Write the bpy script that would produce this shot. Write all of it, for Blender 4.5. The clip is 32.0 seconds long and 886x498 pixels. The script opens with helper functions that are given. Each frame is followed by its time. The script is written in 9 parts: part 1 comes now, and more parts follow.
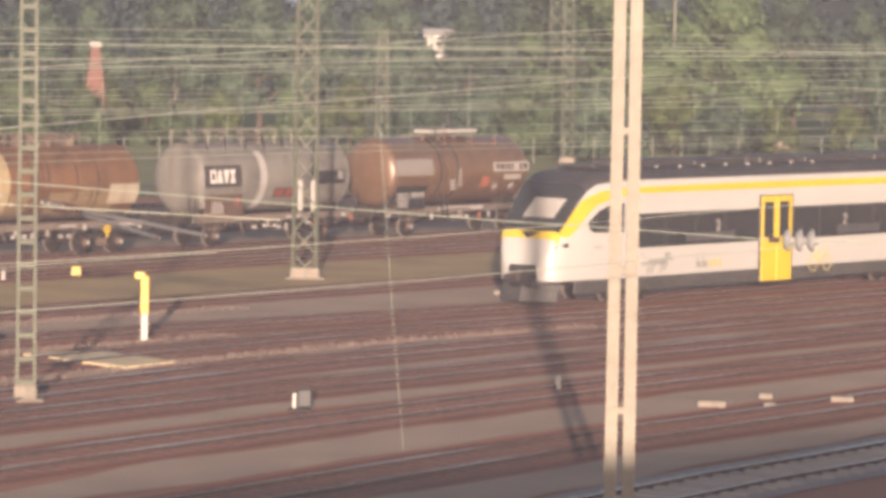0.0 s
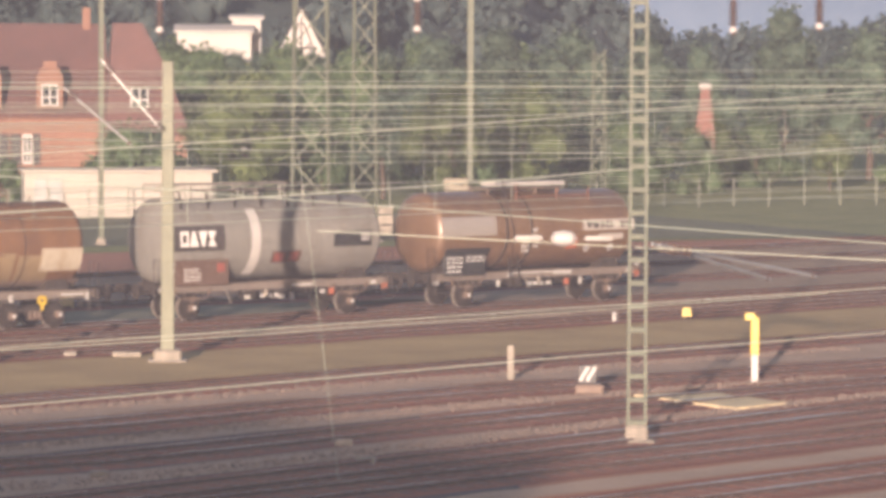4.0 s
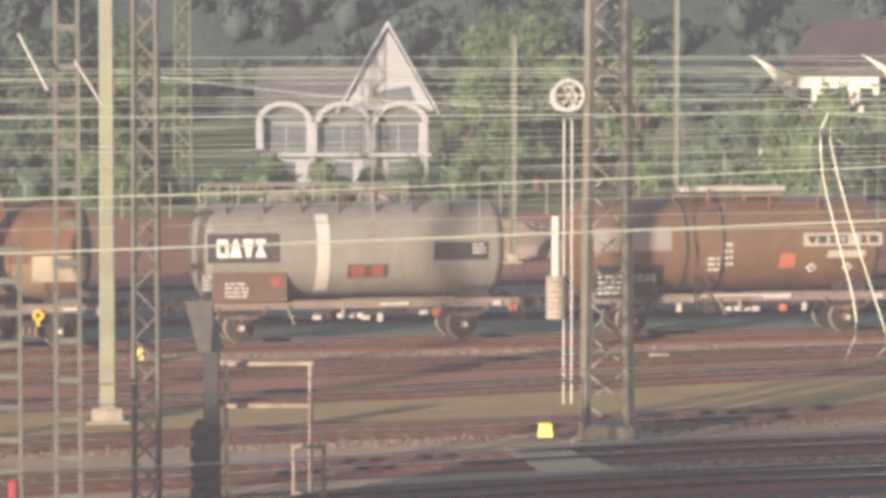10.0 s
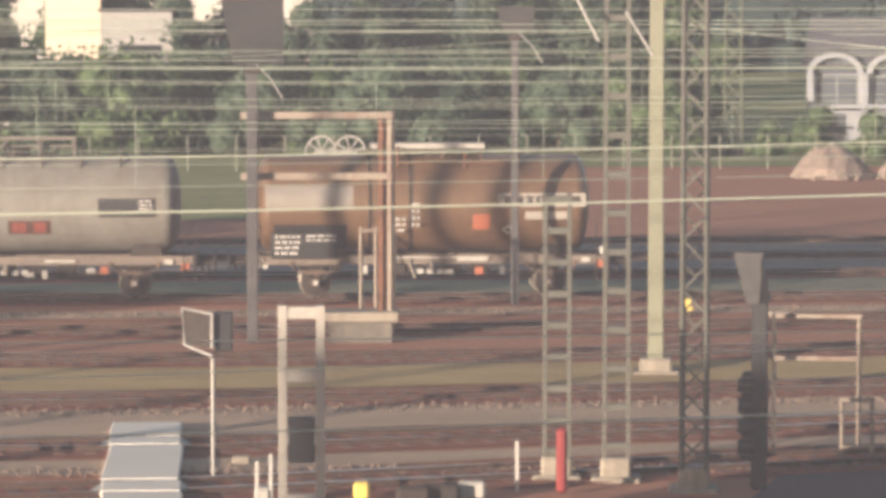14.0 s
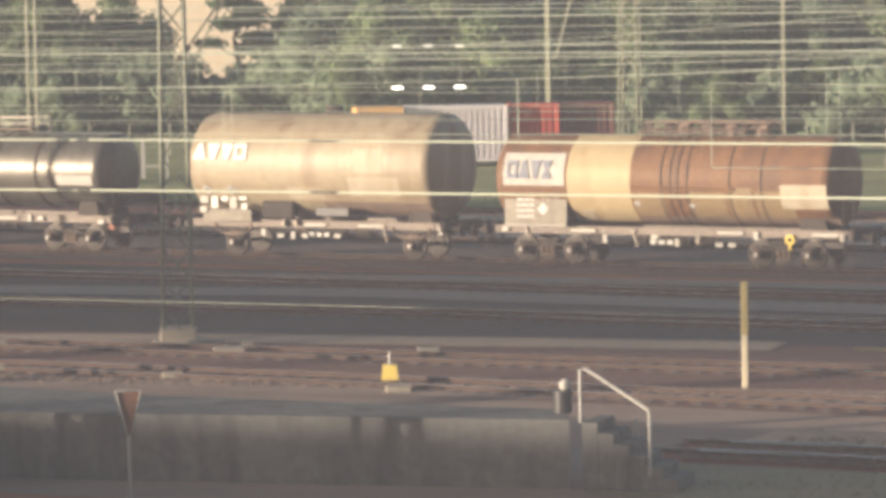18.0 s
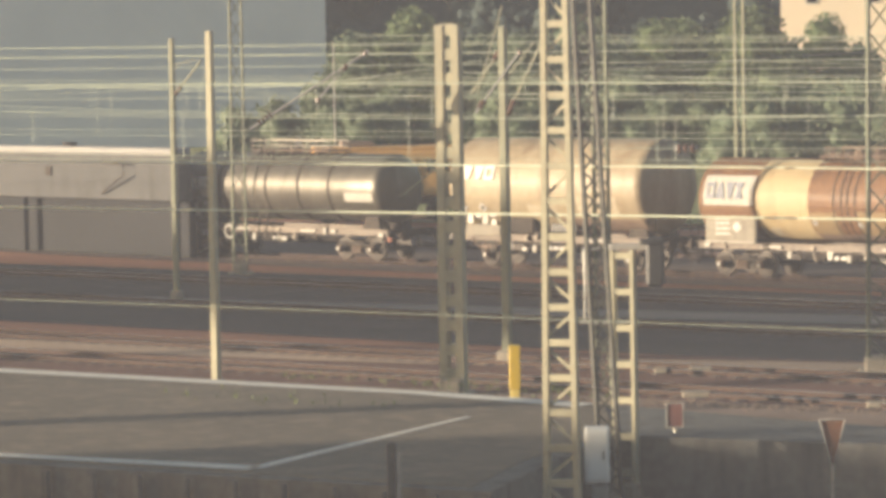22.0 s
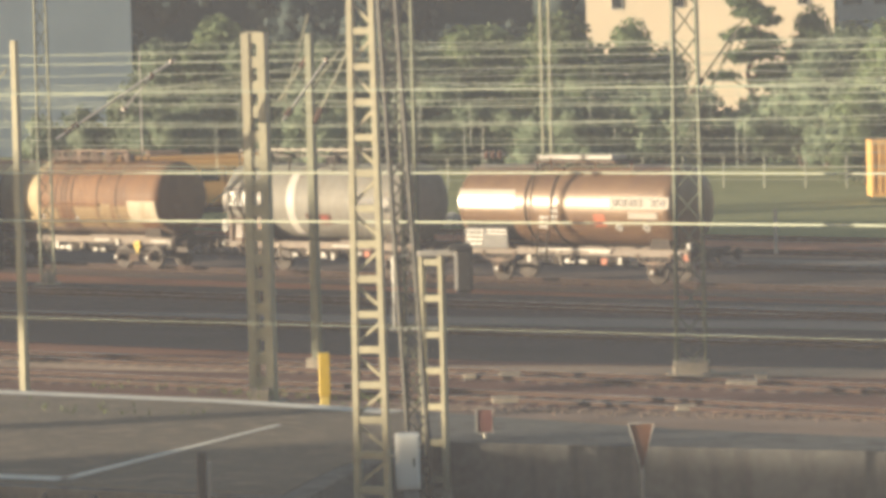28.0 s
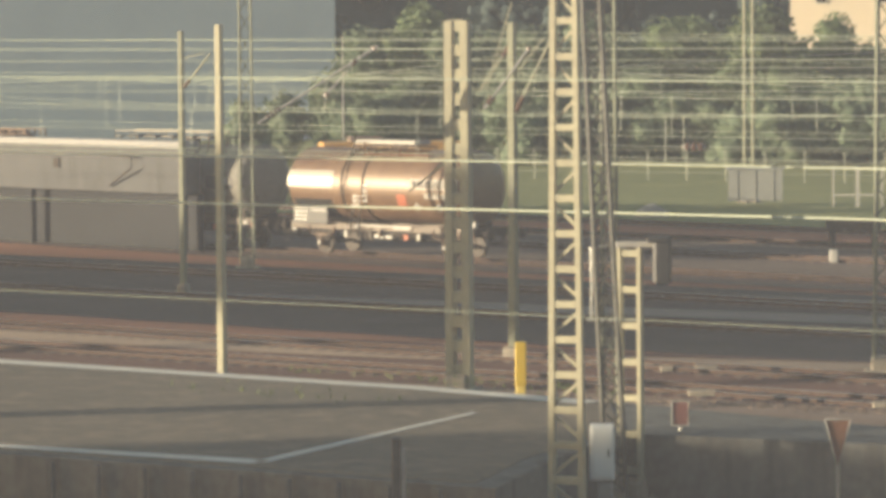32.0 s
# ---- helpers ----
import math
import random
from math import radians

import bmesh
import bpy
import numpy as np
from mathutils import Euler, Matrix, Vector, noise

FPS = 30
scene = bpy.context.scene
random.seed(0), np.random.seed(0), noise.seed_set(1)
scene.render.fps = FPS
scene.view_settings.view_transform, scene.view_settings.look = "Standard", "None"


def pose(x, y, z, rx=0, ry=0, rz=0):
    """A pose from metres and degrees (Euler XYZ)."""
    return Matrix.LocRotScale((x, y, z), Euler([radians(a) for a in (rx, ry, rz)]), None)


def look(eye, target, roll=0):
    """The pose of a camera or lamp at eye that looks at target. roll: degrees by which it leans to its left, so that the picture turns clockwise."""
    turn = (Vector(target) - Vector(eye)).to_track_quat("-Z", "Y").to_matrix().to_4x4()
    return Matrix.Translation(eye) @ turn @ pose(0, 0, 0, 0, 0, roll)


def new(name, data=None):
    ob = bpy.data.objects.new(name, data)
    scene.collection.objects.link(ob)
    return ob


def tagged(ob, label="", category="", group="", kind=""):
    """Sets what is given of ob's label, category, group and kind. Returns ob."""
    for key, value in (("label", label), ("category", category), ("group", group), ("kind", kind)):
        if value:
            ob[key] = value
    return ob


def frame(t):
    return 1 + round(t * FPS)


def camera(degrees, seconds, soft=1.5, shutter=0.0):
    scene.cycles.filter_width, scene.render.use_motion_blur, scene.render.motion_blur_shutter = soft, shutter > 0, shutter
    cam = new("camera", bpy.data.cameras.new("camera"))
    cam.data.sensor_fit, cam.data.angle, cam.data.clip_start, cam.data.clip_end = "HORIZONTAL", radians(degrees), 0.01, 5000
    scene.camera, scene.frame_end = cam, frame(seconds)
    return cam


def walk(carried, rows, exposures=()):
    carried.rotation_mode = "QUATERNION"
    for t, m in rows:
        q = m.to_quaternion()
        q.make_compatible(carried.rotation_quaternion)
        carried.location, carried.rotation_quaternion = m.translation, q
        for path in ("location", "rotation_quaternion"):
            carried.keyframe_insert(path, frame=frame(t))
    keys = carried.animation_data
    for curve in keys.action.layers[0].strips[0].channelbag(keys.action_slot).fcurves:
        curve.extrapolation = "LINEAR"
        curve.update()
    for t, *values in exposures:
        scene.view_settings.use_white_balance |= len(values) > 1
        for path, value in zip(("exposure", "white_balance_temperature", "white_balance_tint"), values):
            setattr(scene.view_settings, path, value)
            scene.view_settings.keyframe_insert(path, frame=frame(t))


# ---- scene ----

# ---- camera: stands at an upper window and pans after the goods train ----
cam = camera(13.670, 32.0, soft=4.1)
EYE = Vector((0.0, 0.0, 9.2))


def aim(yaw, pitch, roll):
    """Camera pose from degrees: yaw to the left of +y, pitch upwards, roll."""
    a, b = radians(yaw), radians(pitch)
    way = Vector((-math.sin(a) * math.cos(b), math.cos(a) * math.cos(b), math.sin(b)))
    return look(EYE, EYE + way, roll)


PAN = [
    (0.0, -42.012, -3.461, 0.973),
    (0.5, -41.253, -3.381, 0.809),
    (1.0, -40.304, -3.307, 0.427),
    (1.5, -39.349, -3.526, 0.124),
    (2.0, -38.049, -3.339, -0.018),
    (2.5, -36.092, -2.487, 0.142),
    (3.0, -34.143, -2.433, 0.354),
    (3.5, -33.275, -2.744, 0.371),
    (5.5, -30.104, -3.035, -0.191),
    (6.0, -29.242, -3.055, -0.347),
    (6.5, -27.657, -3.172, -0.627),
    (7.0, -25.445, -3.338, -0.564),
    (7.5, -23.365, -3.713, -0.601),
    (8.0, -21.026, -3.911, -0.648),
    (8.5, -18.360, -3.677, -0.212),
    (9.0, -15.300, -3.354, 0.112),
    (9.5, -12.566, -3.138, 0.026),
    (10.0, -11.500, -3.231, 0.025),
    (10.5, -10.639, -3.373, 0.330),
    (11.0, -9.469, -3.696, 0.318),
    (11.5, -7.517, -3.841, 0.348),
    (12.0, -5.854, -3.447, 0.450),
    (12.5, -5.440, -3.371, 0.276),
    (13.0, -5.275, -3.668, 0.309),
    (13.5, -4.965, -3.738, 0.247),
    (14.0, -2.988, -3.989, 0.011),
    (14.5, 0.815, -4.683, -0.196),
    (15.0, 3.704, -4.641, -0.850),
    (15.5, 6.136, -4.504, -0.901),
    (17.5, 22.916, -4.086, -1.096),
    (18.0, 25.109, -4.030, -0.940),
    (18.5, 27.600, -3.915, -1.445),
    (19.0, 30.537, -3.631, -1.198),
    (19.5, 32.464, -3.689, -1.002),
    (20.0, 32.983, -3.496, -1.069),
    (20.5, 32.745, -3.433, -0.897),
    (21.0, 33.192, -3.533, -1.360),
    (21.5, 34.769, -3.451, -1.161),
    (22.0, 36.032, -3.407, -1.036),
    (22.5, 36.392, -3.472, -0.675),
    (23.0, 32.347, -3.365, -0.495),
    (23.5, 30.010, -3.256, -0.568),
    (24.0, 28.361, -3.177, -0.678),
    (24.5, 26.963, -3.667, -0.839),
    (26.5, 30.086, -3.600, -1.186),
    (27.0, 31.072, -3.537, -1.050),
    (27.5, 31.757, -3.307, -1.129),
    (28.0, 33.058, -3.357, -1.419),
    (28.5, 33.831, -3.457, -1.425),
    (29.0, 34.694, -3.483, -1.212),
    (29.5, 35.262, -3.549, -1.137),
    (30.0, 35.419, -3.416, -1.110),
    (30.5, 35.450, -3.514, -0.918),
    (31.0, 35.891, -3.625, -0.626),
    (31.5, 35.962, -3.638, -0.492),
    (32.0, 36.144, -3.470, -0.462)]
EXPOSURE = [(0.0, 0.74, 6350, 25), (3.0, 0.88, 6150, 25), (6.0, 0.74, 6100, 23), (9.0, 0.93, 5950, 14), (12.0, 0.93, 6100, 15), (14.0, 0.87, 6100, 15), (15.0, 0.97, 6100, 15), (18.0, 0.92, 6150, 11), (19.5, 1.01, 6250, 10), (21.0, 0.98, 6450, 8), (27.0, 1.0, 6500, 5), (32.0, 0.95, 6450, 2)]
walk(cam, [(t, aim(y, p, r)) for t, y, p, r in PAN], EXPOSURE)

# where the stripe of the grey wagon is along its track, by seconds
RUN = [(0, 95.15), (2, 79.66), (4, 64.04), (6, 48.39), (8, 33.15), (10, 18.62), (12, 4.94), (14, -7.82), (16, -19.67), (18, -31.04), (20, -41.71), (22, -51.90), (24, -61.80), (26, -71.62), (28, -81.36), (30, -91.06), (32, -100.80)]

# ---- world, sun ----
SUN_FROM = Vector((-0.6665, -0.7455, 0.0)).normalized()
SUN_EL = radians(6.3)
world = bpy.data.worlds.new("world")
scene.world = world
world.use_nodes = True
wn, wl = world.node_tree.nodes, world.node_tree.links
sky = wn.new("ShaderNodeTexSky")
sky.sky_type, sky.sun_disc = "NISHITA", False
sky.sun_elevation, sky.sun_rotation = SUN_EL, math.atan2(SUN_FROM.x, SUN_FROM.y)
sky.air_density, sky.dust_density = 1.0, 2.0
wn["Background"].inputs["Strength"].default_value = 0.085
wl.new(sky.outputs[0], wn["Background"].inputs["Color"])
sun_data = bpy.data.lights.new("sun", "SUN")
sun_data.energy, sun_data.angle, sun_data.color = 4.9, radians(0.6), (1.0, 0.79, 0.56)
sun = new("sun", sun_data)
to_sun = (SUN_FROM * math.cos(SUN_EL) + Vector((0, 0, math.sin(SUN_EL)))) * 50
sun.matrix_world = look(to_sun, (0, 0, 0))


# ---- materials ----
def mat(name, a, b=None, rough=0.7, metal=0.0, big=0.3, fine=6.0, bump=0.3, dist=0.01, spec=0.5, rand=0.0, mid=0.5, coat=0.0, stain=None, gloss=0.3):
    """A procedural surface: colours a and b mixed by a coarse and a fine noise, with relief.
    rand: how far pieces differ from one another. stain: a third colour, in streaks."""
    m = bpy.data.materials.new(name)
    m.use_nodes = True
    n, l = m.node_tree.nodes, m.node_tree.links
    p = n["Principled BSDF"]
    b = b or tuple(c * 0.75 for c in a)
    tc = n.new("ShaderNodeTexCoord")
    n1, n2 = n.new("ShaderNodeTexNoise"), n.new("ShaderNodeTexNoise")
    n1.inputs["Scale"].default_value, n1.inputs["Detail"].default_value = big, 4
    n2.inputs["Scale"].default_value, n2.inputs["Detail"].default_value = fine, 6
    for q in (n1, n2):
        l.new(tc.outputs["Object"], q.inputs["Vector"])
    add = n.new("ShaderNodeMath")
    add.operation = "ADD"
    l.new(n1.outputs["Fac"], add.inputs[0])
    l.new(n2.outputs["Fac"], add.inputs[1])
    ramp = n.new("ShaderNodeMapRange")
    ramp.inputs["From Min"].default_value, ramp.inputs["From Max"].default_value = 0.75 + (mid - 0.5), 1.25 + (mid - 0.5)
    l.new(add.outputs[0], ramp.inputs["Value"])
    mix = n.new("ShaderNodeMix")
    mix.data_type = "RGBA"
    mix.inputs["A"].default_value, mix.inputs["B"].default_value = (*a, 1), (*b, 1)
    l.new(ramp.outputs["Result"], mix.inputs["Factor"])
    out = mix.outputs["Result"]
    if stain:
        st, sm, sr = n.new("ShaderNodeTexNoise"), n.new("ShaderNodeMix"), n.new("ShaderNodeMapRange")
        mp = n.new("ShaderNodeMapping")
        mp.inputs["Scale"].default_value = (1.0, 1.0, 0.15)
        l.new(tc.outputs["Object"], mp.inputs["Vector"])
        l.new(mp.outputs["Vector"], st.inputs["Vector"])
        st.inputs["Scale"].default_value, st.inputs["Detail"].default_value = 1.6, 5
        sr.inputs["From Min"].default_value, sr.inputs["From Max"].default_value = 0.5, 0.75
        l.new(st.outputs["Fac"], sr.inputs["Value"])
        sm.data_type = "RGBA"
        sm.inputs["B"].default_value = (*stain, 1)
        l.new(sr.outputs["Result"], sm.inputs["Factor"])
        l.new(out, sm.inputs["A"])
        out = sm.outputs["Result"]
    if rand:
        info, hsv, rr = n.new("ShaderNodeObjectInfo"), n.new("ShaderNodeHueSaturation"), n.new("ShaderNodeMapRange")
        rr.inputs["To Min"].default_value, rr.inputs["To Max"].default_value = 1 - rand, 1 + rand
        l.new(info.outputs["Random"], rr.inputs["Value"])
        l.new(rr.outputs["Result"], hsv.inputs["Value"])
        l.new(out, hsv.inputs["Color"])
        out = hsv.outputs["Color"]
    l.new(out, p.inputs["Base Color"])
    p.inputs["Roughness"].default_value, p.inputs["Metallic"].default_value = rough, metal
    p.inputs["Specular IOR Level"].default_value = spec
    p.inputs["Coat Weight"].default_value, p.inputs["Coat Roughness"].default_value = coat, gloss
    if bump:
        bp = n.new("ShaderNodeBump")
        bp.inputs["Strength"].default_value, bp.inputs["Distance"].default_value = bump, dist
        l.new(n2.outputs["Fac"], bp.inputs["Height"])
        l.new(bp.outputs["Normal"], p.inputs["Normal"])
    return m


def glow(name, colour, power):
    m = bpy.data.materials.new(name)
    m.use_nodes = True
    p = m.node_tree.nodes["Principled BSDF"]
    p.inputs["Base Color"].default_value = (*colour, 1)
    p.inputs["Emission Color"].default_value, p.inputs["Emission Strength"].default_value = (*colour, 1), power
    return m


def leafy(name, a, b, grain=3.0, through_leaf=0.3, relief=0.12):
    """Leaves: colour by clump and by fine mottling, a little light through them."""
    m = bpy.data.materials.new(name)
    m.use_nodes = True
    n, l = m.node_tree.nodes, m.node_tree.links
    p = n["Principled BSDF"]
    geo, mix, info, tc, fine = (n.new("ShaderNode" + q) for q in ("NewGeometry", "Mix", "ObjectInfo", "TexCoord", "TexNoise"))
    fine.inputs["Scale"].default_value, fine.inputs["Detail"].default_value = grain, 4
    l.new(tc.outputs["Object"], fine.inputs["Vector"])
    both, spread = n.new("ShaderNodeMath"), n.new("ShaderNodeMapRange")
    both.operation = "ADD"
    l.new(geo.outputs["Random Per Island"], both.inputs[0])
    l.new(fine.outputs["Fac"], both.inputs[1])
    spread.inputs["From Min"].default_value, spread.inputs["From Max"].default_value = 0.35, 1.65
    l.new(both.outputs[0], spread.inputs["Value"])
    mix.data_type = "RGBA"
    mix.inputs["A"].default_value, mix.inputs["B"].default_value = (*a, 1), (*b, 1)
    l.new(spread.outputs["Result"], mix.inputs["Factor"])
    hsv, rr = n.new("ShaderNodeHueSaturation"), n.new("ShaderNodeMapRange")
    rr.inputs["To Min"].default_value, rr.inputs["To Max"].default_value = 0.78, 1.22
    l.new(info.outputs["Random"], rr.inputs["Value"])
    l.new(rr.outputs["Result"], hsv.inputs["Value"])
    l.new(mix.outputs["Result"], hsv.inputs["Color"])
    l.new(hsv.outputs["Color"], p.inputs["Base Color"])
    p.inputs["Roughness"].default_value = 0.75
    bp = n.new("ShaderNodeBump")
    bp.inputs["Strength"].default_value, bp.inputs["Distance"].default_value = 0.6, relief
    l.new(fine.outputs["Fac"], bp.inputs["Height"])
    l.new(bp.outputs["Normal"], p.inputs["Normal"])
    tr, ms = n.new("ShaderNodeBsdfTranslucent"), n.new("ShaderNodeMixShader")
    l.new(hsv.outputs["Color"], tr.inputs["Color"])
    ms.inputs["Fac"].default_value = through_leaf
    l.new(p.outputs["BSDF"], ms.inputs[1])
    l.new(tr.outputs["BSDF"], ms.inputs[2])
    l.new(ms.outputs["Shader"], n["Material Output"].inputs["Surface"])
    return m


M_BALLAST = mat("ballast_rusty", (0.46, 0.20, 0.118), (0.36, 0.158, 0.094), 0.95, 0, 0.18, 14.0, 0.45, 0.012)
M_GRAVEL = mat("gravel_light", (0.54, 0.385, 0.27), (0.40, 0.285, 0.20), 0.95, 0, 0.3, 13.0, 0.5, 0.012)
M_PINKGRAVEL = mat("gravel_pink_brown", (0.34, 0.245, 0.19), (0.245, 0.175, 0.14), 0.95, 0, 0.3, 13.0, 0.5, 0.012)
M_TANGRAVEL = mat("gravel_tan", (0.40, 0.285, 0.185), (0.30, 0.215, 0.14), 0.95, 0, 0.3, 13.0, 0.5, 0.012)
M_GRAVELD = mat("gravel_grey_brown", (0.26, 0.235, 0.215), (0.19, 0.17, 0.155), 0.95, 0, 0.3, 13.0, 0.5, 0.012)
M_BED = mat("track_bed_dark", (0.29, 0.092, 0.050), (0.20, 0.066, 0.038), 0.95, 0, 0.22, 14.0, 0.45, 0.012)
M_DRYGRASS = mat("dry_grass", (0.53, 0.38, 0.165), (0.36, 0.25, 0.11), 0.95, 0, 0.35, 9.0, 0.5, 0.015)
M_GRASS = mat("grass", (0.27, 0.29, 0.105), (0.18, 0.205, 0.075), 0.95, 0, 0.2, 8.0, 0.5, 0.02)
M_DULLGRASS = mat("grass_grey_green", (0.27, 0.265, 0.17), (0.185, 0.19, 0.12), 0.95, 0, 0.4, 9.0, 0.5, 0.015)
M_THINGRASS = mat("thin_grass_on_gravel", (0.30, 0.25, 0.165), (0.20, 0.19, 0.105), 0.95, 0, 0.5, 10.0, 0.5, 0.015)
M_RAIL = mat("rail_steel", (0.075, 0.045, 0.036), (0.045, 0.028, 0.023), 0.9, 0.0, 1.0, 20.0, 0.2, 0.003)
M_SLEEPER = mat("sleeper", (0.205, 0.11, 0.082), (0.14, 0.08, 0.062), 0.9, 0, 2.0, 14.0, 0.4, 0.01, rand=0.2)
M_CONC = mat("concrete", (0.36, 0.32, 0.26), (0.25, 0.22, 0.18), 0.9, 0, 0.6, 9.0, 0.3, 0.01, stain=(0.2, 0.18, 0.15))
M_CONCD = mat("concrete_weathered", (0.21, 0.19, 0.165), (0.13, 0.12, 0.105), 0.92, 0, 0.5, 6.0, 0.4, 0.01, stain=(0.08, 0.075, 0.07))
M_MASTG = mat("mast_green", (0.135, 0.152, 0.105), (0.096, 0.108, 0.077), 0.65, 0.1, 0.9, 12.0, 0.2, 0.004)
M_MASTD = mat("mast_grey", (0.18, 0.175, 0.14), (0.12, 0.115, 0.095), 0.6, 0.2, 0.9, 12.0, 0.2, 0.004)
M_MASTY = mat("mast_cream", (0.36, 0.33, 0.265), (0.275, 0.255, 0.205), 0.75, 0, 0.7, 9.0, 0.2, 0.005)
M_GALV = mat("galvanised_steel", (0.46, 0.46, 0.44), (0.34, 0.34, 0.32), 0.45, 0.5, 1.0, 20.0, 0.15, 0.003)
M_RAILTOP = mat("rail_polished", (0.72, 0.70, 0.68), (0.58, 0.54, 0.50), 0.42, 0.6, 1.0, 12.0, 0.05, 0.001)
M_WIRE = mat("wire_green_copper", (0.68, 0.73, 0.58), (0.58, 0.63, 0.50), 0.45, 0.1, 1.0, 20.0, 0.0)
M_WIRE2 = mat("wire_grey", (0.42, 0.48, 0.39), (0.34, 0.39, 0.31), 0.45, 0.1, 1.0, 20.0, 0.0)
M_PORC = mat("insulator_brown", (0.10, 0.06, 0.045), None, 0.25, 0, 2, 10, 0)
M_WHITE = mat("white_paint", (0.50, 0.485, 0.46), (0.42, 0.405, 0.38), 0.5, 0, 0.8, 9.0, 0.1, 0.003)
M_YELLOW = mat("yellow_paint", (0.66, 0.46, 0.03), (0.56, 0.38, 0.03), 0.45, 0, 0.8, 9.0, 0.1, 0.003)
M_BLACK = mat("black_paint", (0.022, 0.022, 0.024), (0.035, 0.034, 0.033), 0.5, 0, 1, 9, 0.1, 0.003)
M_RED = mat("red_paint", (0.27, 0.038, 0.038), (0.21, 0.034, 0.033), 0.5, 0, 1, 9, 0.1, 0.003)
M_GREY = mat("grey_paint", (0.34, 0.35, 0.34), (0.27, 0.28, 0.27), 0.5, 0, 1, 9, 0.1, 0.003)
M_RUST = mat("rusty_steel", (0.19, 0.085, 0.045), (0.10, 0.048, 0.03), 0.8, 0.2, 0.8, 7.0, 0.4, 0.006)
M_UNDER = mat("underframe_grime", (0.055, 0.042, 0.035), (0.03, 0.025, 0.022), 0.8, 0.2, 1.2, 9.0, 0.3, 0.006)
M_TYRE = mat("wheel_steel", (0.05, 0.038, 0.032), (0.03, 0.024, 0.02), 0.6, 0.3, 2.0, 12.0, 0.1, 0.003)
# dark ballast; its depth of tone also stands for shade
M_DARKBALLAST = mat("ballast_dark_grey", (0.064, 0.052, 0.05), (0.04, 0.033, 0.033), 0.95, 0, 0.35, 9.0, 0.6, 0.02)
M_GLASS = mat("dark_glass", (0.025, 0.028, 0.03), (0.035, 0.04, 0.042), 0.06, 0, 1, 9, 0)


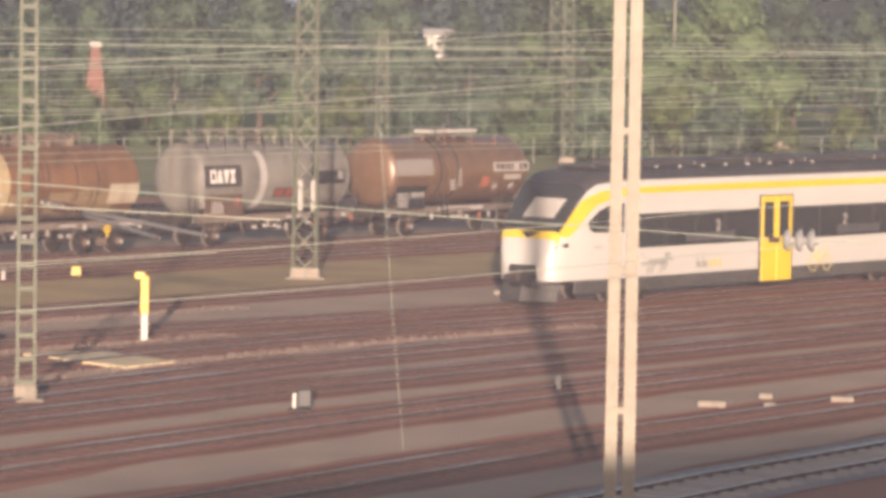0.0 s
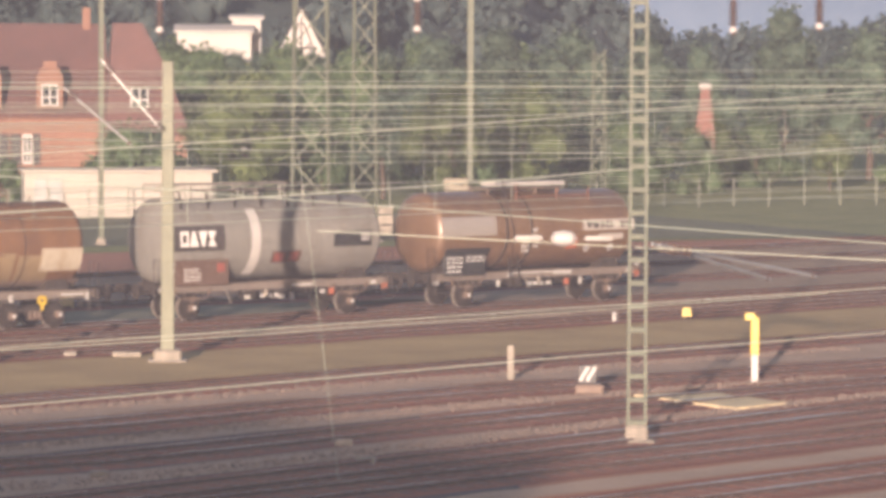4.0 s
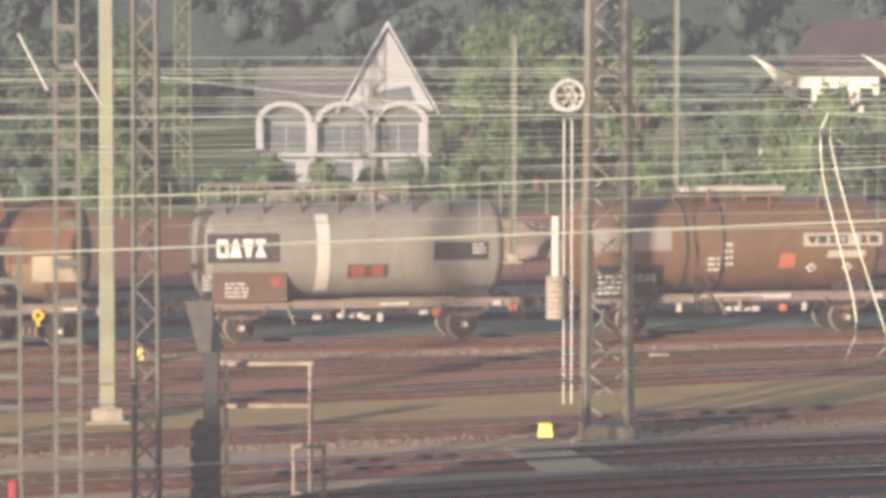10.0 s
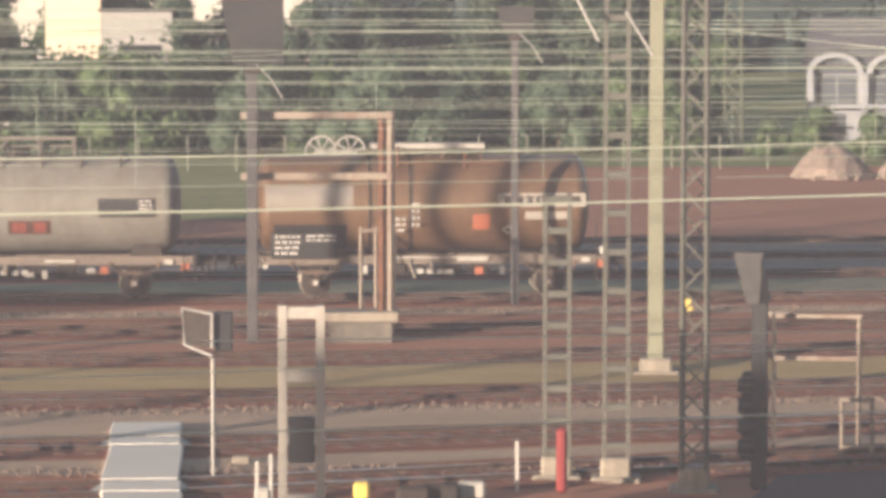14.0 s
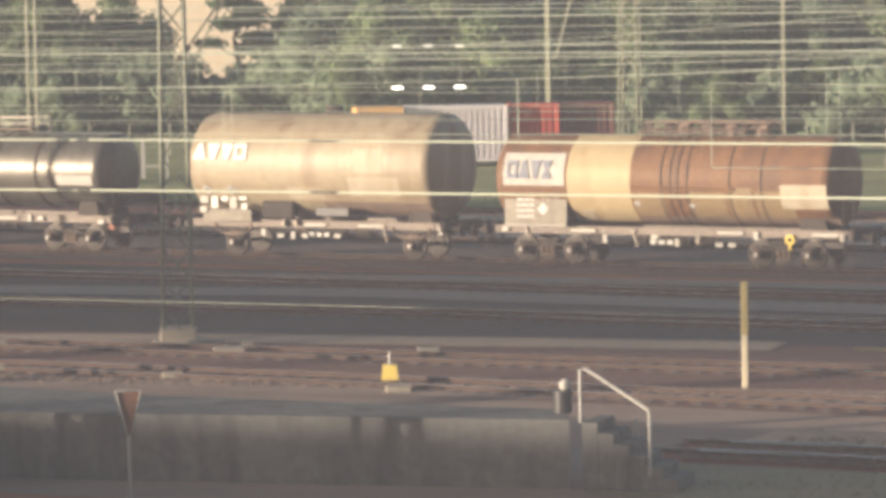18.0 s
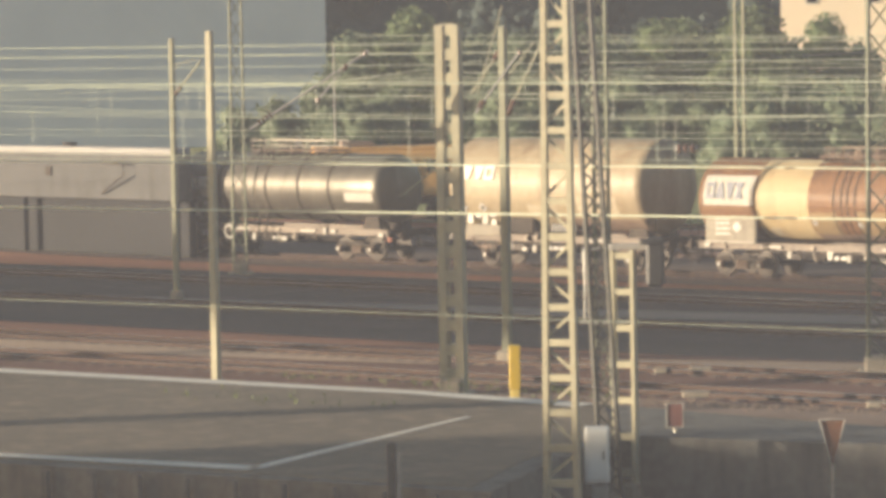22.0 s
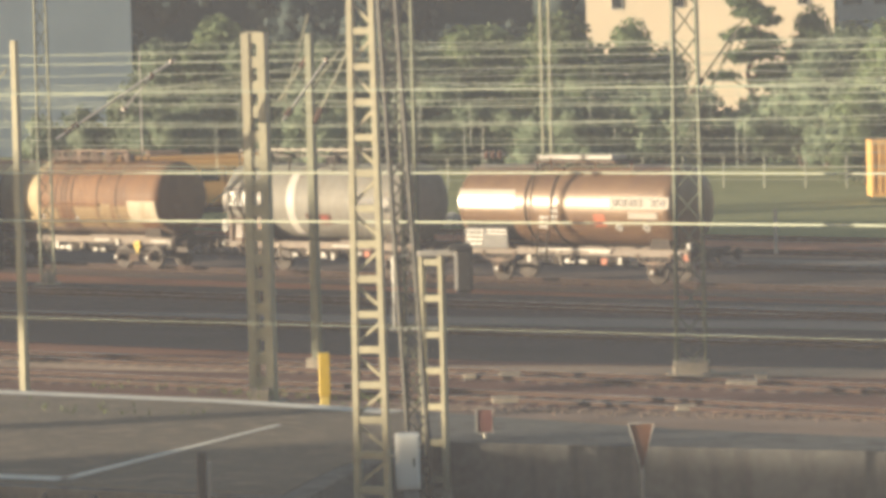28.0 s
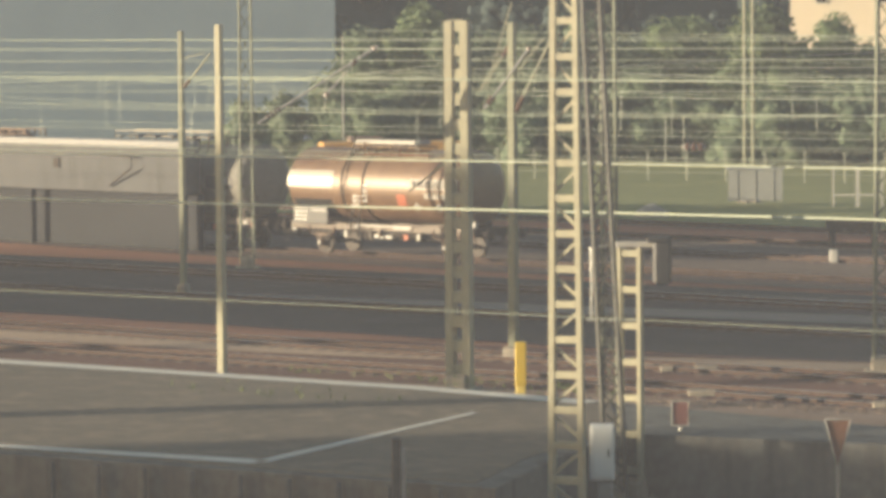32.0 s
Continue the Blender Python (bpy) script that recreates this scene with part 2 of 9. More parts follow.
# ---- geometry helpers ----
class Shape:
    """Collects vertices and faces of one mesh."""

    def __init__(self):
        self.v, self.f = [], []

    def add(self, verts, faces):
        k = len(self.v)
        self.v += [tuple(q) for q in verts]
        self.f += [tuple(i + k for i in q) for q in faces]
        return self

    def box(self, c, s, bev=0.0, m=None):
        """Box at c of size s, edges chamfered by bev, turned by m about its middle."""
        h = [q / 2 for q in s]
        bev = min(bev, *[q * 0.8 for q in h])
        signs = [(x, y, z) for x in (-1, 1) for y in (-1, 1) for z in (-1, 1)]
        place = (lambda q: Vector(c) + (m @ Vector(q) if m else Vector(q)))
        if bev <= 0:
            v = [place((x * h[0], y * h[1], z * h[2])) for x, y, z in signs]
            return self.add(v, [(0, 1, 3, 2), (4, 6, 7, 5), (0, 4, 5, 1), (2, 3, 7, 6), (0, 2, 6, 4), (1, 5, 7, 3)])
        v, idx = [], {}
        for x, y, z in signs:
            for ax in range(3):
                q = [x * h[0], y * h[1], z * h[2]]
                for o in range(3):
                    if o != ax:
                        q[o] -= math.copysign(bev, q[o])
                idx[x, y, z, ax] = len(v)
                v.append(place(q))
        f = []
        for ax in range(3):
            o1, o2 = (ax + 1) % 3, (ax + 2) % 3
            for s1 in (-1, 1):
                ring = []
                for a, b in ((-1, -1), (1, -1), (1, 1), (-1, 1)):
                    q = [0, 0, 0]
                    q[ax], q[o1], q[o2] = s1, a, b
                    ring.append(idx[q[0], q[1], q[2], ax])
                f.append(tuple(ring if s1 > 0 else ring[::-1]))
            for a in (-1, 1):
                for b in (-1, 1):
                    e = []
                    for s1, face in ((-1, o1), (1, o1), (1, o2), (-1, o2)):
                        q = [0, 0, 0]
                        q[ax], q[o1], q[o2] = s1, a, b
                        e.append(idx[q[0], q[1], q[2], face])
                    f.append(tuple(e if a * b < 0 else e[::-1]))
        for x, y, z in signs:
            t = [idx[x, y, z, k] for k in range(3)]
            f.append(tuple(t if x * y * z > 0 else t[::-1]))
        return self.add(v, f)

    def rod(self, a, b, r, n=8, r2=None, caps=True):
        a, b = Vector(a), Vector(b)
        r2 = r if r2 is None else r2
        d = (b - a).normalized()
        u = d.orthogonal().normalized()
        w = d.cross(u)
        v = []
        for p, q in ((a, r), (b, r2)):
            for i in range(n):
                t = math.tau * i / n
                v.append(p + (u * math.cos(t) + w * math.sin(t)) * q)
        f = [(i, (i + 1) % n, n + (i + 1) % n, n + i) for i in range(n)]
        if caps:
            f += [tuple(range(n))[::-1], tuple(range(n, 2 * n))]
        return self.add(v, f)

    def bar(self, a, b, w, h=None, up=(0, 0, 1)):
        """Straight bar of rectangular section from a to b."""
        a, b = Vector(a), Vector(b)
        h = h or w
        d = (b - a).normalized()
        s = d.cross(Vector(up))
        s = s.normalized() if s.length > 1e-4 else d.orthogonal().normalized()
        t = s.cross(d)
        v = [p + s * x * w / 2 + t * y * h / 2 for p in (a, b) for x, y in ((-1, -1), (1, -1), (1, 1), (-1, 1))]
        return self.add(v, [(3, 2, 1, 0), (4, 5, 6, 7), (0, 1, 5, 4), (1, 2, 6, 5), (2, 3, 7, 6), (3, 0, 4, 7)])

    def pipe(self, pts, r, n=6):
        pts = [Vector(q) for q in pts]
        v, f = [], []
        for i, p in enumerate(pts):
            d = (pts[min(i + 1, len(pts) - 1)] - pts[max(i - 1, 0)]).normalized()
            u = d.cross(Vector((0, 0, 1)))
            u = u.normalized() if u.length > 1e-3 else Vector((1, 0, 0))
            w = u.cross(d)
            for k in range(n):
                t = math.tau * k / n
                v.append(p + (u * math.cos(t) + w * math.sin(t)) * r)
        for i in range(len(pts) - 1):
            for k in range(n):
                f.append((i * n + k, i * n + (k + 1) % n, (i + 1) * n + (k + 1) % n, (i + 1) * n + k))
        f += [tuple(range(n))[::-1], tuple(range((len(pts) - 1) * n, len(pts) * n))]
        return self.add(v, f)

    def turn(self, prof, n=28, m=None):
        """Solid of revolution about the x axis; prof is a list of (x, radius)."""
        v, f = [], []
        for x, r in prof:
            for k in range(n):
                t = math.tau * k / n
                q = Vector((x, -r * math.sin(t), r * math.cos(t)))
                v.append(m @ q if m else q)
        for i in range(len(prof) - 1):
            for k in range(n):
                f.append((i * n + k, (i + 1) * n + k, (i + 1) * n + (k + 1) % n, i * n + (k + 1) % n))
        if prof[0] != prof[-1]:
            f += [tuple(range(n)), tuple(range((len(prof) - 1) * n, len(prof) * n))[::-1]]
        return self.add(v, f)

    def slab(self, outline, z0, z1):
        """Upright prism over an outline in the ground plane (counter-clockwise)."""
        n = len(outline)
        v = [(x, y, z0) for x, y in outline] + [(x, y, z1) for x, y in outline]
        f = [tuple(range(n))[::-1], tuple(range(n, 2 * n))] + [(i, (i + 1) % n, n + (i + 1) % n, n + i) for i in range(n)]
        return self.add(v, f)

    def prism(self, outline, a, b, m=None):
        """Prism along x from a to b; outline is a list of (y, z)."""
        n = len(outline)
        v = [Vector((a, y, z)) for y, z in outline] + [Vector((b, y, z)) for y, z in outline]
        if m:
            v = [m @ q for q in v]
        f = [tuple(range(n)), tuple(range(n, 2 * n))[::-1]] + [(i, n + i, n + (i + 1) % n, (i + 1) % n) for i in range(n)]
        return self.add(v, f)

    def ribbon(self, line, w0, w1, z):
        """Flat strip along a line of (x, y), from w0 to w1 across it."""
        v, f = [], []
        for i, (x, y) in enumerate(line):
            a, b = line[max(i - 1, 0)], line[min(i + 1, len(line) - 1)]
            d = Vector((b[0] - a[0], b[1] - a[1])).normalized()
            j = 0.12 * noise.noise(Vector((x * 0.6, y, 0)))
            for k, w in enumerate((w0, w1)):
                v.append((x - d.y * (w + (j if k else -j)), y + d.x * (w + (j if k else -j)), z))
        f = [(2 * i, 2 * i + 2, 2 * i + 3, 2 * i + 1) for i in range(len(line) - 1)]
        return self.add(v, f)

    def mesh(self, name, material, smooth=False, sharp=True):
        me = bpy.data.meshes.new(name)
        me.from_pydata(self.v, [], self.f)
        me.materials.append(material)
        if smooth:
            me.polygons.foreach_set("use_smooth", [True] * len(me.polygons))
            if sharp:
                me.set_sharp_from_angle(angle=radians(38))
        me.update()
        return me


def part(name, shape, material, parent, label="", smooth=False):
    """One mesh under a thing or under a part."""
    ob = new(name, shape.mesh(name, material, smooth) if isinstance(shape, Shape) else shape)
    ob.parent = parent
    return tagged(ob, label)


def thing(name, label, category, m=None, group="", kind=""):
    ob = new(name)
    ob.empty_display_size = 0.3
    if m is not None:
        ob.matrix_basis = m
    return tagged(ob, label, category, group, kind)


def solid(name, shape, material, label, category, m=None, group="", kind="", smooth=False):
    ob = new(name, shape.mesh(name, material, smooth))
    if m is not None:
        ob.matrix_basis = m
    return tagged(ob, label, category, group, kind)


def words(text, size, depth, material, parent, m, label="", name="lettering"):
    """Raised lettering in the built-in font, as a mesh."""
    cu = bpy.data.curves.new(name, "FONT")
    cu.body, cu.size, cu.extrude, cu.align_x, cu.align_y = text, size, depth, "CENTER", "CENTER"
    tmp = bpy.data.objects.new(name, cu)
    scene.collection.objects.link(tmp)
    me = bpy.data.meshes.new_from_object(tmp)
    bpy.data.objects.remove(tmp)
    me.materials.clear()
    me.materials.append(material)
    ob = new(name, me)
    ob.parent = parent
    ob.matrix_basis = m
    return tagged(ob, label)


def curve_through(points, step=3.0):
    """A smooth line of (x, y) through control points (Catmull-Rom)."""
    pts = [Vector(q) for q in points]
    pts = [pts[0] * 2 - pts[1]] + pts + [pts[-1] * 2 - pts[-2]]
    out = []
    for i in range(1, len(pts) - 2):
        a, b, c, d = pts[i - 1:i + 3]
        n = max(1, int((c - b).length / step))
        for k in range(n):
            t = k / n
            out.append(tuple(0.5 * (2 * b + (c - a) * t + (2 * a - 5 * b + 4 * c - d) * t * t + (3 * b - a - 3 * c + d) * t ** 3)))
    out.append(tuple(pts[-2]))
    return out


# ---- ground, ballast, tracks ----
def sheet():
    """Ground to the horizon: fine near the tracks, coarse far out."""
    xs = [-4000, -1500, -600, -300, *range(-200, 261, 10), 400, 800, 1800, 4000]
    ys = [-4000, -800, -200, -60, *range(0, 300, 10), 400, 700, 1500, 4000]
    v = [(x, y, -0.05 + (0.015 * noise.noise(Vector((x * 0.05, y * 0.05, 0))) if abs(x) < 250 and 0 < y < 290 else 0)) for y in ys for x in xs]
    n = len(xs)
    f = [(j * n + i, j * n + i + 1, (j + 1) * n + i + 1, (j + 1) * n + i) for j in range(len(ys) - 1) for i in range(n - 1)]
    return Shape().add(v, f)


solid("ground", sheet(), M_BALLAST, "rust-brown ballast and dirt of a railway yard", "ground", kind="structure")

TRACK_D, TRACK_K = 110.6, 0.00169


def line_a(x, off=0.0):
    return TRACK_D + off + TRACK_K * x * x / 2


WAY = {
    "a": [(x, line_a(x)) for x in range(-150, 171, 10)],
    "far_1": [(x, line_a(x, 9.0)) for x in range(-150, 171, 10)],
    "far_2": [(x, line_a(x, 17.0)) for x in range(-150, 171, 10)],
    "far_3": [(x, line_a(x, 25.0)) for x in range(-150, 171, 10)],
    "b": [(-150, 110.5), (-100, 106.8), (-55, 103.5), (-7, 100.3), (14, 101.5), (46, 107.3), (64, 110.3), (83, 112.9), (160, 126.0)],
    "c": [(-150, 100.0), (-100, 97.2), (-55, 94.8), (-7, 92.6), (14, 94.2), (25, 97.2), (40, 101.7), (57, 104.6), (77, 108.2), (100, 112.6), (160, 122.0)],
    "d": [(-150, 87.5), (-100, 85.6), (-55, 83.2), (-8, 83.1), (13, 85.2), (28, 87.4), (46, 90.1), (61.5, 93.3), (77, 96.3), (95, 99.5), (160, 112.0)],
    "e": [(-150, 80.0), (-100, 79.6), (-46, 78.0), (-7, 74.8), (4.5, 76.2), (22, 80.1), (34, 81.6), (42.5, 82.6), (54, 85.5), (70, 87.4), (84, 88.4), (95, 90.0), (117, 93.4), (160, 101.0)],
    "g": [(-26, 68.0), (-7, 67.3), (8, 71.0), (20.6, 74.2), (31.7, 75.1), (38.6, 75.3), (47, 77.6), (66, 82.2), (84, 84.2), (95, 85.8), (117, 89.2), (160, 97.0)],
    "h": [(14, 65.5), (29, 67.6), (35, 68.4), (55, 74.3), (61, 76.0), (69, 77.6), (95, 81.5), (160, 93.0)],
    "i": [(25, 63.5), (45, 68.4), (57, 71.0), (69, 73.0), (95, 77.3), (160, 89.5)],
    "j": [(30, 58.6), (51.4, 64.1), (69, 67.8), (95, 72.3), (160, 85.0)],
    "k": [(33, 44.5), (51.5, 50.9), (62.3, 53.6), (90, 61.0), (160, 78.0)],
    "l": [(30, 51.0), (52, 57.3), (69, 61.0), (95, 66.6), (160, 81.5)],
    "m": [(-27, 68.2), (-20, 67.6), (-8, 62.0), (6, 56.5)],
}
LINES = {k: curve_through(v) for k, v in WAY.items()}


def along(line, step):
    """Points and headings at equal steps along a line."""
    out, left = [], 0.0
    for (x0, y0), (x1, y1) in zip(line, line[1:]):
        n = math.hypot(x1 - x0, y1 - y0)
        while left < n:
            t = left / n
            out.append((x0 + (x1 - x0) * t, y0 + (y1 - y0) * t, math.atan2(y1 - y0, x1 - x0)))
            left += step
        left -= n
    return out


def rail_shape(line, side):
    """A rail of flat-bottomed section along a line, at side metres across it."""
    prof = [(-0.065, 0.0), (0.065, 0.0), (0.06, 0.02), (0.014, 0.035), (0.014, 0.11), (0.036, 0.118), (0.036, 0.15), (-0.036, 0.15), (-0.036, 0.118), (-0.014, 0.11), (-0.014, 0.035), (-0.06, 0.02)]
    s, n = Shape(), len(prof)
    v = []
    for i, (x, y) in enumerate(line):
        a, b = line[max(i - 1, 0)], line[min(i + 1, len(line) - 1)]
        d = Vector((b[0] - a[0], b[1] - a[1])).normalized()
        for o, z in prof:
            v.append((x - d.y * (side + o), y + d.x * (side + o), z - 0.05))
    f = [(i * n + k, i * n + (k + 1) % n, (i + 1) * n + (k + 1) % n, (i + 1) * n + k) for i in range(len(line) - 1) for k in range(n)]
    return s.add(v, f)


M_SLEEPERC = mat("sleeper_concrete", (0.52, 0.48, 0.44), (0.40, 0.37, 0.34), 0.9, 0, 2.0, 14.0, 0.4, 0.01, rand=0.15)
M_GREYBALLAST = mat("ballast_grey", (0.40, 0.36, 0.34), (0.28, 0.25, 0.24), 0.95, 0, 0.3, 13.0, 0.5, 0.012)
SLEEPER_CONCRETE = Shape().box((0, 0, 0), (0.26, 2.6, 0.16), 0.025).mesh("sleeper", M_SLEEPERC)


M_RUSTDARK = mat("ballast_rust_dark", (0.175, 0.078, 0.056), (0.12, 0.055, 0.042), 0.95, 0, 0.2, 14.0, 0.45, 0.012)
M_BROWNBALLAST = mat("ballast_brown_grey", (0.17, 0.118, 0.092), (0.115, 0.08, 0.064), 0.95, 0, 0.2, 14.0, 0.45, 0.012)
M_GREYSLEEPER = mat("sleeper_grey", (0.115, 0.098, 0.09), (0.08, 0.07, 0.065), 0.92, 0, 2.0, 14.0, 0.4, 0.01)


def track(key, single=None):
    """One track: bed, two rails, sleepers. single: stretch of x whose sleepers are pieces of their own."""
    line = LINES[key]
    t = thing("railway_track", "straight rusty railway track on dark ballast with steel rails", "track", group="yard tracks", kind="structure")
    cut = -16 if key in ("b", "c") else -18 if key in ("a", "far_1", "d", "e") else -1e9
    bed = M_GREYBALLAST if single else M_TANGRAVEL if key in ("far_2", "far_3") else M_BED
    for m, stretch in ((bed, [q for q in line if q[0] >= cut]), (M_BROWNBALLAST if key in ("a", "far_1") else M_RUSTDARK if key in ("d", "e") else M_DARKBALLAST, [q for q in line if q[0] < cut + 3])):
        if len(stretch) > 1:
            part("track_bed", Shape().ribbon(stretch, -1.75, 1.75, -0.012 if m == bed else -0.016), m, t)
    for side in (-0.752, 0.752):
        rail = part("rail", rail_shape(line, side), M_RAIL, t, smooth=False)
        part("running_surface", Shape().ribbon(line, side - 0.034, side + 0.034, 0.1025), M_RAILTOP, rail, "worn bright running surface")
    rest, dark = Shape(), Shape()
    for x, y, a in along(line, 0.62):
        if single and single[0] < x < single[1]:
            ob = part("sleeper", SLEEPER_CONCRETE, None, t)
            ob.matrix_basis = pose(x, y, -0.05, 0, 0, math.degrees(a))
        elif -115 < x < (20 if key in ("far_2", "far_3") else 140):
            (dark if x < cut else rest).box((x, y, -0.078), (0.24, 2.5, 0.16), 0, Matrix.Rotation(a, 3, "Z"))
    if dark.v:
        tagged(part("sleepers", dark, M_GREYSLEEPER, t), kind="stuff")
    if rest.v:
        tagged(part("sleepers", rest, M_SLEEPER, t), kind="stuff")
    return t


def strip(name, pts, half, material, label, z=-0.004, category="ground"):
    s = Shape().ribbon(curve_through(pts), -half, half, z)
    return solid(name, s, material, label, category, kind="structure")


def between(name, near, far, x0, x1, margin, material, label):
    """Ground that fills the space between two tracks, ragged at its edges."""
    v, f, step = [], [], 1.5
    lines = [np.array(LINES[q]) for q in (near, far)]
    for k in range(int((x1 - x0) / step) + 1):
        x = x0 + step * k
        lo, hi = (float(np.interp(x, q[:, 0], q[:, 1])) for q in lines)
        fade = min(1.0, (x - x0) / 12.0, (x1 - x) / 12.0)
        mid, half = (lo + hi) / 2, max(0.02, (hi - lo) / 2 - margin) * max(0.05, fade)
        for e in (-1, 1):
            v.append((x, mid + e * (half + 0.35 * noise.noise(Vector((x * 0.35, e * 7 + margin, lo * 0.1)))), -0.009))
    n = len(v) // 2
    s = Shape().add(v, [(2 * k, 2 * k + 2, 2 * k + 3, 2 * k + 1) for k in range(n - 1)])
    return solid(name, s, material, label, "ground", kind="structure")


def stones(name, pts, half, count, size, material, label, seed):
    """Loose ballast stones heaped along a line, as one mesh."""
    rng, s, line = random.Random(seed), Shape(), along(curve_through(pts), 0.5)
    for _ in range(count):
        x, y, a = rng.choice(line)
        o, q = rng.gauss(0, half * 0.45), size * rng.uniform(0.5, 1.3)
        x, y = x - math.sin(a) * o + rng.uniform(-0.3, 0.3), y + math.cos(a) * o
        m = Euler((rng.uniform(0, 6), rng.uniform(0, 6), rng.uniform(0, 6))).to_matrix()
        v = [Vector((x, y, q * 0.25)) + m @ Vector(c) * q for c in ((1, 0, 0), (-0.9, 0.1, 0), (0, 0.8, 0), (0.1, -0.9, 0), (0, 0, 0.6), (0, 0, -0.6))]
        s.add(v, [(0, 2, 4), (2, 1, 4), (1, 3, 4), (3, 0, 4), (2, 0, 5), (1, 2, 5), (3, 1, 5), (0, 3, 5)])
    return solid(name, s, material, label, "gravel", kind="stuff")


strip("gravel_strip", [(-110, 108.6), (-80, 106.2), (-57, 105.5), (-50, 106.4), (-36, 106.4), (-20, 105.4)], 1.1, M_GRAVELD, "grey gravel strip between tracks")
strip("gravel_strip", [(-20, 105.5), (-11, 104.9), (10, 106.3), (24, 106.5), (60, 109), (120, 116)], 1.2, M_GRAVEL, "pale loose gravel strip between tracks")
strip("gravel_strip", [(-110, 97.2), (-85, 97.0), (-66, 98.6), (-55, 99.9), (-49, 100.6), (-30, 98.8)], 1.45, M_GRAVELD, "grey gravel strip between dark tracks")
strip("verge", [(-110, 82.0), (-72, 82.0), (-60, 83.0), (-48, 86.2), (-32, 88.3)], 1.1, M_GRAVEL, "thin dusty strip between tracks")
between("verge", "d", "c", -30, 150, 2.1, M_DRYGRASS, "dry yellowish grass verge between tracks")
for near, far, x0, margin in (("e", "d", -22, 2.0), ("g", "e", -14, 2.2), ("h", "g", 18, 2.0), ("i", "h", 30, 1.9), ("j", "i", 34, 2.1), ("l", "j", 34, 2.1), ("k", "l", 34, 2.0)):
    between("gravel_strip", near, far, x0, 150, margin, M_GRAVEL, "pale gravel between tracks")
for near, far in (("far_1", "far_2"), ("far_2", "far_3")):
    between("gravel_strip", near, far, -70, 46, 1.9, M_GRAVELD, "grey-brown gravel between the far tracks")
between("grass_strip", "a", "far_1", -14, 78, 1.9, M_DULLGRASS, "dull grey-green grass between the goods tracks")
for near, far, x0 in (("a", "far_1", 68), ("far_1", "far_2", 40), ("far_2", "far_3", 40)):
    between("gravel_strip", near, far, x0, 160, 1.9, M_TANGRAVEL, "tan gravel between the far tracks")
strip("gravel_strip", [(-58, 74.5), (-38, 76.1), (-23, 78.5)], 1.3, M_PINKGRAVEL, "grey-brown gravel strip between tracks")
strip("gravel_strip", [(-26, 70.2), (-14, 70.2), (-6, 70.4)], 1.4, M_GRAVEL, "pale gravel strip between tracks")
strip("grass_strip", [(-26, 63.6), (-13, 63.8), (-3, 64.0), (6, 64.0)], 2.2, M_THINGRASS, "thin dull grass on gravel beside the near track")
solid("meadow", Shape().add([(-260, 150, -0.02), (-60, 140, -0.02), (0, 150, -0.02), (0, 205, -0.02), (-160, 215, -0.02), (-280, 215, -0.02)], [(0, 1, 2, 3, 4, 5)]), M_GRASS, "green meadow behind the yard", "meadow", kind="structure")
solid("meadow", Shape().add([(70, 158, -0.02), (150, 150, -0.02), (260, 150, -0.02), (330, 200, -0.02), (170, 212, -0.02), (80, 205, -0.02)], [(0, 1, 2, 3, 4, 5)]), M_GRASS, "rough green meadow behind the yard", "meadow", kind="structure")
solid("meadow", Shape().add([(-420, 214, -0.03), (-120, 202, -0.03), (0, 194, -0.03), (110, 194, -0.03), (165, 188, -0.03), (330, 176, -0.03), (480, 420, -0.03), (0, 460, -0.03), (-480, 420, -0.03)], [tuple(range(9))]), M_GRASS, "rough grass beyond the back fence", "meadow", kind="structure")
solid("platform_gravel", Shape().add([(-110, 60, -0.03), (-22, 58, -0.03), (-20, 68, -0.03), (-24, 75.5, -0.03), (-60, 75.5, -0.03), (-110, 74, -0.03)], [tuple(range(6))]), M_PINKGRAVEL, "grey-brown gravel round the platform", "ground", kind="structure")
M_STONE = mat("loose_stone", (0.22, 0.165, 0.135), (0.165, 0.122, 0.10), 0.95, 0, 0.6, 8.0, 0.4, 0.02)
stones("ballast_stones", [(-30, 105.0), (-11, 104.9), (10, 106.3), (24, 106.5), (60, 109)], 1.0, 5000, 0.045, M_STONE, "pale loose ballast stones", 1)
stones("ballast_stones", [(-58, 74.5), (-23, 78.5), (-8, 80.3), (5, 81.6), (14, 82.5), (21, 83.8), (35, 86.4), (45, 87.2), (53, 89.2), (75, 93.0)], 0.8, 9000, 0.042, M_STONE, "pale loose ballast stones", 2)
stones("ballast_stones", [(20, 77.3), (35, 78.4), (48, 81.4), (68, 85.0)], 0.8, 4000, 0.042, M_STONE, "pale loose ballast stones", 3)
stones("ballast_stones", [(-25, 70.2), (-7, 70.6), (22, 71.2), (37, 71.8), (64, 79.4), (80, 81.8)], 0.8, 5000, 0.042, M_STONE, "pale loose ballast stones", 4)
# band of dark ballast, also painted for the shade across these tracks
solid("ballast_dark", Shape().ribbon(curve_through([(-150, 103.5), (-100, 101.5), (-55, 99.0), (-13, 96.0)]), -12.0, 9.6, -0.024), M_DARKBALLAST, "dark grey ballast under several tracks, partly for shade", "ground", kind="structure")
# dark colour stands for the building shade across the near tracks
M_SHADEBED = mat("ballast_shaded", (0.10, 0.074, 0.08), (0.066, 0.05, 0.056), 0.95, 0, 0.2, 14.0, 0.45, 0.012)
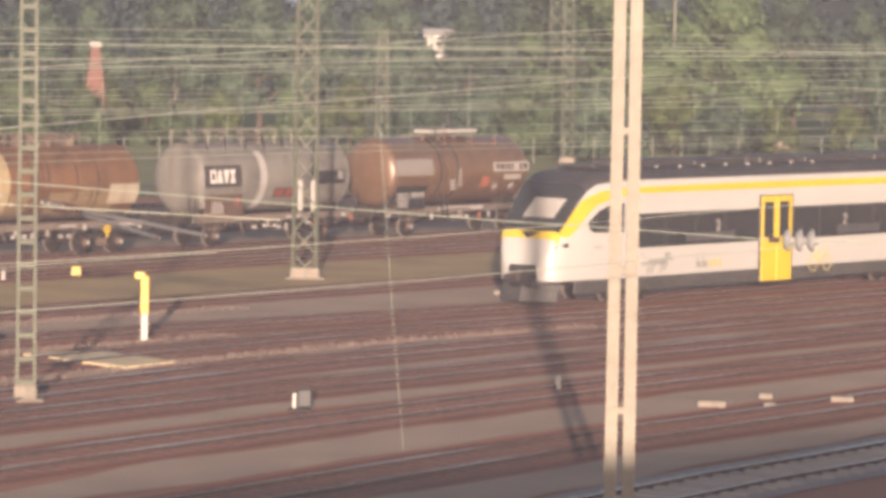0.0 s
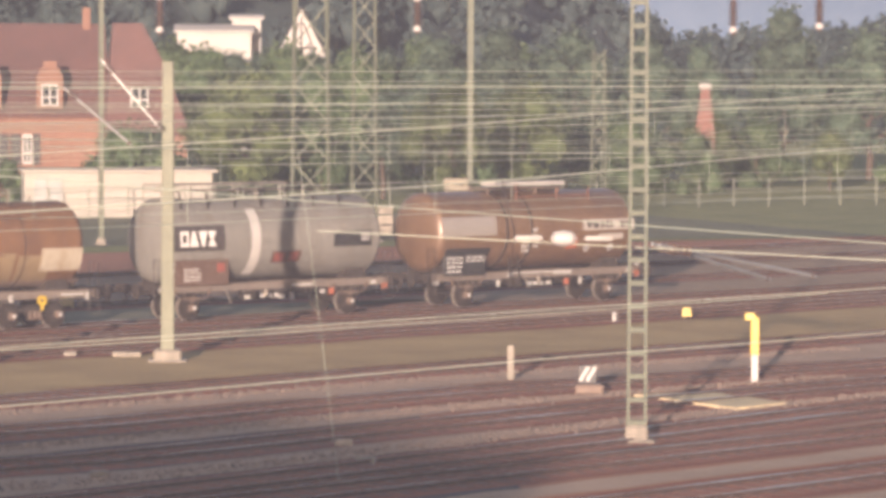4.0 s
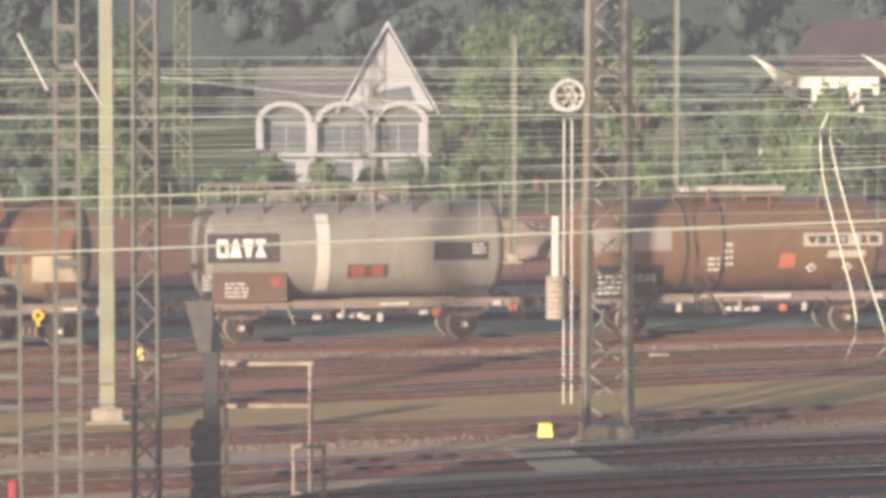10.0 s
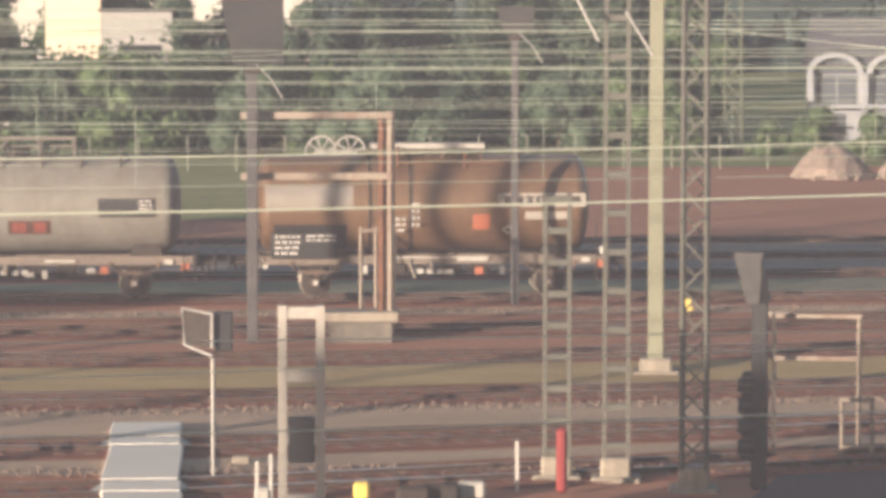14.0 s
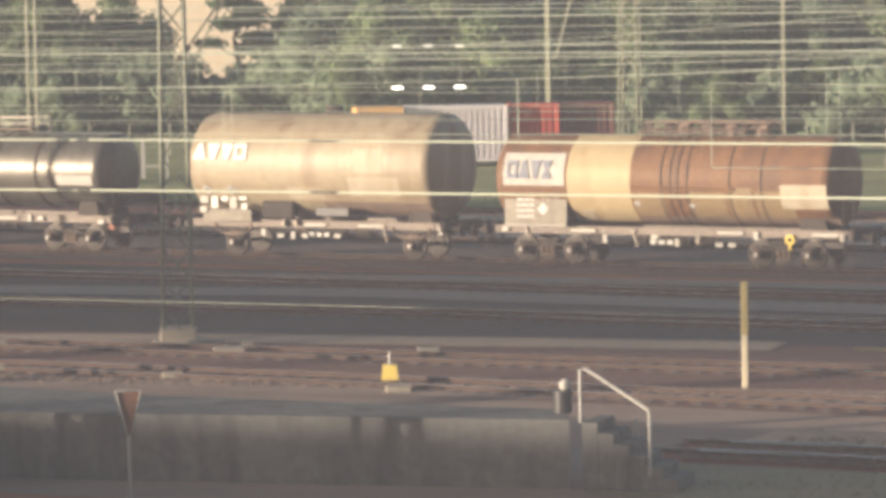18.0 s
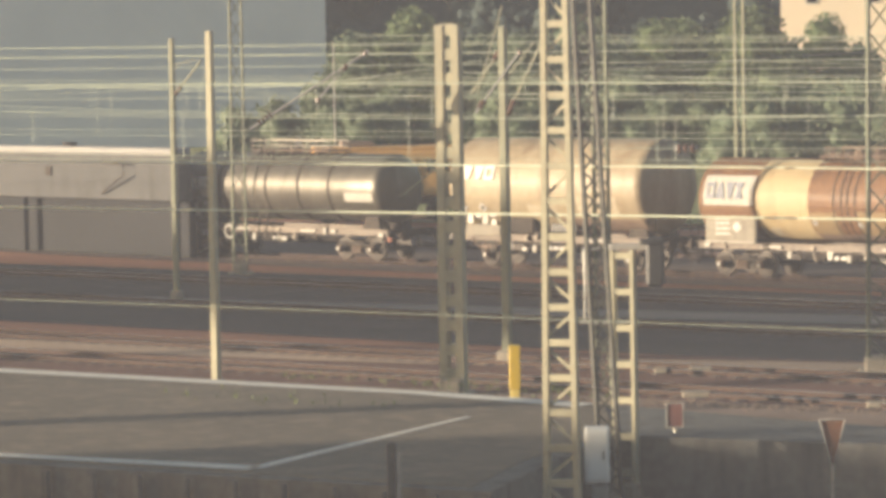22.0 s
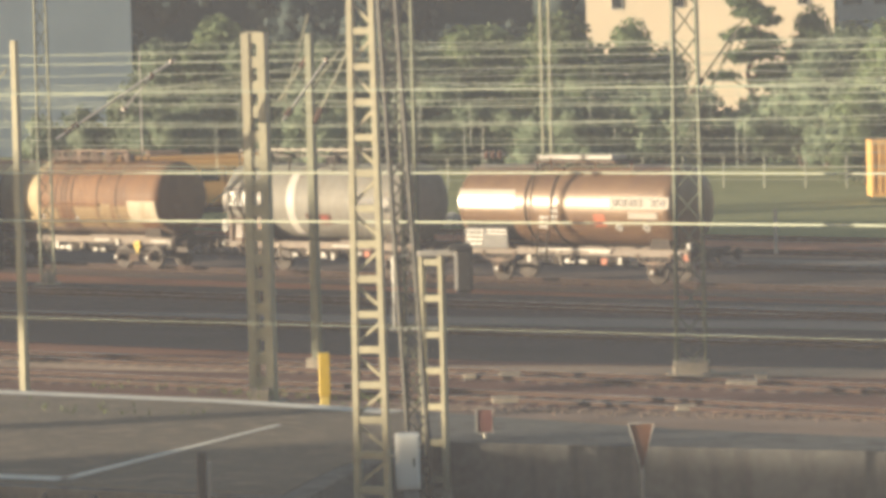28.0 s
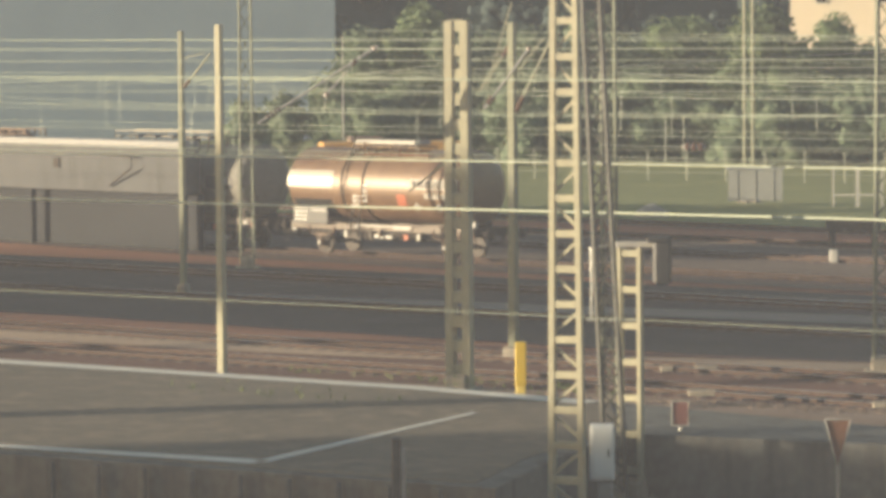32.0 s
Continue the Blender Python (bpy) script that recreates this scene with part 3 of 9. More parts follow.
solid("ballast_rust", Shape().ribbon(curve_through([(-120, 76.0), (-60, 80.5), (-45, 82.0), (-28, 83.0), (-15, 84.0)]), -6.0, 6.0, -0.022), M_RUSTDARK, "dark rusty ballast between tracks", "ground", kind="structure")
solid("ballast_shaded", Shape().add([(4, 50, -0.022), (34, 50, -0.022), (42, 62, -0.022), (49, 75, -0.022), (52, 84.2, -0.022), (44, 83.6, -0.022), (28, 82.2, -0.022), (12, 76, -0.022)], [tuple(range(8))]), M_SHADEBED, "dark sheet under the near tracks, standing for shade", "ground", kind="structure")
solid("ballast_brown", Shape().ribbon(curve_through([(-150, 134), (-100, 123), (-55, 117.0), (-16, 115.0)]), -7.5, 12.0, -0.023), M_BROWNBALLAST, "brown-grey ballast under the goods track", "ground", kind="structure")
for key in ("far_1", "far_2", "far_3", "a", "b", "c", "d", "e", "g", "h", "i", "j", "l", "m"):
    track(key)
track("k", (36, 100))


# ---- goods train of tank wagons ----
M_TANKGREY = mat("tank_grey", (0.21, 0.203, 0.182), (0.162, 0.156, 0.138), 0.68, 0, 0.5, 5.0, 0.1, 0.003, coat=0.06, stain=(0.15, 0.132, 0.108), gloss=0.5)
M_TANKBROWN = mat("tank_brown", (0.185, 0.094, 0.042), (0.13, 0.066, 0.031), 0.7, 0.0, 0.5, 5.0, 0.12, 0.004, coat=0.05, stain=(0.095, 0.05, 0.03))
M_TANKWASC = mat("tank_red_brown", (0.18, 0.108, 0.06), (0.13, 0.078, 0.045), 0.42, 0.15, 0.5, 5.0, 0.05, 0.002, coat=0.6, stain=(0.12, 0.068, 0.045), gloss=0.36)
M_TANKCREAM = mat("tank_cream", (0.35, 0.295, 0.205), (0.27, 0.215, 0.14), 0.55, 0, 0.4, 4.0, 0.1, 0.003, coat=0.15, stain=(0.22, 0.16, 0.10), gloss=0.4)
M_TANKDARK = mat("tank_dark_silver", (0.125, 0.116, 0.10), (0.085, 0.079, 0.068), 0.40, 0.4, 0.5, 5.0, 0.12, 0.004, stain=(0.07, 0.062, 0.052))
M_PANEL = mat("panel_grey_white", (0.46, 0.445, 0.41), (0.36, 0.345, 0.32), 0.65, 0, 0.7, 6.0, 0.1, 0.003)
M_SHINY = mat("panel_polished", (0.38, 0.345, 0.31), (0.31, 0.28, 0.25), 0.34, 0.3, 0.9, 8.0, 0.05, 0.002, coat=0.8, gloss=0.25)
M_DULLRED = mat("sign_dull_red", (0.26, 0.07, 0.05), (0.20, 0.055, 0.04), 0.6, 0, 1, 9, 0)
M_DULLORANGE = mat("sign_dull_orange", (0.42, 0.13, 0.07), (0.34, 0.11, 0.06), 0.6, 0, 1, 9, 0)
M_NAMEPALE = mat("name_panel_pale", (0.40, 0.37, 0.33), (0.34, 0.315, 0.28), 0.6, 0, 1, 9, 0.05)
M_RAILING = mat("railing_beige", (0.21, 0.195, 0.165), (0.155, 0.143, 0.12), 0.55, 0.2, 1, 9, 0.1, 0.002)
M_MARKDARK = mat("mark_dark_brown", (0.075, 0.06, 0.055), None, 0.5, 0, 1, 9, 0)
M_NAMEPANEL = mat("name_panel_dark", (0.06, 0.05, 0.046), (0.045, 0.038, 0.035), 0.5, 0, 1, 9, 0.1, 0.002, coat=0.4)
M_BLUE = mat("mark_blue_grey", (0.125, 0.14, 0.20), None, 0.5, 0, 1, 9, 0)
M_MARKWHITE = mat("mark_white", (0.70, 0.69, 0.66), (0.62, 0.61, 0.58), 0.5, 0, 1.0, 9.0, 0.05, 0.002)
M_BAND = mat("band_pale_cream", (0.43, 0.345, 0.205), (0.36, 0.285, 0.165), 0.6, 0, 0.5, 5.0, 0.08, 0.003, stain=(0.30, 0.225, 0.13))
M_DUSTPANEL = mat("panel_dusty_olive", (0.27, 0.245, 0.20), (0.20, 0.18, 0.15), 0.7, 0, 0.7, 6.0, 0.1, 0.003, stain=(0.15, 0.12, 0.10))
M_TANKPALE = mat("tank_patch_pale", (0.44, 0.39, 0.30), (0.36, 0.31, 0.23), 0.6, 0, 0.6, 5.0, 0.1, 0.003, stain=(0.30, 0.24, 0.16))
M_SKIRT = mat("skirt_dusty_pink", (0.23, 0.165, 0.125), (0.16, 0.115, 0.09), 0.75, 0, 0.6, 6.0, 0.1, 0.003, stain=(0.11, 0.08, 0.065))


def tank_skin(s, r, zc, x0, x1, a0, a1, out=0.012, n=10):
    """A curved plate that lies on the tank, from angle a0 to a1 (degrees from the top, towards the camera side)."""
    v = []
    for rr in (r + out, r - 0.01):
        for x in (x0, x1):
            for i in range(n + 1):
                t = radians(a0 + (a1 - a0) * i / n)
                v.append((x, -rr * math.sin(t), zc + rr * math.cos(t)))
    k = n + 1
    f = [(i, k + i, k + i + 1, i + 1) for i in range(n)]
    f += [(0, i, i + 1) for i in ()]
    f += [(i, i + 1, 2 * k + i + 1, 2 * k + i) for i in range(n)] + [(k + i + 1, k + i, 3 * k + i, 3 * k + i + 1) for i in range(n)]
    f += [(0, 2 * k, 3 * k, k), (n, k + n, 3 * k + n, 2 * k + n)]
    return s.add(v, f)


M_RIM = mat("wheel_rim_steel", (0.26, 0.23, 0.195), (0.19, 0.165, 0.14), 0.5, 0.4, 2.0, 12.0, 0.05, 0.002)
M_SILL = mat("sill_dusty", (0.21, 0.175, 0.145), (0.13, 0.105, 0.09), 0.65, 0, 0.8, 8.0, 0.15, 0.003)
M_TANKFADE = mat("tank_faded_olive", (0.255, 0.185, 0.098), (0.20, 0.142, 0.078), 0.65, 0, 0.5, 5.0, 0.1, 0.004, coat=0.05)


def wheelset_mesh():
    s = Shape()
    for y in (-0.75, 0.75):
        m = Matrix.Translation((0, y, 0.46)) @ Matrix.Rotation(radians(90), 4, "Z")
        s.turn([(-0.07, 0.05), (-0.07, 0.40), (-0.065, 0.46), (0.05, 0.46), (0.06, 0.49), (0.075, 0.49), (0.075, 0.40), (0.05, 0.38), (0.03, 0.12), (0.09, 0.1), (0.09, 0.05)], 24, m)
    s.rod((0, -0.98, 0.46), (0, 0.98, 0.46), 0.075, 10)
    me = s.mesh("wheelset", M_TYRE, True)
    me.materials.append(M_RIM)
    for q in me.polygons:
        c = q.center
        if math.hypot(c.x, c.z - 0.46) > 0.445 and abs(c.y) > 0.6:
            q.material_index = 1
    return me


def bogie_shape():
    s = Shape()
    for y in (-0.98, 0.98):
        s.box((0, y, 0.62), (0.7, 0.09, 0.34), 0.03)
        for x in (-1, 1):
            s.bar((x * 0.3, y, 0.66), (x * 0.95, y, 0.58), 0.09, 0.16, (0, 1, 0))
            s.box((x * 0.9, y * 1.03, 0.47), (0.30, 0.16, 0.28), 0.05)
            s.box((x * 0.9, y, 0.68), (0.40, 0.10, 0.12), 0.03)
        for k in range(3):
            s.rod((-0.16 + 0.16 * k, y, 0.36), (-0.16 + 0.16 * k, y, 0.62), 0.07, 8)
        s.box((0, y, 0.33), (0.6, 0.12, 0.07), 0.02)
    s.box((0, 0, 0.60), (0.35, 1.9, 0.22), 0.03)
    for x in (-1.25, 1.25):
        s.bar((x, -0.95, 0.5), (x, 0.95, 0.5), 0.06, 0.08)
        for y in (-0.75, 0.75):
            s.box((x * 0.93, y, 0.46), (0.06, 0.1, 0.34), 0.02)
    return s


def axle_guard_mesh():
    """Guard plates of one axle, hung from both sills."""
    s = Shape()
    for y in (-0.96, 0.96):
        for x in (-1, 1):
            s.bar((x * 0.62, y, 1.04), (x * 0.19, y, 0.52), 0.1, 0.03, (0, 1, 0))
            s.box((x * 0.19, y, 0.62), (0.06, 0.04, 0.66), 0.008)
        s.bar((0, -0.96, 0.98), (0, 0.96, 0.98), 0.08)
        s.box((0, y, 0.27), (0.5, 0.03, 0.05), 0.008).box((0, y, 0.98), (1.3, 0.03, 0.12), 0.008)
    return s.mesh("axle_guard", M_UNDER)


def leaf_spring_mesh():
    """A leaf spring over the axle box, with its two hangers."""
    s = Shape()
    for k in range(6):
        h, z = 0.66 - 0.095 * k, 0.70 + 0.022 * k
        for a, b in ((-h, -h / 2), (-h / 2, 0), (0, h / 2), (h / 2, h)):
            s.bar((a, 0, z + 0.30 * a * a), (b, 0, z + 0.30 * b * b), 0.1, 0.018)
    s.box((0, 0, 0.75), (0.12, 0.13, 0.2), 0.01)
    for x in (-0.69, 0.69):
        s.bar((x * 0.96, 0, 0.83), (x * 1.05, 0, 1.02), 0.05)
        s.box((x * 1.05, -0.01, 1.02), (0.13, 0.14, 0.14), 0.02)
    return s.mesh("leaf_spring", M_SPRING)


M_SPRING = mat("spring_dusty", (0.17, 0.12, 0.09), (0.10, 0.072, 0.056), 0.7, 0.2, 1.5, 9.0, 0.2, 0.004)
AXLE_GUARD, LEAF_SPRING = axle_guard_mesh(), leaf_spring_mesh()
AXLE_BOX = Shape().box((0, 0, 0.46), (0.26, 0.2, 0.28), 0.04).rod((0, -0.1, 0.46), (0, -0.15, 0.46), 0.1, 12).mesh("axle_box", M_SPRING)
# white plate painted in for the bright glint on an axle box
AXLE_GLINT = Shape().box((0, -0.165, 0.46), (0.13, 0.02, 0.13), 0.01).mesh("axle_box_glint", M_WHITE)
BOGIE_SPRING = Shape().rod((-0.16, 0, 0.36), (-0.16, 0, 0.6), 0.075, 10).rod((0.02, 0, 0.36), (0.02, 0, 0.6), 0.075, 10).rod((0.2, 0, 0.36), (0.2, 0, 0.6), 0.075, 10).box((0.02, 0, 0.33), (0.6, 0.14, 0.05), 0.01).mesh("bogie_spring", M_SPRING)
WHEELSET = wheelset_mesh()
BOGIE = bogie_shape().mesh("bogie", M_UNDER, True)


def walkway(x0, x1, ztop, y=0.0, h=0.55, posts=5):
    s = Shape()
    for yy in (y - 0.55, y + 0.55):
        for k in range(posts):
            x = x0 + (x1 - x0) * k / (posts - 1)
            s.bar((x, yy, ztop - 0.12), (x, yy, ztop + h), 0.05)
        s.bar((x0, yy, ztop + h), (x1, yy, ztop + h), 0.05)
        s.bar((x0, yy, ztop + h * 0.55), (x1, yy, ztop + h * 0.55), 0.035)
    return s


def deck(x0, x1, ztop, half=0.55):
    s = Shape().box(((x0 + x1) / 2, 0, ztop + 0.1), (x1 - x0, 2 * half, 0.05), 0.01)
    n = max(2, int((x1 - x0) / 1.0))
    for k in range(n + 1):
        x = x0 + 0.1 + (x1 - x0 - 0.2) * k / n
        for y in (-half * 0.8, half * 0.8):
            s.bar((x, y, ztop - 0.15), (x, y, ztop + 0.1), 0.06)
    return s


def ladder(x, y, z0, z1, lean=0.0, w=0.45):
    s = Shape()
    for o in (-w / 2, w / 2):
        s.bar((x + o, y, z0), (x + o, y + lean, z1), 0.045)
    n = int((z1 - z0) / 0.3)
    for k in range(1, n):
        t = k / n
        s.bar((x - w / 2, y + lean * t, z0 + (z1 - z0) * t), (x + w / 2, y + lean * t, z0 + (z1 - z0) * t), 0.03)
    return s


def tank_wagon(label, body, length, tank0, tank1, bogies, top=4.22, bottom=1.33, bands=(), rail=None, deck_at=None, ladder_at=None, two_axle=False):
    """A bogie tank wagon about its middle; x along the track, camera side at -y."""
    w = thing("tank_wagon", label, "tank wagon", group="goods train")
    r, zc = (top - bottom) / 2, (top + bottom) / 2
    cap = 0.34
    prof = [(tank0, 0.02), (tank0 + 0.03, r * 0.45), (tank0 + 0.12, r * 0.74), (tank0 + 0.22, r * 0.91), (tank0 + cap, r * 0.985), (tank0 + cap + 0.12, r)]
    n = 6
    prof += [(tank0 + cap + 0.12 + (tank1 - tank0 - 2 * cap - 0.24) * k / n, r) for k in range(1, n)]
    prof += [(tank1 - (x - tank0), q) for x, q in prof[5::-1]]
    m = Matrix.Translation((0, 0, zc))
    tank = part("tank", Shape().turn(prof, 48, m), body, w, smooth=True)
    for x in bands:
        part("tank_band", Shape().turn([(x - 0.05, r - 0.02), (x - 0.05, r + 0.03), (x + 0.05, r + 0.03), (x + 0.05, r - 0.02)], 40, m), M_UNDER, w, smooth=True)
    for x in (tank0 + 0.48, tank1 - 0.48):
        part("weld_ring", Shape().turn([(x - 0.03, r - 0.02), (x - 0.025, r + 0.012), (x + 0.025, r + 0.012), (x + 0.03, r - 0.02)], 40, m), body, w, smooth=True)
    half = length / 2 - 0.62
    for y in (-0.95, 0.95):
        s = Shape().box((0, y, 1.13), (2 * half, 0.10, 0.24), 0.015)
        s.box((0, y, 1.25), (2 * half, 0.2, 0.025), 0.0).box((0, y, 1.01), (2 * half, 0.2, 0.025), 0.0)
        part("side_sill", s, M_SILL, w, "dusty brown side sill")
    for x in (-half, half):
        s = Shape().box((x, 0, 1.12), (0.14, 2.5, 0.34), 0.02)
        part("headstock", s, M_UNDER, w)
        d = math.copysign(1, x)
        for y in (-0.87, 0.87):
            s = Shape().turn([(0, 0.10), (0.32, 0.10), (0.32, 0.07), (0.50, 0.07), (0.50, 0.22), (0.55, 0.235), (0.565, 0.2), (0.575, 0.05)], 14, Matrix.Translation((x + 0.05 * d, y, 1.06)) @ Matrix.Rotation(0 if d > 0 else math.pi, 4, "Z"))
            part("buffer", s, M_UNDER, w, smooth=True)
        s = Shape().bar((x, 0, 1.04), (x + 0.45 * d, 0, 0.95), 0.07).rod((x + 0.4 * d, 0, 0.7), (x + 0.4 * d, 0, 1.0), 0.04, 6)
        part("brake_hose", Shape().rod((x + 0.1 * d, 0.3, 0.95), (x + 0.3 * d, 0.35, 0.55), 0.03, 6), M_UNDER, w)
        part("coupling", s, M_UNDER, w)
    for x in (tank0 + 1.0, tank1 - 1.0):
        for y in (-0.62, 0.62):
            s = Shape().add([(x - 0.5, y - 0.3, 1.2), (x + 0.5, y - 0.3, 1.2), (x + 0.5, y + 0.3, 1.2), (x - 0.5, y + 0.3, 1.2), (x - 0.35, y - 0.25, 1.75), (x + 0.35, y - 0.25, 1.75), (x + 0.35, y + 0.25, 1.6), (x - 0.35, y + 0.25, 1.6)], [(3, 2, 1, 0), (4, 5, 6, 7), (0, 1, 5, 4), (1, 2, 6, 5), (2, 3, 7, 6), (3, 0, 4, 7)])
            part("saddle", s, M_UNDER, w)
    for x in bogies if two_axle else ():
        guard = part("axle_guard", AXLE_GUARD, None, w)
        guard.location = (x, 0, 0)
        part("wheelset", WHEELSET, None, guard)
        for y, turn in ((-1.0, 0), (1.0, 180)):
            part("leaf_spring", LEAF_SPRING, None, guard).matrix_basis = pose(0, y, 0, 0, 0, turn)
            part("axle_box", AXLE_BOX, None, guard).matrix_basis = pose(0, y, 0, 0, 0, turn)
            part("axle_box_glint", AXLE_GLINT, None, guard, "white plate standing for a glint on the axle box").matrix_basis = pose(0, y, 0, 0, 0, turn)
    for x in () if two_axle else bogies:
        b = part("bogie", BOGIE, None, w)
        b.location = (x, 0, 0)
        for o in (-0.9, 0.9):
            q = part("wheelset", WHEELSET, None, b)
            q.location = (o, 0, 0)
            for y, turn in ((-1.09, 0), (1.09, 180)):
                part("axle_box", AXLE_BOX, None, b).matrix_basis = pose(o, y, 0, 0, 0, turn)
                part("axle_box_glint", AXLE_GLINT, None, b, "white plate standing for a glint on the axle box").matrix_basis = pose(o, y, 0, 0, 0, turn)
        for y in (-1.05, 1.05):
            part("bogie_spring", BOGIE_SPRING, None, b).location = (0, y, 0)
    mid = (bogies[0] + bogies[1]) / 2
    s = Shape().box((mid - 0.9, -0.75, 0.82), (0.5, 0.35, 0.35), 0.04).box((mid + 0.5, -0.7, 0.8), (0.7, 0.3, 0.28), 0.04)
    s.rod((mid - 0.3, -0.4, 0.78), (mid - 0.3, 0.5, 0.78), 0.17, 12).rod((mid + 1.1, -0.5, 0.85), (mid + 1.7, -0.5, 0.85), 0.14, 12)
    s.bar((bogies[0] + 1.2, -0.3, 0.72), (bogies[1] - 1.2, -0.3, 0.72), 0.05).bar((bogies[0] + 1.2, -0.9, 0.9), (bogies[1] - 1.2, -0.9, 0.9), 0.04)
    part("brake_gear", s, M_UNDER, w)
    s = Shape()
    for k in range(3):
        s.box((mid - 0.4 + 0.3 * k, -0.98, 0.78), (0.2, 0.02, 0.14), 0)
    part("brake_plate", s, M_WHITE, w, "small white brake plates")
    if deck_at:
        part("walkway", deck(*deck_at, top, 0.6), M_SKIRT, w, "dusty walkway on top of the tank")
    if rail:
        part("handrail", walkway(*rail, top, h=0.5, posts=7), M_RAILING, w, "thin beige handrail")
    for x, half_w in ((mid, 0.3),):
        s = Shape().rod((x, 0, top - 0.1), (x, 0, top + 0.22), 0.3, 18).rod((x, 0, top + 0.22), (x, 0, top + 0.28), 0.34, 18)
        part("manhole", s, M_UNDER, w, smooth=True)
    if ladder_at is not None:
        part("ladder", ladder(ladder_at, -1.3, 0.75, top + 0.1, 0.55), M_UNDER, w)
        part("ladder_rail", Shape().pipe([(ladder_at - 0.3, -1.35, 1.2), (ladder_at - 0.3, -r - 0.1, zc), (ladder_at - 0.3, -0.8, top + 0.6)], 0.025), M_UNDER, w)
    # corner steps and grab rails
    for x in (-half + 0.15, half - 0.15):
        s = Shape()
        for o in (-0.18, 0.18):
            s.bar((x + o, -1.15, 0.5), (x + o, -1.15, 1.25), 0.03)
        s.box((x, -1.15, 0.52), (0.4, 0.2, 0.03)).box((x, -1.15, 0.85), (0.4, 0.16, 0.03))
        s.pipe([(x - 0.18, -1.15, 1.2), (x - 0.18, -1.15, 2.2), (x + 0.18, -1.15, 2.2), (x + 0.18, -1.15, 1.2)], 0.02)
        part("corner_step", s, M_UNDER, w)
    return w, r, zc, tank


def skin(name, wagon, r, zc, x0, x1, z0, z1, material, label="", out=0.012):
    """A plate on the tank between heights z0 and z1."""
    a = [math.degrees(math.acos(max(-1, min(1, (z - zc) / r)))) for z in (z1, z0)]
    return part(name, tank_skin(Shape(), r, zc, x0, x1, a[0], a[1], out), material, wagon, label, smooth=True)


GLYPH = {
    "ring": [[(0, 0), (0.24, 0), (0.24, 1), (0, 1)], [(0.24, 0), (0.94, 0), (0.94, 0.24), (0.24, 0.24)], [(0.24, 0.76), (0.94, 0.76), (0.94, 1), (0.24, 1)], [(0.7, 0.24), (0.94, 0.24), (0.94, 0.76), (0.7, 0.76)]],
    "wedge": [[(0.0, 0), (1.0, 0), (0.64, 1), (0.36, 1)]],
    "funnel": [[(0.34, 0), (0.66, 0), (0.96, 1), (0.04, 1)]],
    "waist": [[(0, 0), (0.96, 0), (0.62, 0.5), (0.34, 0.5)], [(0.34, 0.5), (0.62, 0.5), (0.96, 1), (0, 1)]],
    "block": [[(0.06, 0), (0.9, 0), (0.9, 1), (0.06, 1)]],
    "gap": []}


def company_mark(kinds, size, wide, wagon, x, r, zc, z, material, label, out=0.03):
    """A company mark on the tank's side as a row of plain shapes, tangent to it. size: height, wide: width of one shape."""
    a = math.asin(max(-1, min(1, (z - zc) / r)))
    m = Matrix.Translation((x, -(r + out) * math.cos(a), zc + (r + out) * math.sin(a))) @ Matrix.Rotation(radians(90) - a, 4, "X")
    for k, kind in enumerate(kinds):
        s, x0 = Shape(), (k - len(kinds) / 2) * wide
        for quad in GLYPH[kind]:
            v = [(x0 + u * wide * 0.96, (q - 0.5) * size, d) for d in (0.0, 0.014) for u, q in quad]
            s.add(v, [(3, 2, 1, 0), (4, 5, 6, 7), (0, 1, 5, 4), (1, 2, 6, 5), (2, 3, 7, 6), (3, 0, 4, 7)])
        if s.v:
            part("mark_block", s, material, wagon, label).matrix_basis = m


def bars(name, wagon, x, y, z, w, h, rows, material, tilt=0.0):
    """Writing too small to read, as thin bars in rows."""
    s, rng = Shape(), random.Random(int(x * 100 + z * 10))
    for k in range(rows):
        q, zz = x - w / 2, z + h / 2 - h * (k + 0.5) / rows
        while q < x + w / 2 - 0.05:
            n = min(rng.uniform(0.08, 0.3), x + w / 2 - q)
            s.box((q + n / 2, y + tilt * (z - zz), zz), (n, 0.012, h / rows * 0.5))
            q += n + 0.05
    return tagged(part(name, s, material, wagon), kind="stuff")


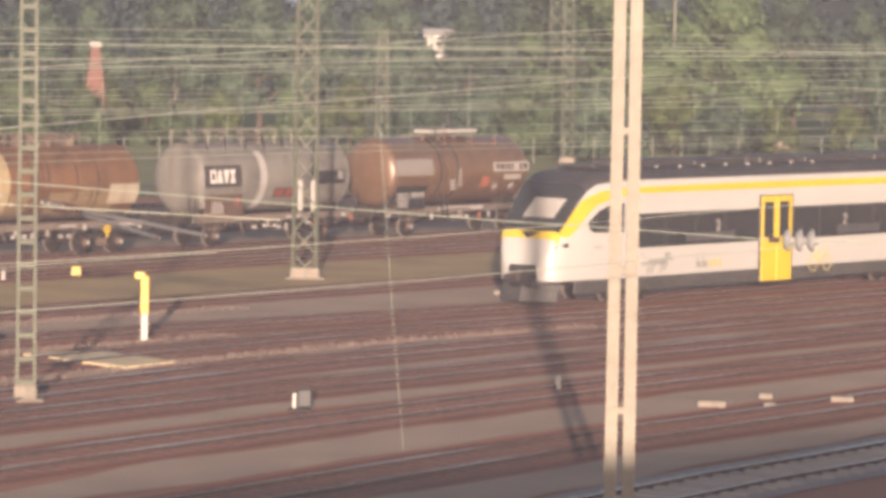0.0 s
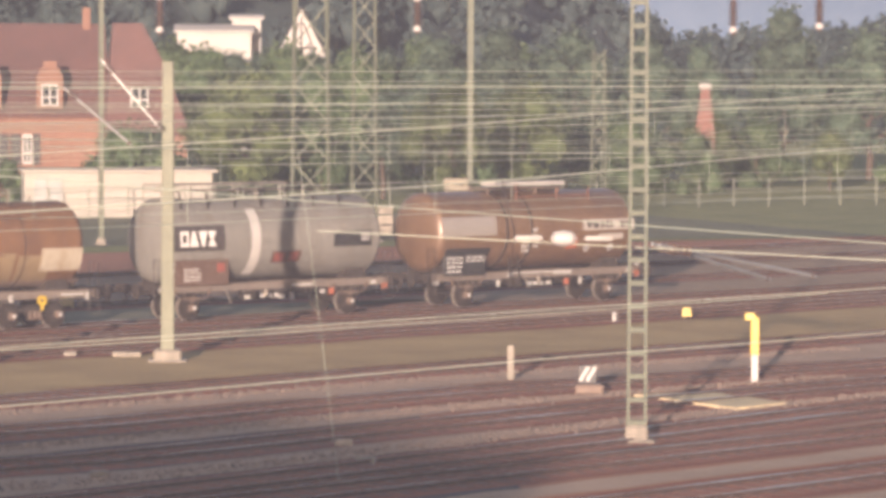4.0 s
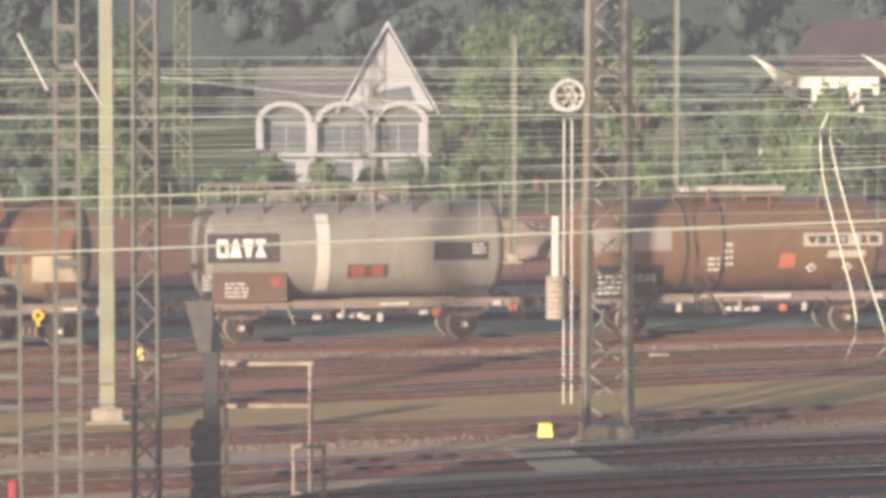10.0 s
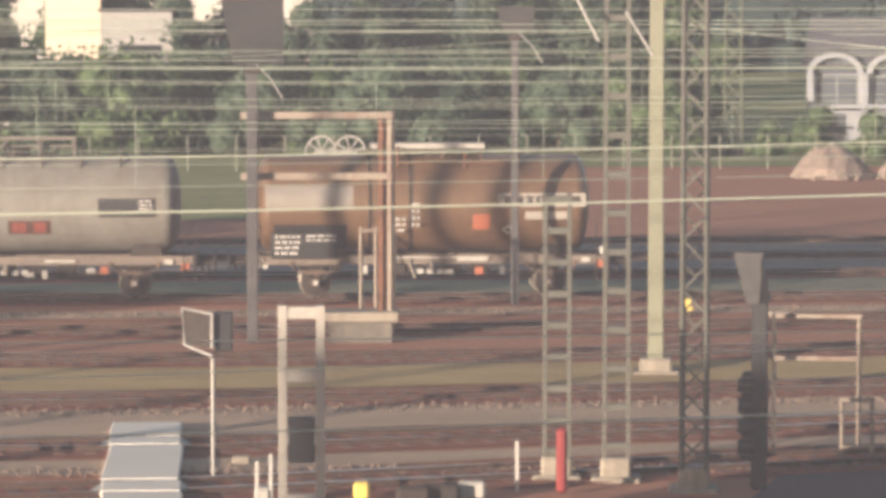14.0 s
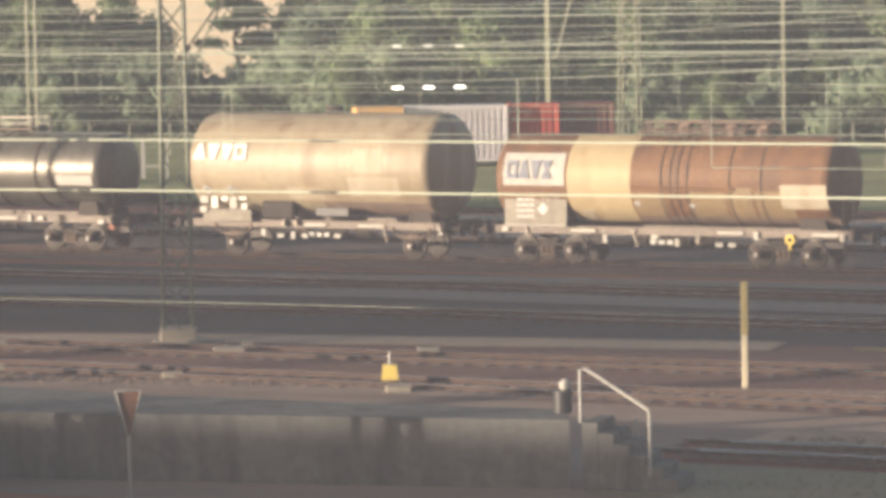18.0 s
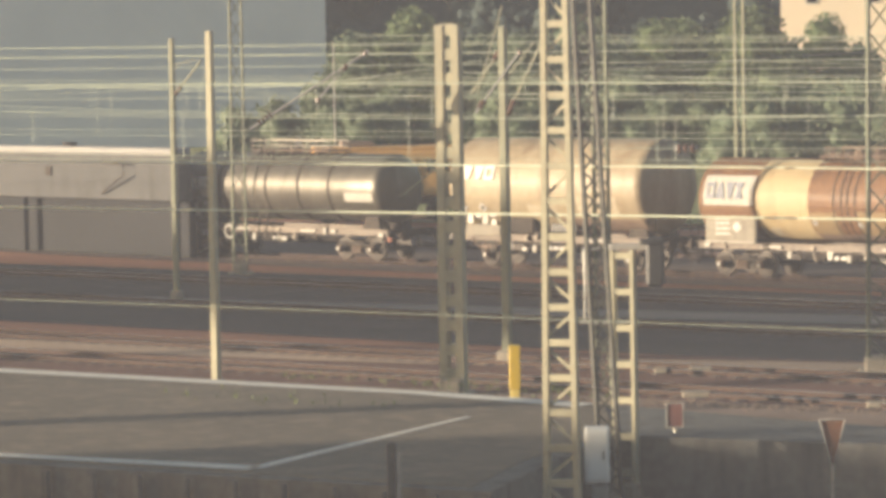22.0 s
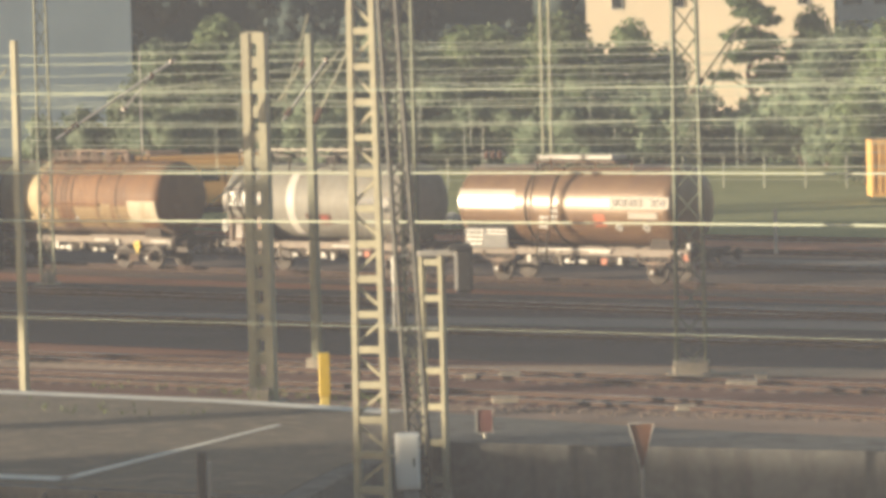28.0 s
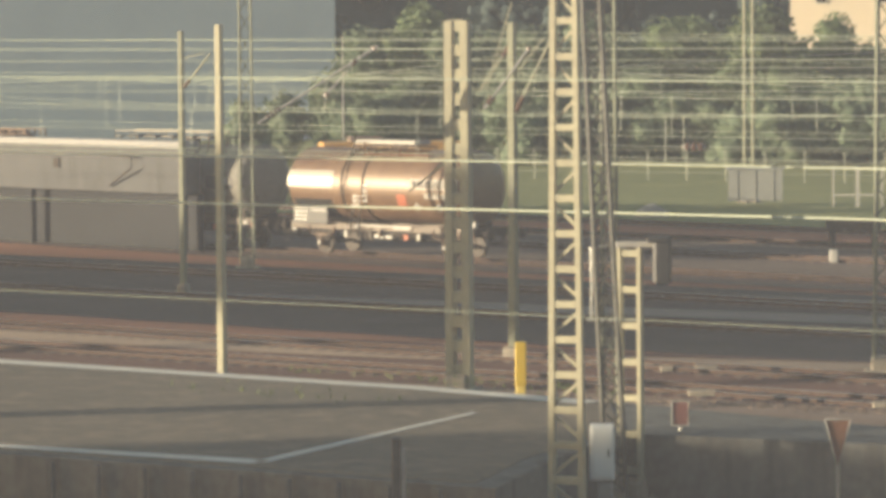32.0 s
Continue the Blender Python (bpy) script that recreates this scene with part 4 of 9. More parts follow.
def fittings(wagon, places):
    """Small plates, lamps and valves along the underframe: (x, z, kind). Some pale plates stand for glints."""
    for x, z, kind in places:
        if kind == "plate":
            part("sign_plate", Shape().box((x, -1.09, z), (0.26, 0.02, 0.14), 0.004), M_PANEL, wagon, "small white sign plate")
        elif kind == "tall":
            part("sign_plate", Shape().box((x, -1.09, z), (0.16, 0.02, 0.26), 0.004), M_PANEL, wagon, "small white sign plate")
        elif kind == "long":
            part("marked_strip", Shape().box((x, -1.09, z), (0.9, 0.02, 0.09), 0.004), M_PANEL, wagon, "pale marked strip")
        elif kind == "red":
            part("sign_plate", Shape().box((x, -1.09, z), (0.24, 0.02, 0.22), 0.004), M_DULLORANGE, wagon, "small faded red sign plate")
        elif kind == "yellow":
            s = Shape().turn([(-0.03, 0.08), (-0.03, 0.17), (0.03, 0.17), (0.03, 0.08), (-0.03, 0.08)], 14, Matrix.Translation((x, -1.12, z)) @ Matrix.Rotation(radians(90), 4, "Z"))
            part("brake_valve", s.box((x, -1.12, z - 0.22), (0.1, 0.05, 0.22), 0.01), M_YELLOW, wagon, "yellow brake valve ring")
        elif kind == "lever":
            part("brake_lever", Shape().bar((x, -1.06, z + 0.25), (x + 0.2, -1.1, z - 0.25), 0.05).box((x, -1.06, z + 0.28), (0.22, 0.06, 0.1), 0.02), M_RIM, wagon, "bare steel brake lever")
        elif kind == "tap":
            s = Shape().rod((x, -1.1, z - 0.16), (x, -1.1, z + 0.1), 0.075, 10).rod((x, -1.25, z - 0.06), (x, -1.0, z - 0.06), 0.055, 8).box((x, -1.22, z + 0.12), (0.2, 0.05, 0.05), 0.01)
            part("outlet_valve", s, M_RIM, wagon, "bare steel outlet valve", smooth=True)


def diamond(wagon, x, r, zc, z, q=0.19):
    a = math.asin((z - zc) / r)
    m = Matrix.Translation((x, -(r + 0.02) * math.cos(a), zc + (r + 0.02) * math.sin(a))) @ Matrix.Rotation(radians(90) - a, 4, "X") @ Matrix.Rotation(radians(45), 4, "Z")
    s = Shape().box((0, 0, 0), (q * 1.4, q * 1.4, 0.015))
    ob = part("hazard_diamond", s, M_WHITE, wagon, "white hazard diamond")
    ob.matrix_basis = m
    mk = part("mark", Shape().box((0, 0, 0.012), (q * 0.5, q * 0.5, 0.012)), M_BLACK, ob)
    return ob


def side_box(wagon, x, w, z0, z1, material, label=""):
    """A panel that hangs from the sill in front of the tank."""
    s = Shape().box((x, -1.28, (z0 + z1) / 2), (w, 0.05, z1 - z0), 0.015)
    return part("side_panel", s, material, wagon, label)


WAGONS = []   # wagon, its middle along the train


def enlist(w, middle):
    WAGONS.append((w, middle))


# grey wagon with the white stripe; its middle lies 1.0 m behind the stripe
w, r, zc, _ = tank_wagon("grey two-axle tank wagon with white stripe and dark name panel", M_TANKGREY, 11.6, -4.85, 4.75, (-3.5, 3.4), rail=(-4.5, 1.6), ladder_at=None, two_axle=True)
for k in range(7):
    x = -3.9 + 1.15 * k
    part("top_bracket", Shape().bar((x, -0.9, zc + r * 0.72), (x, -0.75, zc + r + 0.28), 0.06).bar((x, -0.75, zc + r + 0.28), (x, 0.75, zc + r + 0.28), 0.05), M_UNDER, w)
skin("stripe", w, r, zc, -1.25, -0.86, 1.55, 3.85, M_WHITE, "white stripe round the tank")
skin("name_panel", w, r, zc, -4.6, -2.4, 2.45, 3.32, M_NAMEPANEL, "dark name panel")
company_mark(("ring", "wedge", "funnel", "waist"), 0.54, 0.385, w, -3.55, r, zc, 2.88, M_MARKWHITE, "white company mark", 0.03)
side_box(w, -3.3, 2.3, 1.25, 2.15, mat("panel_brown", (0.12, 0.075, 0.055), None, 0.6, 0, 1, 8, 0.1), "brown side panel with white writing")
bars("small_writing", w, -3.7, -1.315, 1.62, 0.7, 0.5, 4, M_WHITE)
bars("small_writing", w, -4.6, -1.33, 1.85, 0.32, 0.5, 4, M_WHITE)
part("red_mark", Shape().box((-2.5, -1.32, 1.85), (0.3, 0.02, 0.3)), M_DULLRED, w)
skin("data_plate", w, r, zc, 2.35, 4.05, 2.45, 3.0, M_BLACK, "black data plate")
bars("small_writing", w, 3.75, -r - 0.03, 2.8, 0.4, 0.35, 3, M_WHITE)
skin("warning_plate", w, r, zc, -0.3, 0.95, 1.95, 2.35, mat("plate_dark_brown", (0.10, 0.05, 0.035), None, 0.6, 0, 1, 8, 0.1), "dark warning plate with red marks")
skin("red_sign", w, r, zc, -0.2, 0.22, 2.0, 2.3, M_DULLRED, out=0.022)
skin("red_sign", w, r, zc, 0.45, 0.8, 2.0, 2.3, M_DULLRED, out=0.022)
fittings(w, [(-5.0, 1.12, "plate"), (-2.1, 0.8, "lever"), (-1.2, 0.75, "plate"), (0.3, 0.72, "plate"), (0.75, 0.72, "tall"), (1.2, 1.12, "long"), (2.1, 0.85, "plate"), (2.5, 0.85, "red"), (4.4, 1.1, "plate"), (4.9, 0.95, "red"), (-0.4, 0.9, "tap")])
enlist(w, 1.0)

# red-brown last wagon
w, r, zc, _ = tank_wagon("red-brown two-axle tank wagon with black underframe and pale panel", M_TANKWASC, 11.9, -5.15, 4.85, (-3.35, 3.65), deck_at=(-2.0, 1.7), rail=None, ladder_at=-1.2, bands=(-1.75, -0.55), two_axle=True)
skin("pale_panel", w, r, zc, -4.85, -2.25, 2.65, 3.35, M_SHINY, "pale polished panel")
skin("name_panel", w, r, zc, 2.05, 4.65, 2.72, 3.12, M_NAMEPALE, "pale name panel")
company_mark(("funnel", "block", "waist", "ring", "gap", "waist", "block"), 0.24, 0.34, w, 3.35, r, zc, 2.92, M_MARKDARK, "dark company mark", 0.03)
skin("white_plate", w, r, zc, 2.85, 4.1, 2.35, 2.58, M_NAMEPALE)
skin("red_sign", w, r, zc, 1.3, 1.8, 2.05, 2.5, M_DULLORANGE, "faded orange-red sign")
diamond(w, 2.35, r, zc, 2.05)
diamond(w, 3.55, r, zc, 2.05)
skin("data_panel", w, r, zc, -4.6, -2.45, 1.45, 2.2, M_BLACK, "black data panel")
side_box(w, -3.7, 2.0, 1.2, 1.95, M_BLACK)
bars("small_writing", w, -4.2, -1.32, 1.6, 0.75, 0.65, 4, M_WHITE)
bars("small_writing", w, -3.2, -1.32, 1.8, 0.9, 0.25, 2, M_WHITE)
bars("small_writing", w, -0.9, -r - 0.02, 2.2, 0.4, 0.5, 3, M_WHITE)
bars("small_writing", w, -0.4, -r - 0.02, 2.5, 0.25, 0.8, 4, M_WHITE)
part("side_walkway", Shape().box((0.9, -0.95, 4.02), (3.6, 0.12, 0.06)).bar((-0.9, -0.95, 3.9), (-0.9, -0.95, 4.5), 0.07).bar((1.1, -0.95, 3.6), (1.1, -0.95, 4.3), 0.07).bar((2.7, -0.95, 3.6), (2.7, -0.95, 4.3), 0.07), M_RUST, w)
part("top_board", Shape().box((0.0, -0.3, 4.5), (3.4, 0.9, 0.16), 0.02), M_PANEL, w, "pale board on top")
part("white_line", Shape().box((0.2, -1.07, 1.2), (3.2, 0.02, 0.05)), M_WHITE, w)
part("tail_lamp", Shape().box((5.2, -1.0, 1.4), (0.16, 0.16, 0.24), 0.03), M_WHITE, w)
fittings(w, [(-4.9, 0.95, "plate"), (-1.9, 0.85, "tall"), (-1.3, 1.12, "plate"), (0.6, 0.78, "plate"), (1.3, 1.13, "long"), (1.5, 0.8, "red"), (2.2, 0.82, "tall"), (4.7, 1.12, "plate"), (5.1, 1.0, "red"), (-0.6, 0.85, "lever"), (0.1, 0.95, "tap")])
enlist(w, 13.1)

# brown wagon with white panel and blue lettering
w, r, zc, _ = tank_wagon("brown bogie tank wagon with white name panel and cream band", M_TANKBROWN, 14.4, -6.3, 6.1, (-4.35, 4.15), top=4.25, rail=None, deck_at=(-1.2, 2.6), ladder_at=None)
skin("name_panel", w, r, zc, -5.75, -3.5, 2.6, 3.65, M_PANEL, "grey-white name panel")
company_mark(("ring", "wedge", "funnel", "waist"), 0.6, 0.42, w, -4.75, r, zc, 3.12, M_BLUE, "blue company mark", 0.03)
skin("cream_band", w, r, zc, -3.4, -1.1, 1.42, 4.2, M_BAND, "cream painted band")
side_box(w, -4.65, 2.3, 1.25, 2.42, M_DUSTPANEL, "dusty olive-grey side panel with white signs")
part("panel_edge", Shape().bar((-5.8, -1.3, 1.27), (-3.5, -1.3, 1.27), 0.04).bar((-3.5, -1.3, 1.27), (-3.5, -1.3, 2.4), 0.03), M_PANEL, w, "pale panel edge")
bars("small_writing", w, -5.0, -1.32, 1.85, 0.62, 0.75, 4, M_WHITE)
bars("small_writing", w, -4.1, -1.32, 2.2, 0.6, 0.12, 1, M_WHITE)
sg = part("hazard_diamond", Shape().box((0, 0, 0), (0.3, 0.3, 0.015)), M_WHITE, w, "white hazard diamond")
sg.matrix_basis = Matrix.Translation((-4.35, -1.32, 1.82)) @ Matrix.Rotation(radians(90), 4, "X") @ Matrix.Rotation(radians(45), 4, "Z")
skin("sign_plate", w, r, zc, -3.05, -2.6, 1.42, 1.8, M_TANKPALE, "cream sign plate", 0.02)
diamond(w, -0.9, r, zc, 2.05, 0.13)
diamond(w, 1.05, r, zc, 2.0, 0.13)
for x in (0.02, 0.35, 0.62, 0.95, 2.45, 3.55):
    part("tank_band", Shape().turn([(x - 0.022, r - 0.02), (x - 0.022, r + 0.02), (x + 0.022, r + 0.02), (x + 0.022, r - 0.02)], 40, Matrix.Translation((0, 0, zc))), M_UNDER, w, smooth=True)
part("heating_pipe", Shape().pipe([(-1.0, -r - 0.06, 2.6), (2.6, -r - 0.06, 2.55)], 0.05), M_TANKBROWN, w)
skin("pale_plate", w, r, zc, 4.2, 5.8, 1.95, 2.72, M_TANKPALE, "faded cream plate")
skin("lower_band", w, r, zc, -1.05, 6.0, 1.38, 1.62, M_SKIRT, "dusty lower band", 0.008)
for x0, x1, z0, z1 in ((1.0, 2.25, 1.45, 2.45), (2.35, 3.2, 1.45, 2.6), (3.3, 4.6, 1.45, 2.5), (-1.05, 0.1, 1.5, 2.4)):
    skin("faded_patch", w, r, zc, x0, x1, z0, z1, M_TANKFADE, "faded olive patch", 0.006)
for k in range(6):
    s = Shape().rod((-1.1 + 0.7 * k, 0.1, 4.2), (-1.1 + 0.7 * k, 0.1, 4.55), 0.1, 8).box((-1.1 + 0.7 * k, 0.1, 4.58), (0.3, 0.3, 0.06))
    part("valve", s, M_UNDER, w)
part("top_rail", walkway(-1.0, 3.4, 4.25, h=0.4, posts=12), M_SPRING, w, "dusty low railing on top")
for x, z in ((0.3, 4.55), (1.15, 4.62), (2.0, 4.52), (3.1, 4.5)):
    part("hatch", Shape().rod((x, -0.2, 4.2), (x, -0.2, z), 0.2, 12).box((x + 0.1, -0.4, z + 0.02), (0.3, 0.12, 0.1), 0.02), M_SKIRT, w, "dusty hatch with a clamp", smooth=True)
fittings(w, [(-5.9, 1.13, "plate"), (-5.2, 1.1, "lever"), (-3.0, 1.12, "long"), (-2.2, 0.85, "tall"), (-0.4, 0.95, "plate"), (0.4, 0.78, "tall"), (1.9, 0.74, "plate"), (2.35, 0.74, "plate"), (2.3, 1.13, "long"), (3.2, 1.05, "tall"), (4.4, 0.95, "yellow"), (5.6, 1.12, "long"), (6.2, 1.05, "tall"), (-1.2, 0.85, "lever"), (1.2, 0.9, "tap")])
enlist(w, -13.0)

# large cream wagon
w, r, zc, _ = tank_wagon("large cream two-axle tank wagon, stained and sunlit", M_TANKCREAM, 11.9, -4.8, 5.3, (-3.2, 4.0), top=4.9, bottom=1.4, bands=(), rail=None, two_axle=True)
company_mark(("wedge", "funnel", "funnel", "ring"), 0.56, 0.56, w, -3.2, r, zc, 3.62, M_MARKWHITE, "white company mark", 0.03)
for x0, x1, z0, z1 in ((2.15, 3.3, 2.95, 3.75), (1.9, 3.9, 2.15, 2.8), (-0.6, 0.9, 2.0, 2.45)):
    skin("faded_patch", w, r, zc, x0, x1, z0, z1, M_TANKPALE, "faded pale patch", 0.006)
for x in (-1.0, 1.8, 4.3):
    part("weld_ring", Shape().turn([(x - 0.03, r - 0.02), (x - 0.025, r + 0.012), (x + 0.025, r + 0.012), (x + 0.03, r - 0.02)], 40, Matrix.Translation((0, 0, zc))), M_TANKCREAM, w, smooth=True)
skin("skirt", w, r, zc, 0.7, 4.9, 1.48, 1.95, M_SKIRT, "dusty pinkish lower skirt", 0.02)
side_box(w, -3.25, 2.0, 1.2, 1.62, M_DUSTPANEL, "dusty lower side panel")
for k, (x, z, wd, hh) in enumerate(((-4.15, 1.98, 0.34, 0.3), (-3.72, 1.86, 0.3, 0.42), (-3.3, 2.0, 0.28, 0.24), (-2.95, 1.84, 0.3, 0.4), (-2.55, 2.05, 0.34, 0.24), (-2.5, 1.72, 0.26, 0.22), (-4.2, 1.6, 0.3, 0.22))):
    part("sign_plate", Shape().box((x, -1.36, z), (wd, 0.03, hh), 0.008), M_WHITE if k % 3 else M_PANEL, w, "white sign plate")
fittings(w, [(-5.1, 1.1, "plate"), (-1.0, 1.2, "tap"), (-0.5, 1.25, "tap"), (0.2, 1.12, "long"), (-1.9, 0.82, "tall"), (-1.2, 0.72, "plate"), (-0.7, 0.74, "tall"), (-0.2, 0.74, "plate"), (1.1, 0.75, "plate"), (2.4, 1.12, "long"), (5.2, 1.0, "tall"), (2.9, 0.85, "lever")])
diamond(w, -3.9, r, zc, 2.3, 0.22)
diamond(w, -2.9, r, zc, 2.3, 0.22)
# black box stands for the shade in the gap below the tank
part("gap_shade", Shape().box((1.2, -1.5, 1.6), (1.3, 0.1, 0.3), 0.02), M_BLACK, w)
part("valve_chest", Shape().box((-1.15, -1.15, 1.62), (1.3, 0.4, 0.62), 0.06), M_UNDER, w)
enlist(w, -26.5)

# dark silver wagon with straps
w, r, zc, _ = tank_wagon("dark silvery bogie tank wagon with black straps", M_TANKDARK, 14.0, -6.2, 6.1, (-4.6, 4.4), top=4.2, bottom=1.5, bands=(-3.4, -1.9, -0.6, 1.3, 3.1), deck_at=(-2.2, 2.4), rail=(-2.2, 2.4), ladder_at=-0.9)
skin("pale_plate", w, r, zc, 4.0, 5.6, 2.35, 2.7, M_PANEL, "pale writing plate")
company_mark(("wedge", "gap", "funnel", "block", "ring"), 0.42, 0.42, w, -4.9, r, zc, 2.98, M_MARKWHITE, "white company mark", 0.03)
skin("sign_plate", w, r, zc, -4.55, -3.9, 2.4, 2.72, M_WHITE, "white sign plate", 0.02)
diamond(w, -4.4, r, zc, 2.1, 0.2)
diamond(w, -4.0, r, zc, 2.1, 0.2)
for x, z in ((-5.7, 1.95), (-5.3, 1.75), (-5.0, 2.0), (-4.75, 1.7)):
    part("sign_plate", Shape().box((x, -1.3, z), (0.3, 0.03, 0.22), 0.008), M_PANEL, w, "pale sign plate")
fittings(w, [(-6.0, 1.1, "plate"), (-3.0, 1.13, "plate"), (-2.3, 1.13, "long"), (-1.6, 0.8, "tall"), (0.2, 0.75, "plate"), (1.6, 1.12, "long"), (2.6, 1.13, "tall"), (3.1, 1.13, "plate"), (5.8, 1.05, "plate"), (6.3, 0.9, "red"), (-0.2, 0.85, "lever"), (0.9, 0.9, "tap")])
part("hand_wheel", Shape().turn([(-0.03, 0.24), (-0.03, 0.3), (0.03, 0.3), (0.03, 0.24), (-0.03, 0.24)], 16, Matrix.Translation((-2.9, -1.25, 1.0)) @ Matrix.Rotation(radians(90), 4, "Z")), M_PANEL, w)
enlist(w, -41.0)

# dark wagons at the front
w, r, zc, _ = tank_wagon("dark grey bogie tank wagon with white lettering", M_TANKDARK, 13.0, -5.6, 5.6, (-4.0, 4.0), top=4.2, bottom=1.4, bands=(-2.0, 2.0), deck_at=(-2.0, 2.0))
company_mark(("ring", "wedge", "waist"), 0.45, 0.4, w, 4.0, r, zc, 3.1, M_MARKWHITE, "white company mark", 0.03)
enlist(w, -55.6)
w, r, zc, _ = tank_wagon("grey bogie tank wagon without lettering", M_TANKGREY, 13.0, -5.6, 5.6, (-4.0, 4.0), top=4.2, bottom=1.4, bands=(-2.0, 2.0), deck_at=(-2.0, 2.0))
enlist(w, -69.2)


# ---- masts and wires ----
def foot(parent, w, d, h=0.5):
    s = Shape().box((0, 0, h / 2 - 0.1), (w, d, h), 0.06)
    s.box((0, 0, -0.05), (w + 0.35, d + 0.35, 0.2), 0.05)
    return part("footing", s, M_CONC, parent, "pale concrete footing")


def lattice_mast(x, y, h, w, top, material=None, turn=0.0, label="slender grey-green steel lattice catenary mast on a concrete foot", pitch=1.0, arms=(), leg=None):
    """Four corner angles, tapering, laced with diagonals on all sides."""
    material = material or M_MASTG
    t = thing("catenary_mast", label, "catenary mast", pose(x, y, 0, 0, 0, -turn), group="catenary masts")
    foot(t, w * 1.25, w * 1.25)
    b0, b1 = w / 2, top / 2
    half = lambda z: b0 + (b1 - b0) * z / h
    for sx in (-1, 1):
        for sy in (-1, 1):
            s = Shape().bar((sx * b0, sy * b0, 0), (sx * b1, sy * b1, h), leg or 0.055 + w * 0.04)
            part("leg", s, material, t)
    n = max(4, int(h / (w * pitch)))
    near = math.hypot(x, y) < 125
    for k, (ax, sg) in enumerate(((0, -1), (0, 1), (1, -1), (1, 1))):
        s = Shape()
        for i in range(n):
            z0, z1 = h * i / n, h * (i + 1) / n
            e = 1 if (i + k) % 2 else -1
            p, q = half(z0), half(z1)
            a, b = [e * p, sg * p, z0], [-e * q, sg * q, z1]
            if ax:
                a, b = [a[1], a[0], a[2]], [b[1], b[0], b[2]]
            if near and not ax:
                part("brace", Shape().bar(a, b, 0.03 + w * 0.025), material, t)
            else:
                s.bar(a, b, 0.03 + w * 0.025)
        if s.v:
            tagged(part("lacing", s, material, t), kind="stuff")
    for z, dx, dy, rise in arms:
        s = Shape().bar((0, 0, z), (dx, dy, z + rise), 0.06).bar((0, 0, z - 0.9), (dx * 0.85, dy * 0.85, z + rise * 0.8), 0.05)
        a = part("cantilever_arm", s, M_MASTP, t)
        part("insulator", Shape().rod((dx * 0.1, dy * 0.1, z + rise * 0.1), (dx * 0.28, dy * 0.28, z + rise * 0.28), 0.075, 8), M_PORC, a)
    return t


def ladder_mast(x, y, h, w, top=None, material=None, turn=0.0, label="steel catenary mast of two channels with batten plates", step=0.75, arms=(), depth=0.22, chan=None, diag=False, plate=0.13):
    """Two channels side by side, joined by flat plates."""
    material = material or M_MASTD
    top = top or w
    t = thing("catenary_mast", label, "catenary mast", pose(x, y, 0, 0, 0, -turn), group="catenary masts")
    foot(t, w * 1.3, depth * 2.2)
    for sx in (-1, 1):
        s = Shape().bar((sx * w / 2, 0, 0), (sx * top / 2, 0, h), chan or 0.035 + w * 0.1, depth, (0, 1, 0))
        part("channel", s, material, t)
    n = int(h / step)
    for k in range(1, n + 1):
        z = h * k / n - 0.12
        q = w + (top - w) * z / h
        part("batten_plate", Shape().box((0, 0, z), (q, depth * 0.8, plate), 0.01), material, t)
        if diag:
            e = q / 2 * (1 if k % 2 else -1)
            part("diagonal", Shape().bar((-e, depth * 0.25, z - h / n + 0.1), (e, depth * 0.25, z - 0.1), 0.05), material, t)
    for z, dx, dy, rise in arms:
        s = Shape().bar((0, 0, z), (dx, dy, z + rise), 0.04)
        a = part("cantilever_arm", s, M_MASTP, t)
        part("insulator", Shape().rod((dx * 0.1, dy * 0.1, z + rise * 0.1), (dx * 0.28, dy * 0.28, z + rise * 0.28), 0.075, 8), M_PORC, a)
    return t


def post_mast(x, y, h, w, top, material=None, turn=0.0, label="plain pale concrete catenary post on a stepped foot", arms=(), beam=False):
    """A tapered concrete post, or a steel beam with flanges."""
    material = material or M_MASTY
    t = thing("catenary_post", label, "catenary mast", pose(x, y, 0, 0, 0, -turn), group="catenary masts")
    foot(t, w * 2.0, w * 2.0, 0.45)
    if beam:
        for sx in (-1, 1):
            part("flange", Shape().box((sx * w / 2, 0, h / 2), (0.04, w, h), 0.008), material, t)
        part("web", Shape().box((0, 0, h / 2), (w - 0.04, 0.05, h), 0), material, t)
    else:
        a, b, c = w / 2, top / 2, 0.18
        ring = lambda q: [(q, q * (1 - c)), (q * (1 - c), q), (-q * (1 - c), q), (-q, q * (1 - c)), (-q, -q * (1 - c)), (-q * (1 - c), -q), (q * (1 - c), -q), (q, -q * (1 - c))]
        v = [(p, q, 0) for p, q in ring(a)] + [(p, q, h) for p, q in ring(b)]
        part("shaft", Shape().add(v, [tuple(range(8))[::-1], tuple(range(8, 16))] + [(i, (i + 1) % 8, 8 + (i + 1) % 8, 8 + i) for i in range(8)]), material, t)
    part("mast_cap", Shape().box((0, 0, h + 0.03), (top * 1.1, top * 1.1, 0.06), 0.02), material, t)
    for z, dx, dy, rise in arms:
        s = Shape().bar((0, 0, z), (dx, dy, z + rise), 0.06).bar((0, 0, z + 1.1), (dx * 0.8, dy * 0.8, z + rise), 0.035)
        arm = part("cantilever_arm", s, M_MASTP, t)
        part("insulator", Shape().rod((dx * 0.1, dy * 0.1, z + rise * 0.1), (dx * 0.28, dy * 0.28, z + rise * 0.28), 0.08, 8), M_PORC, arm)
    return t


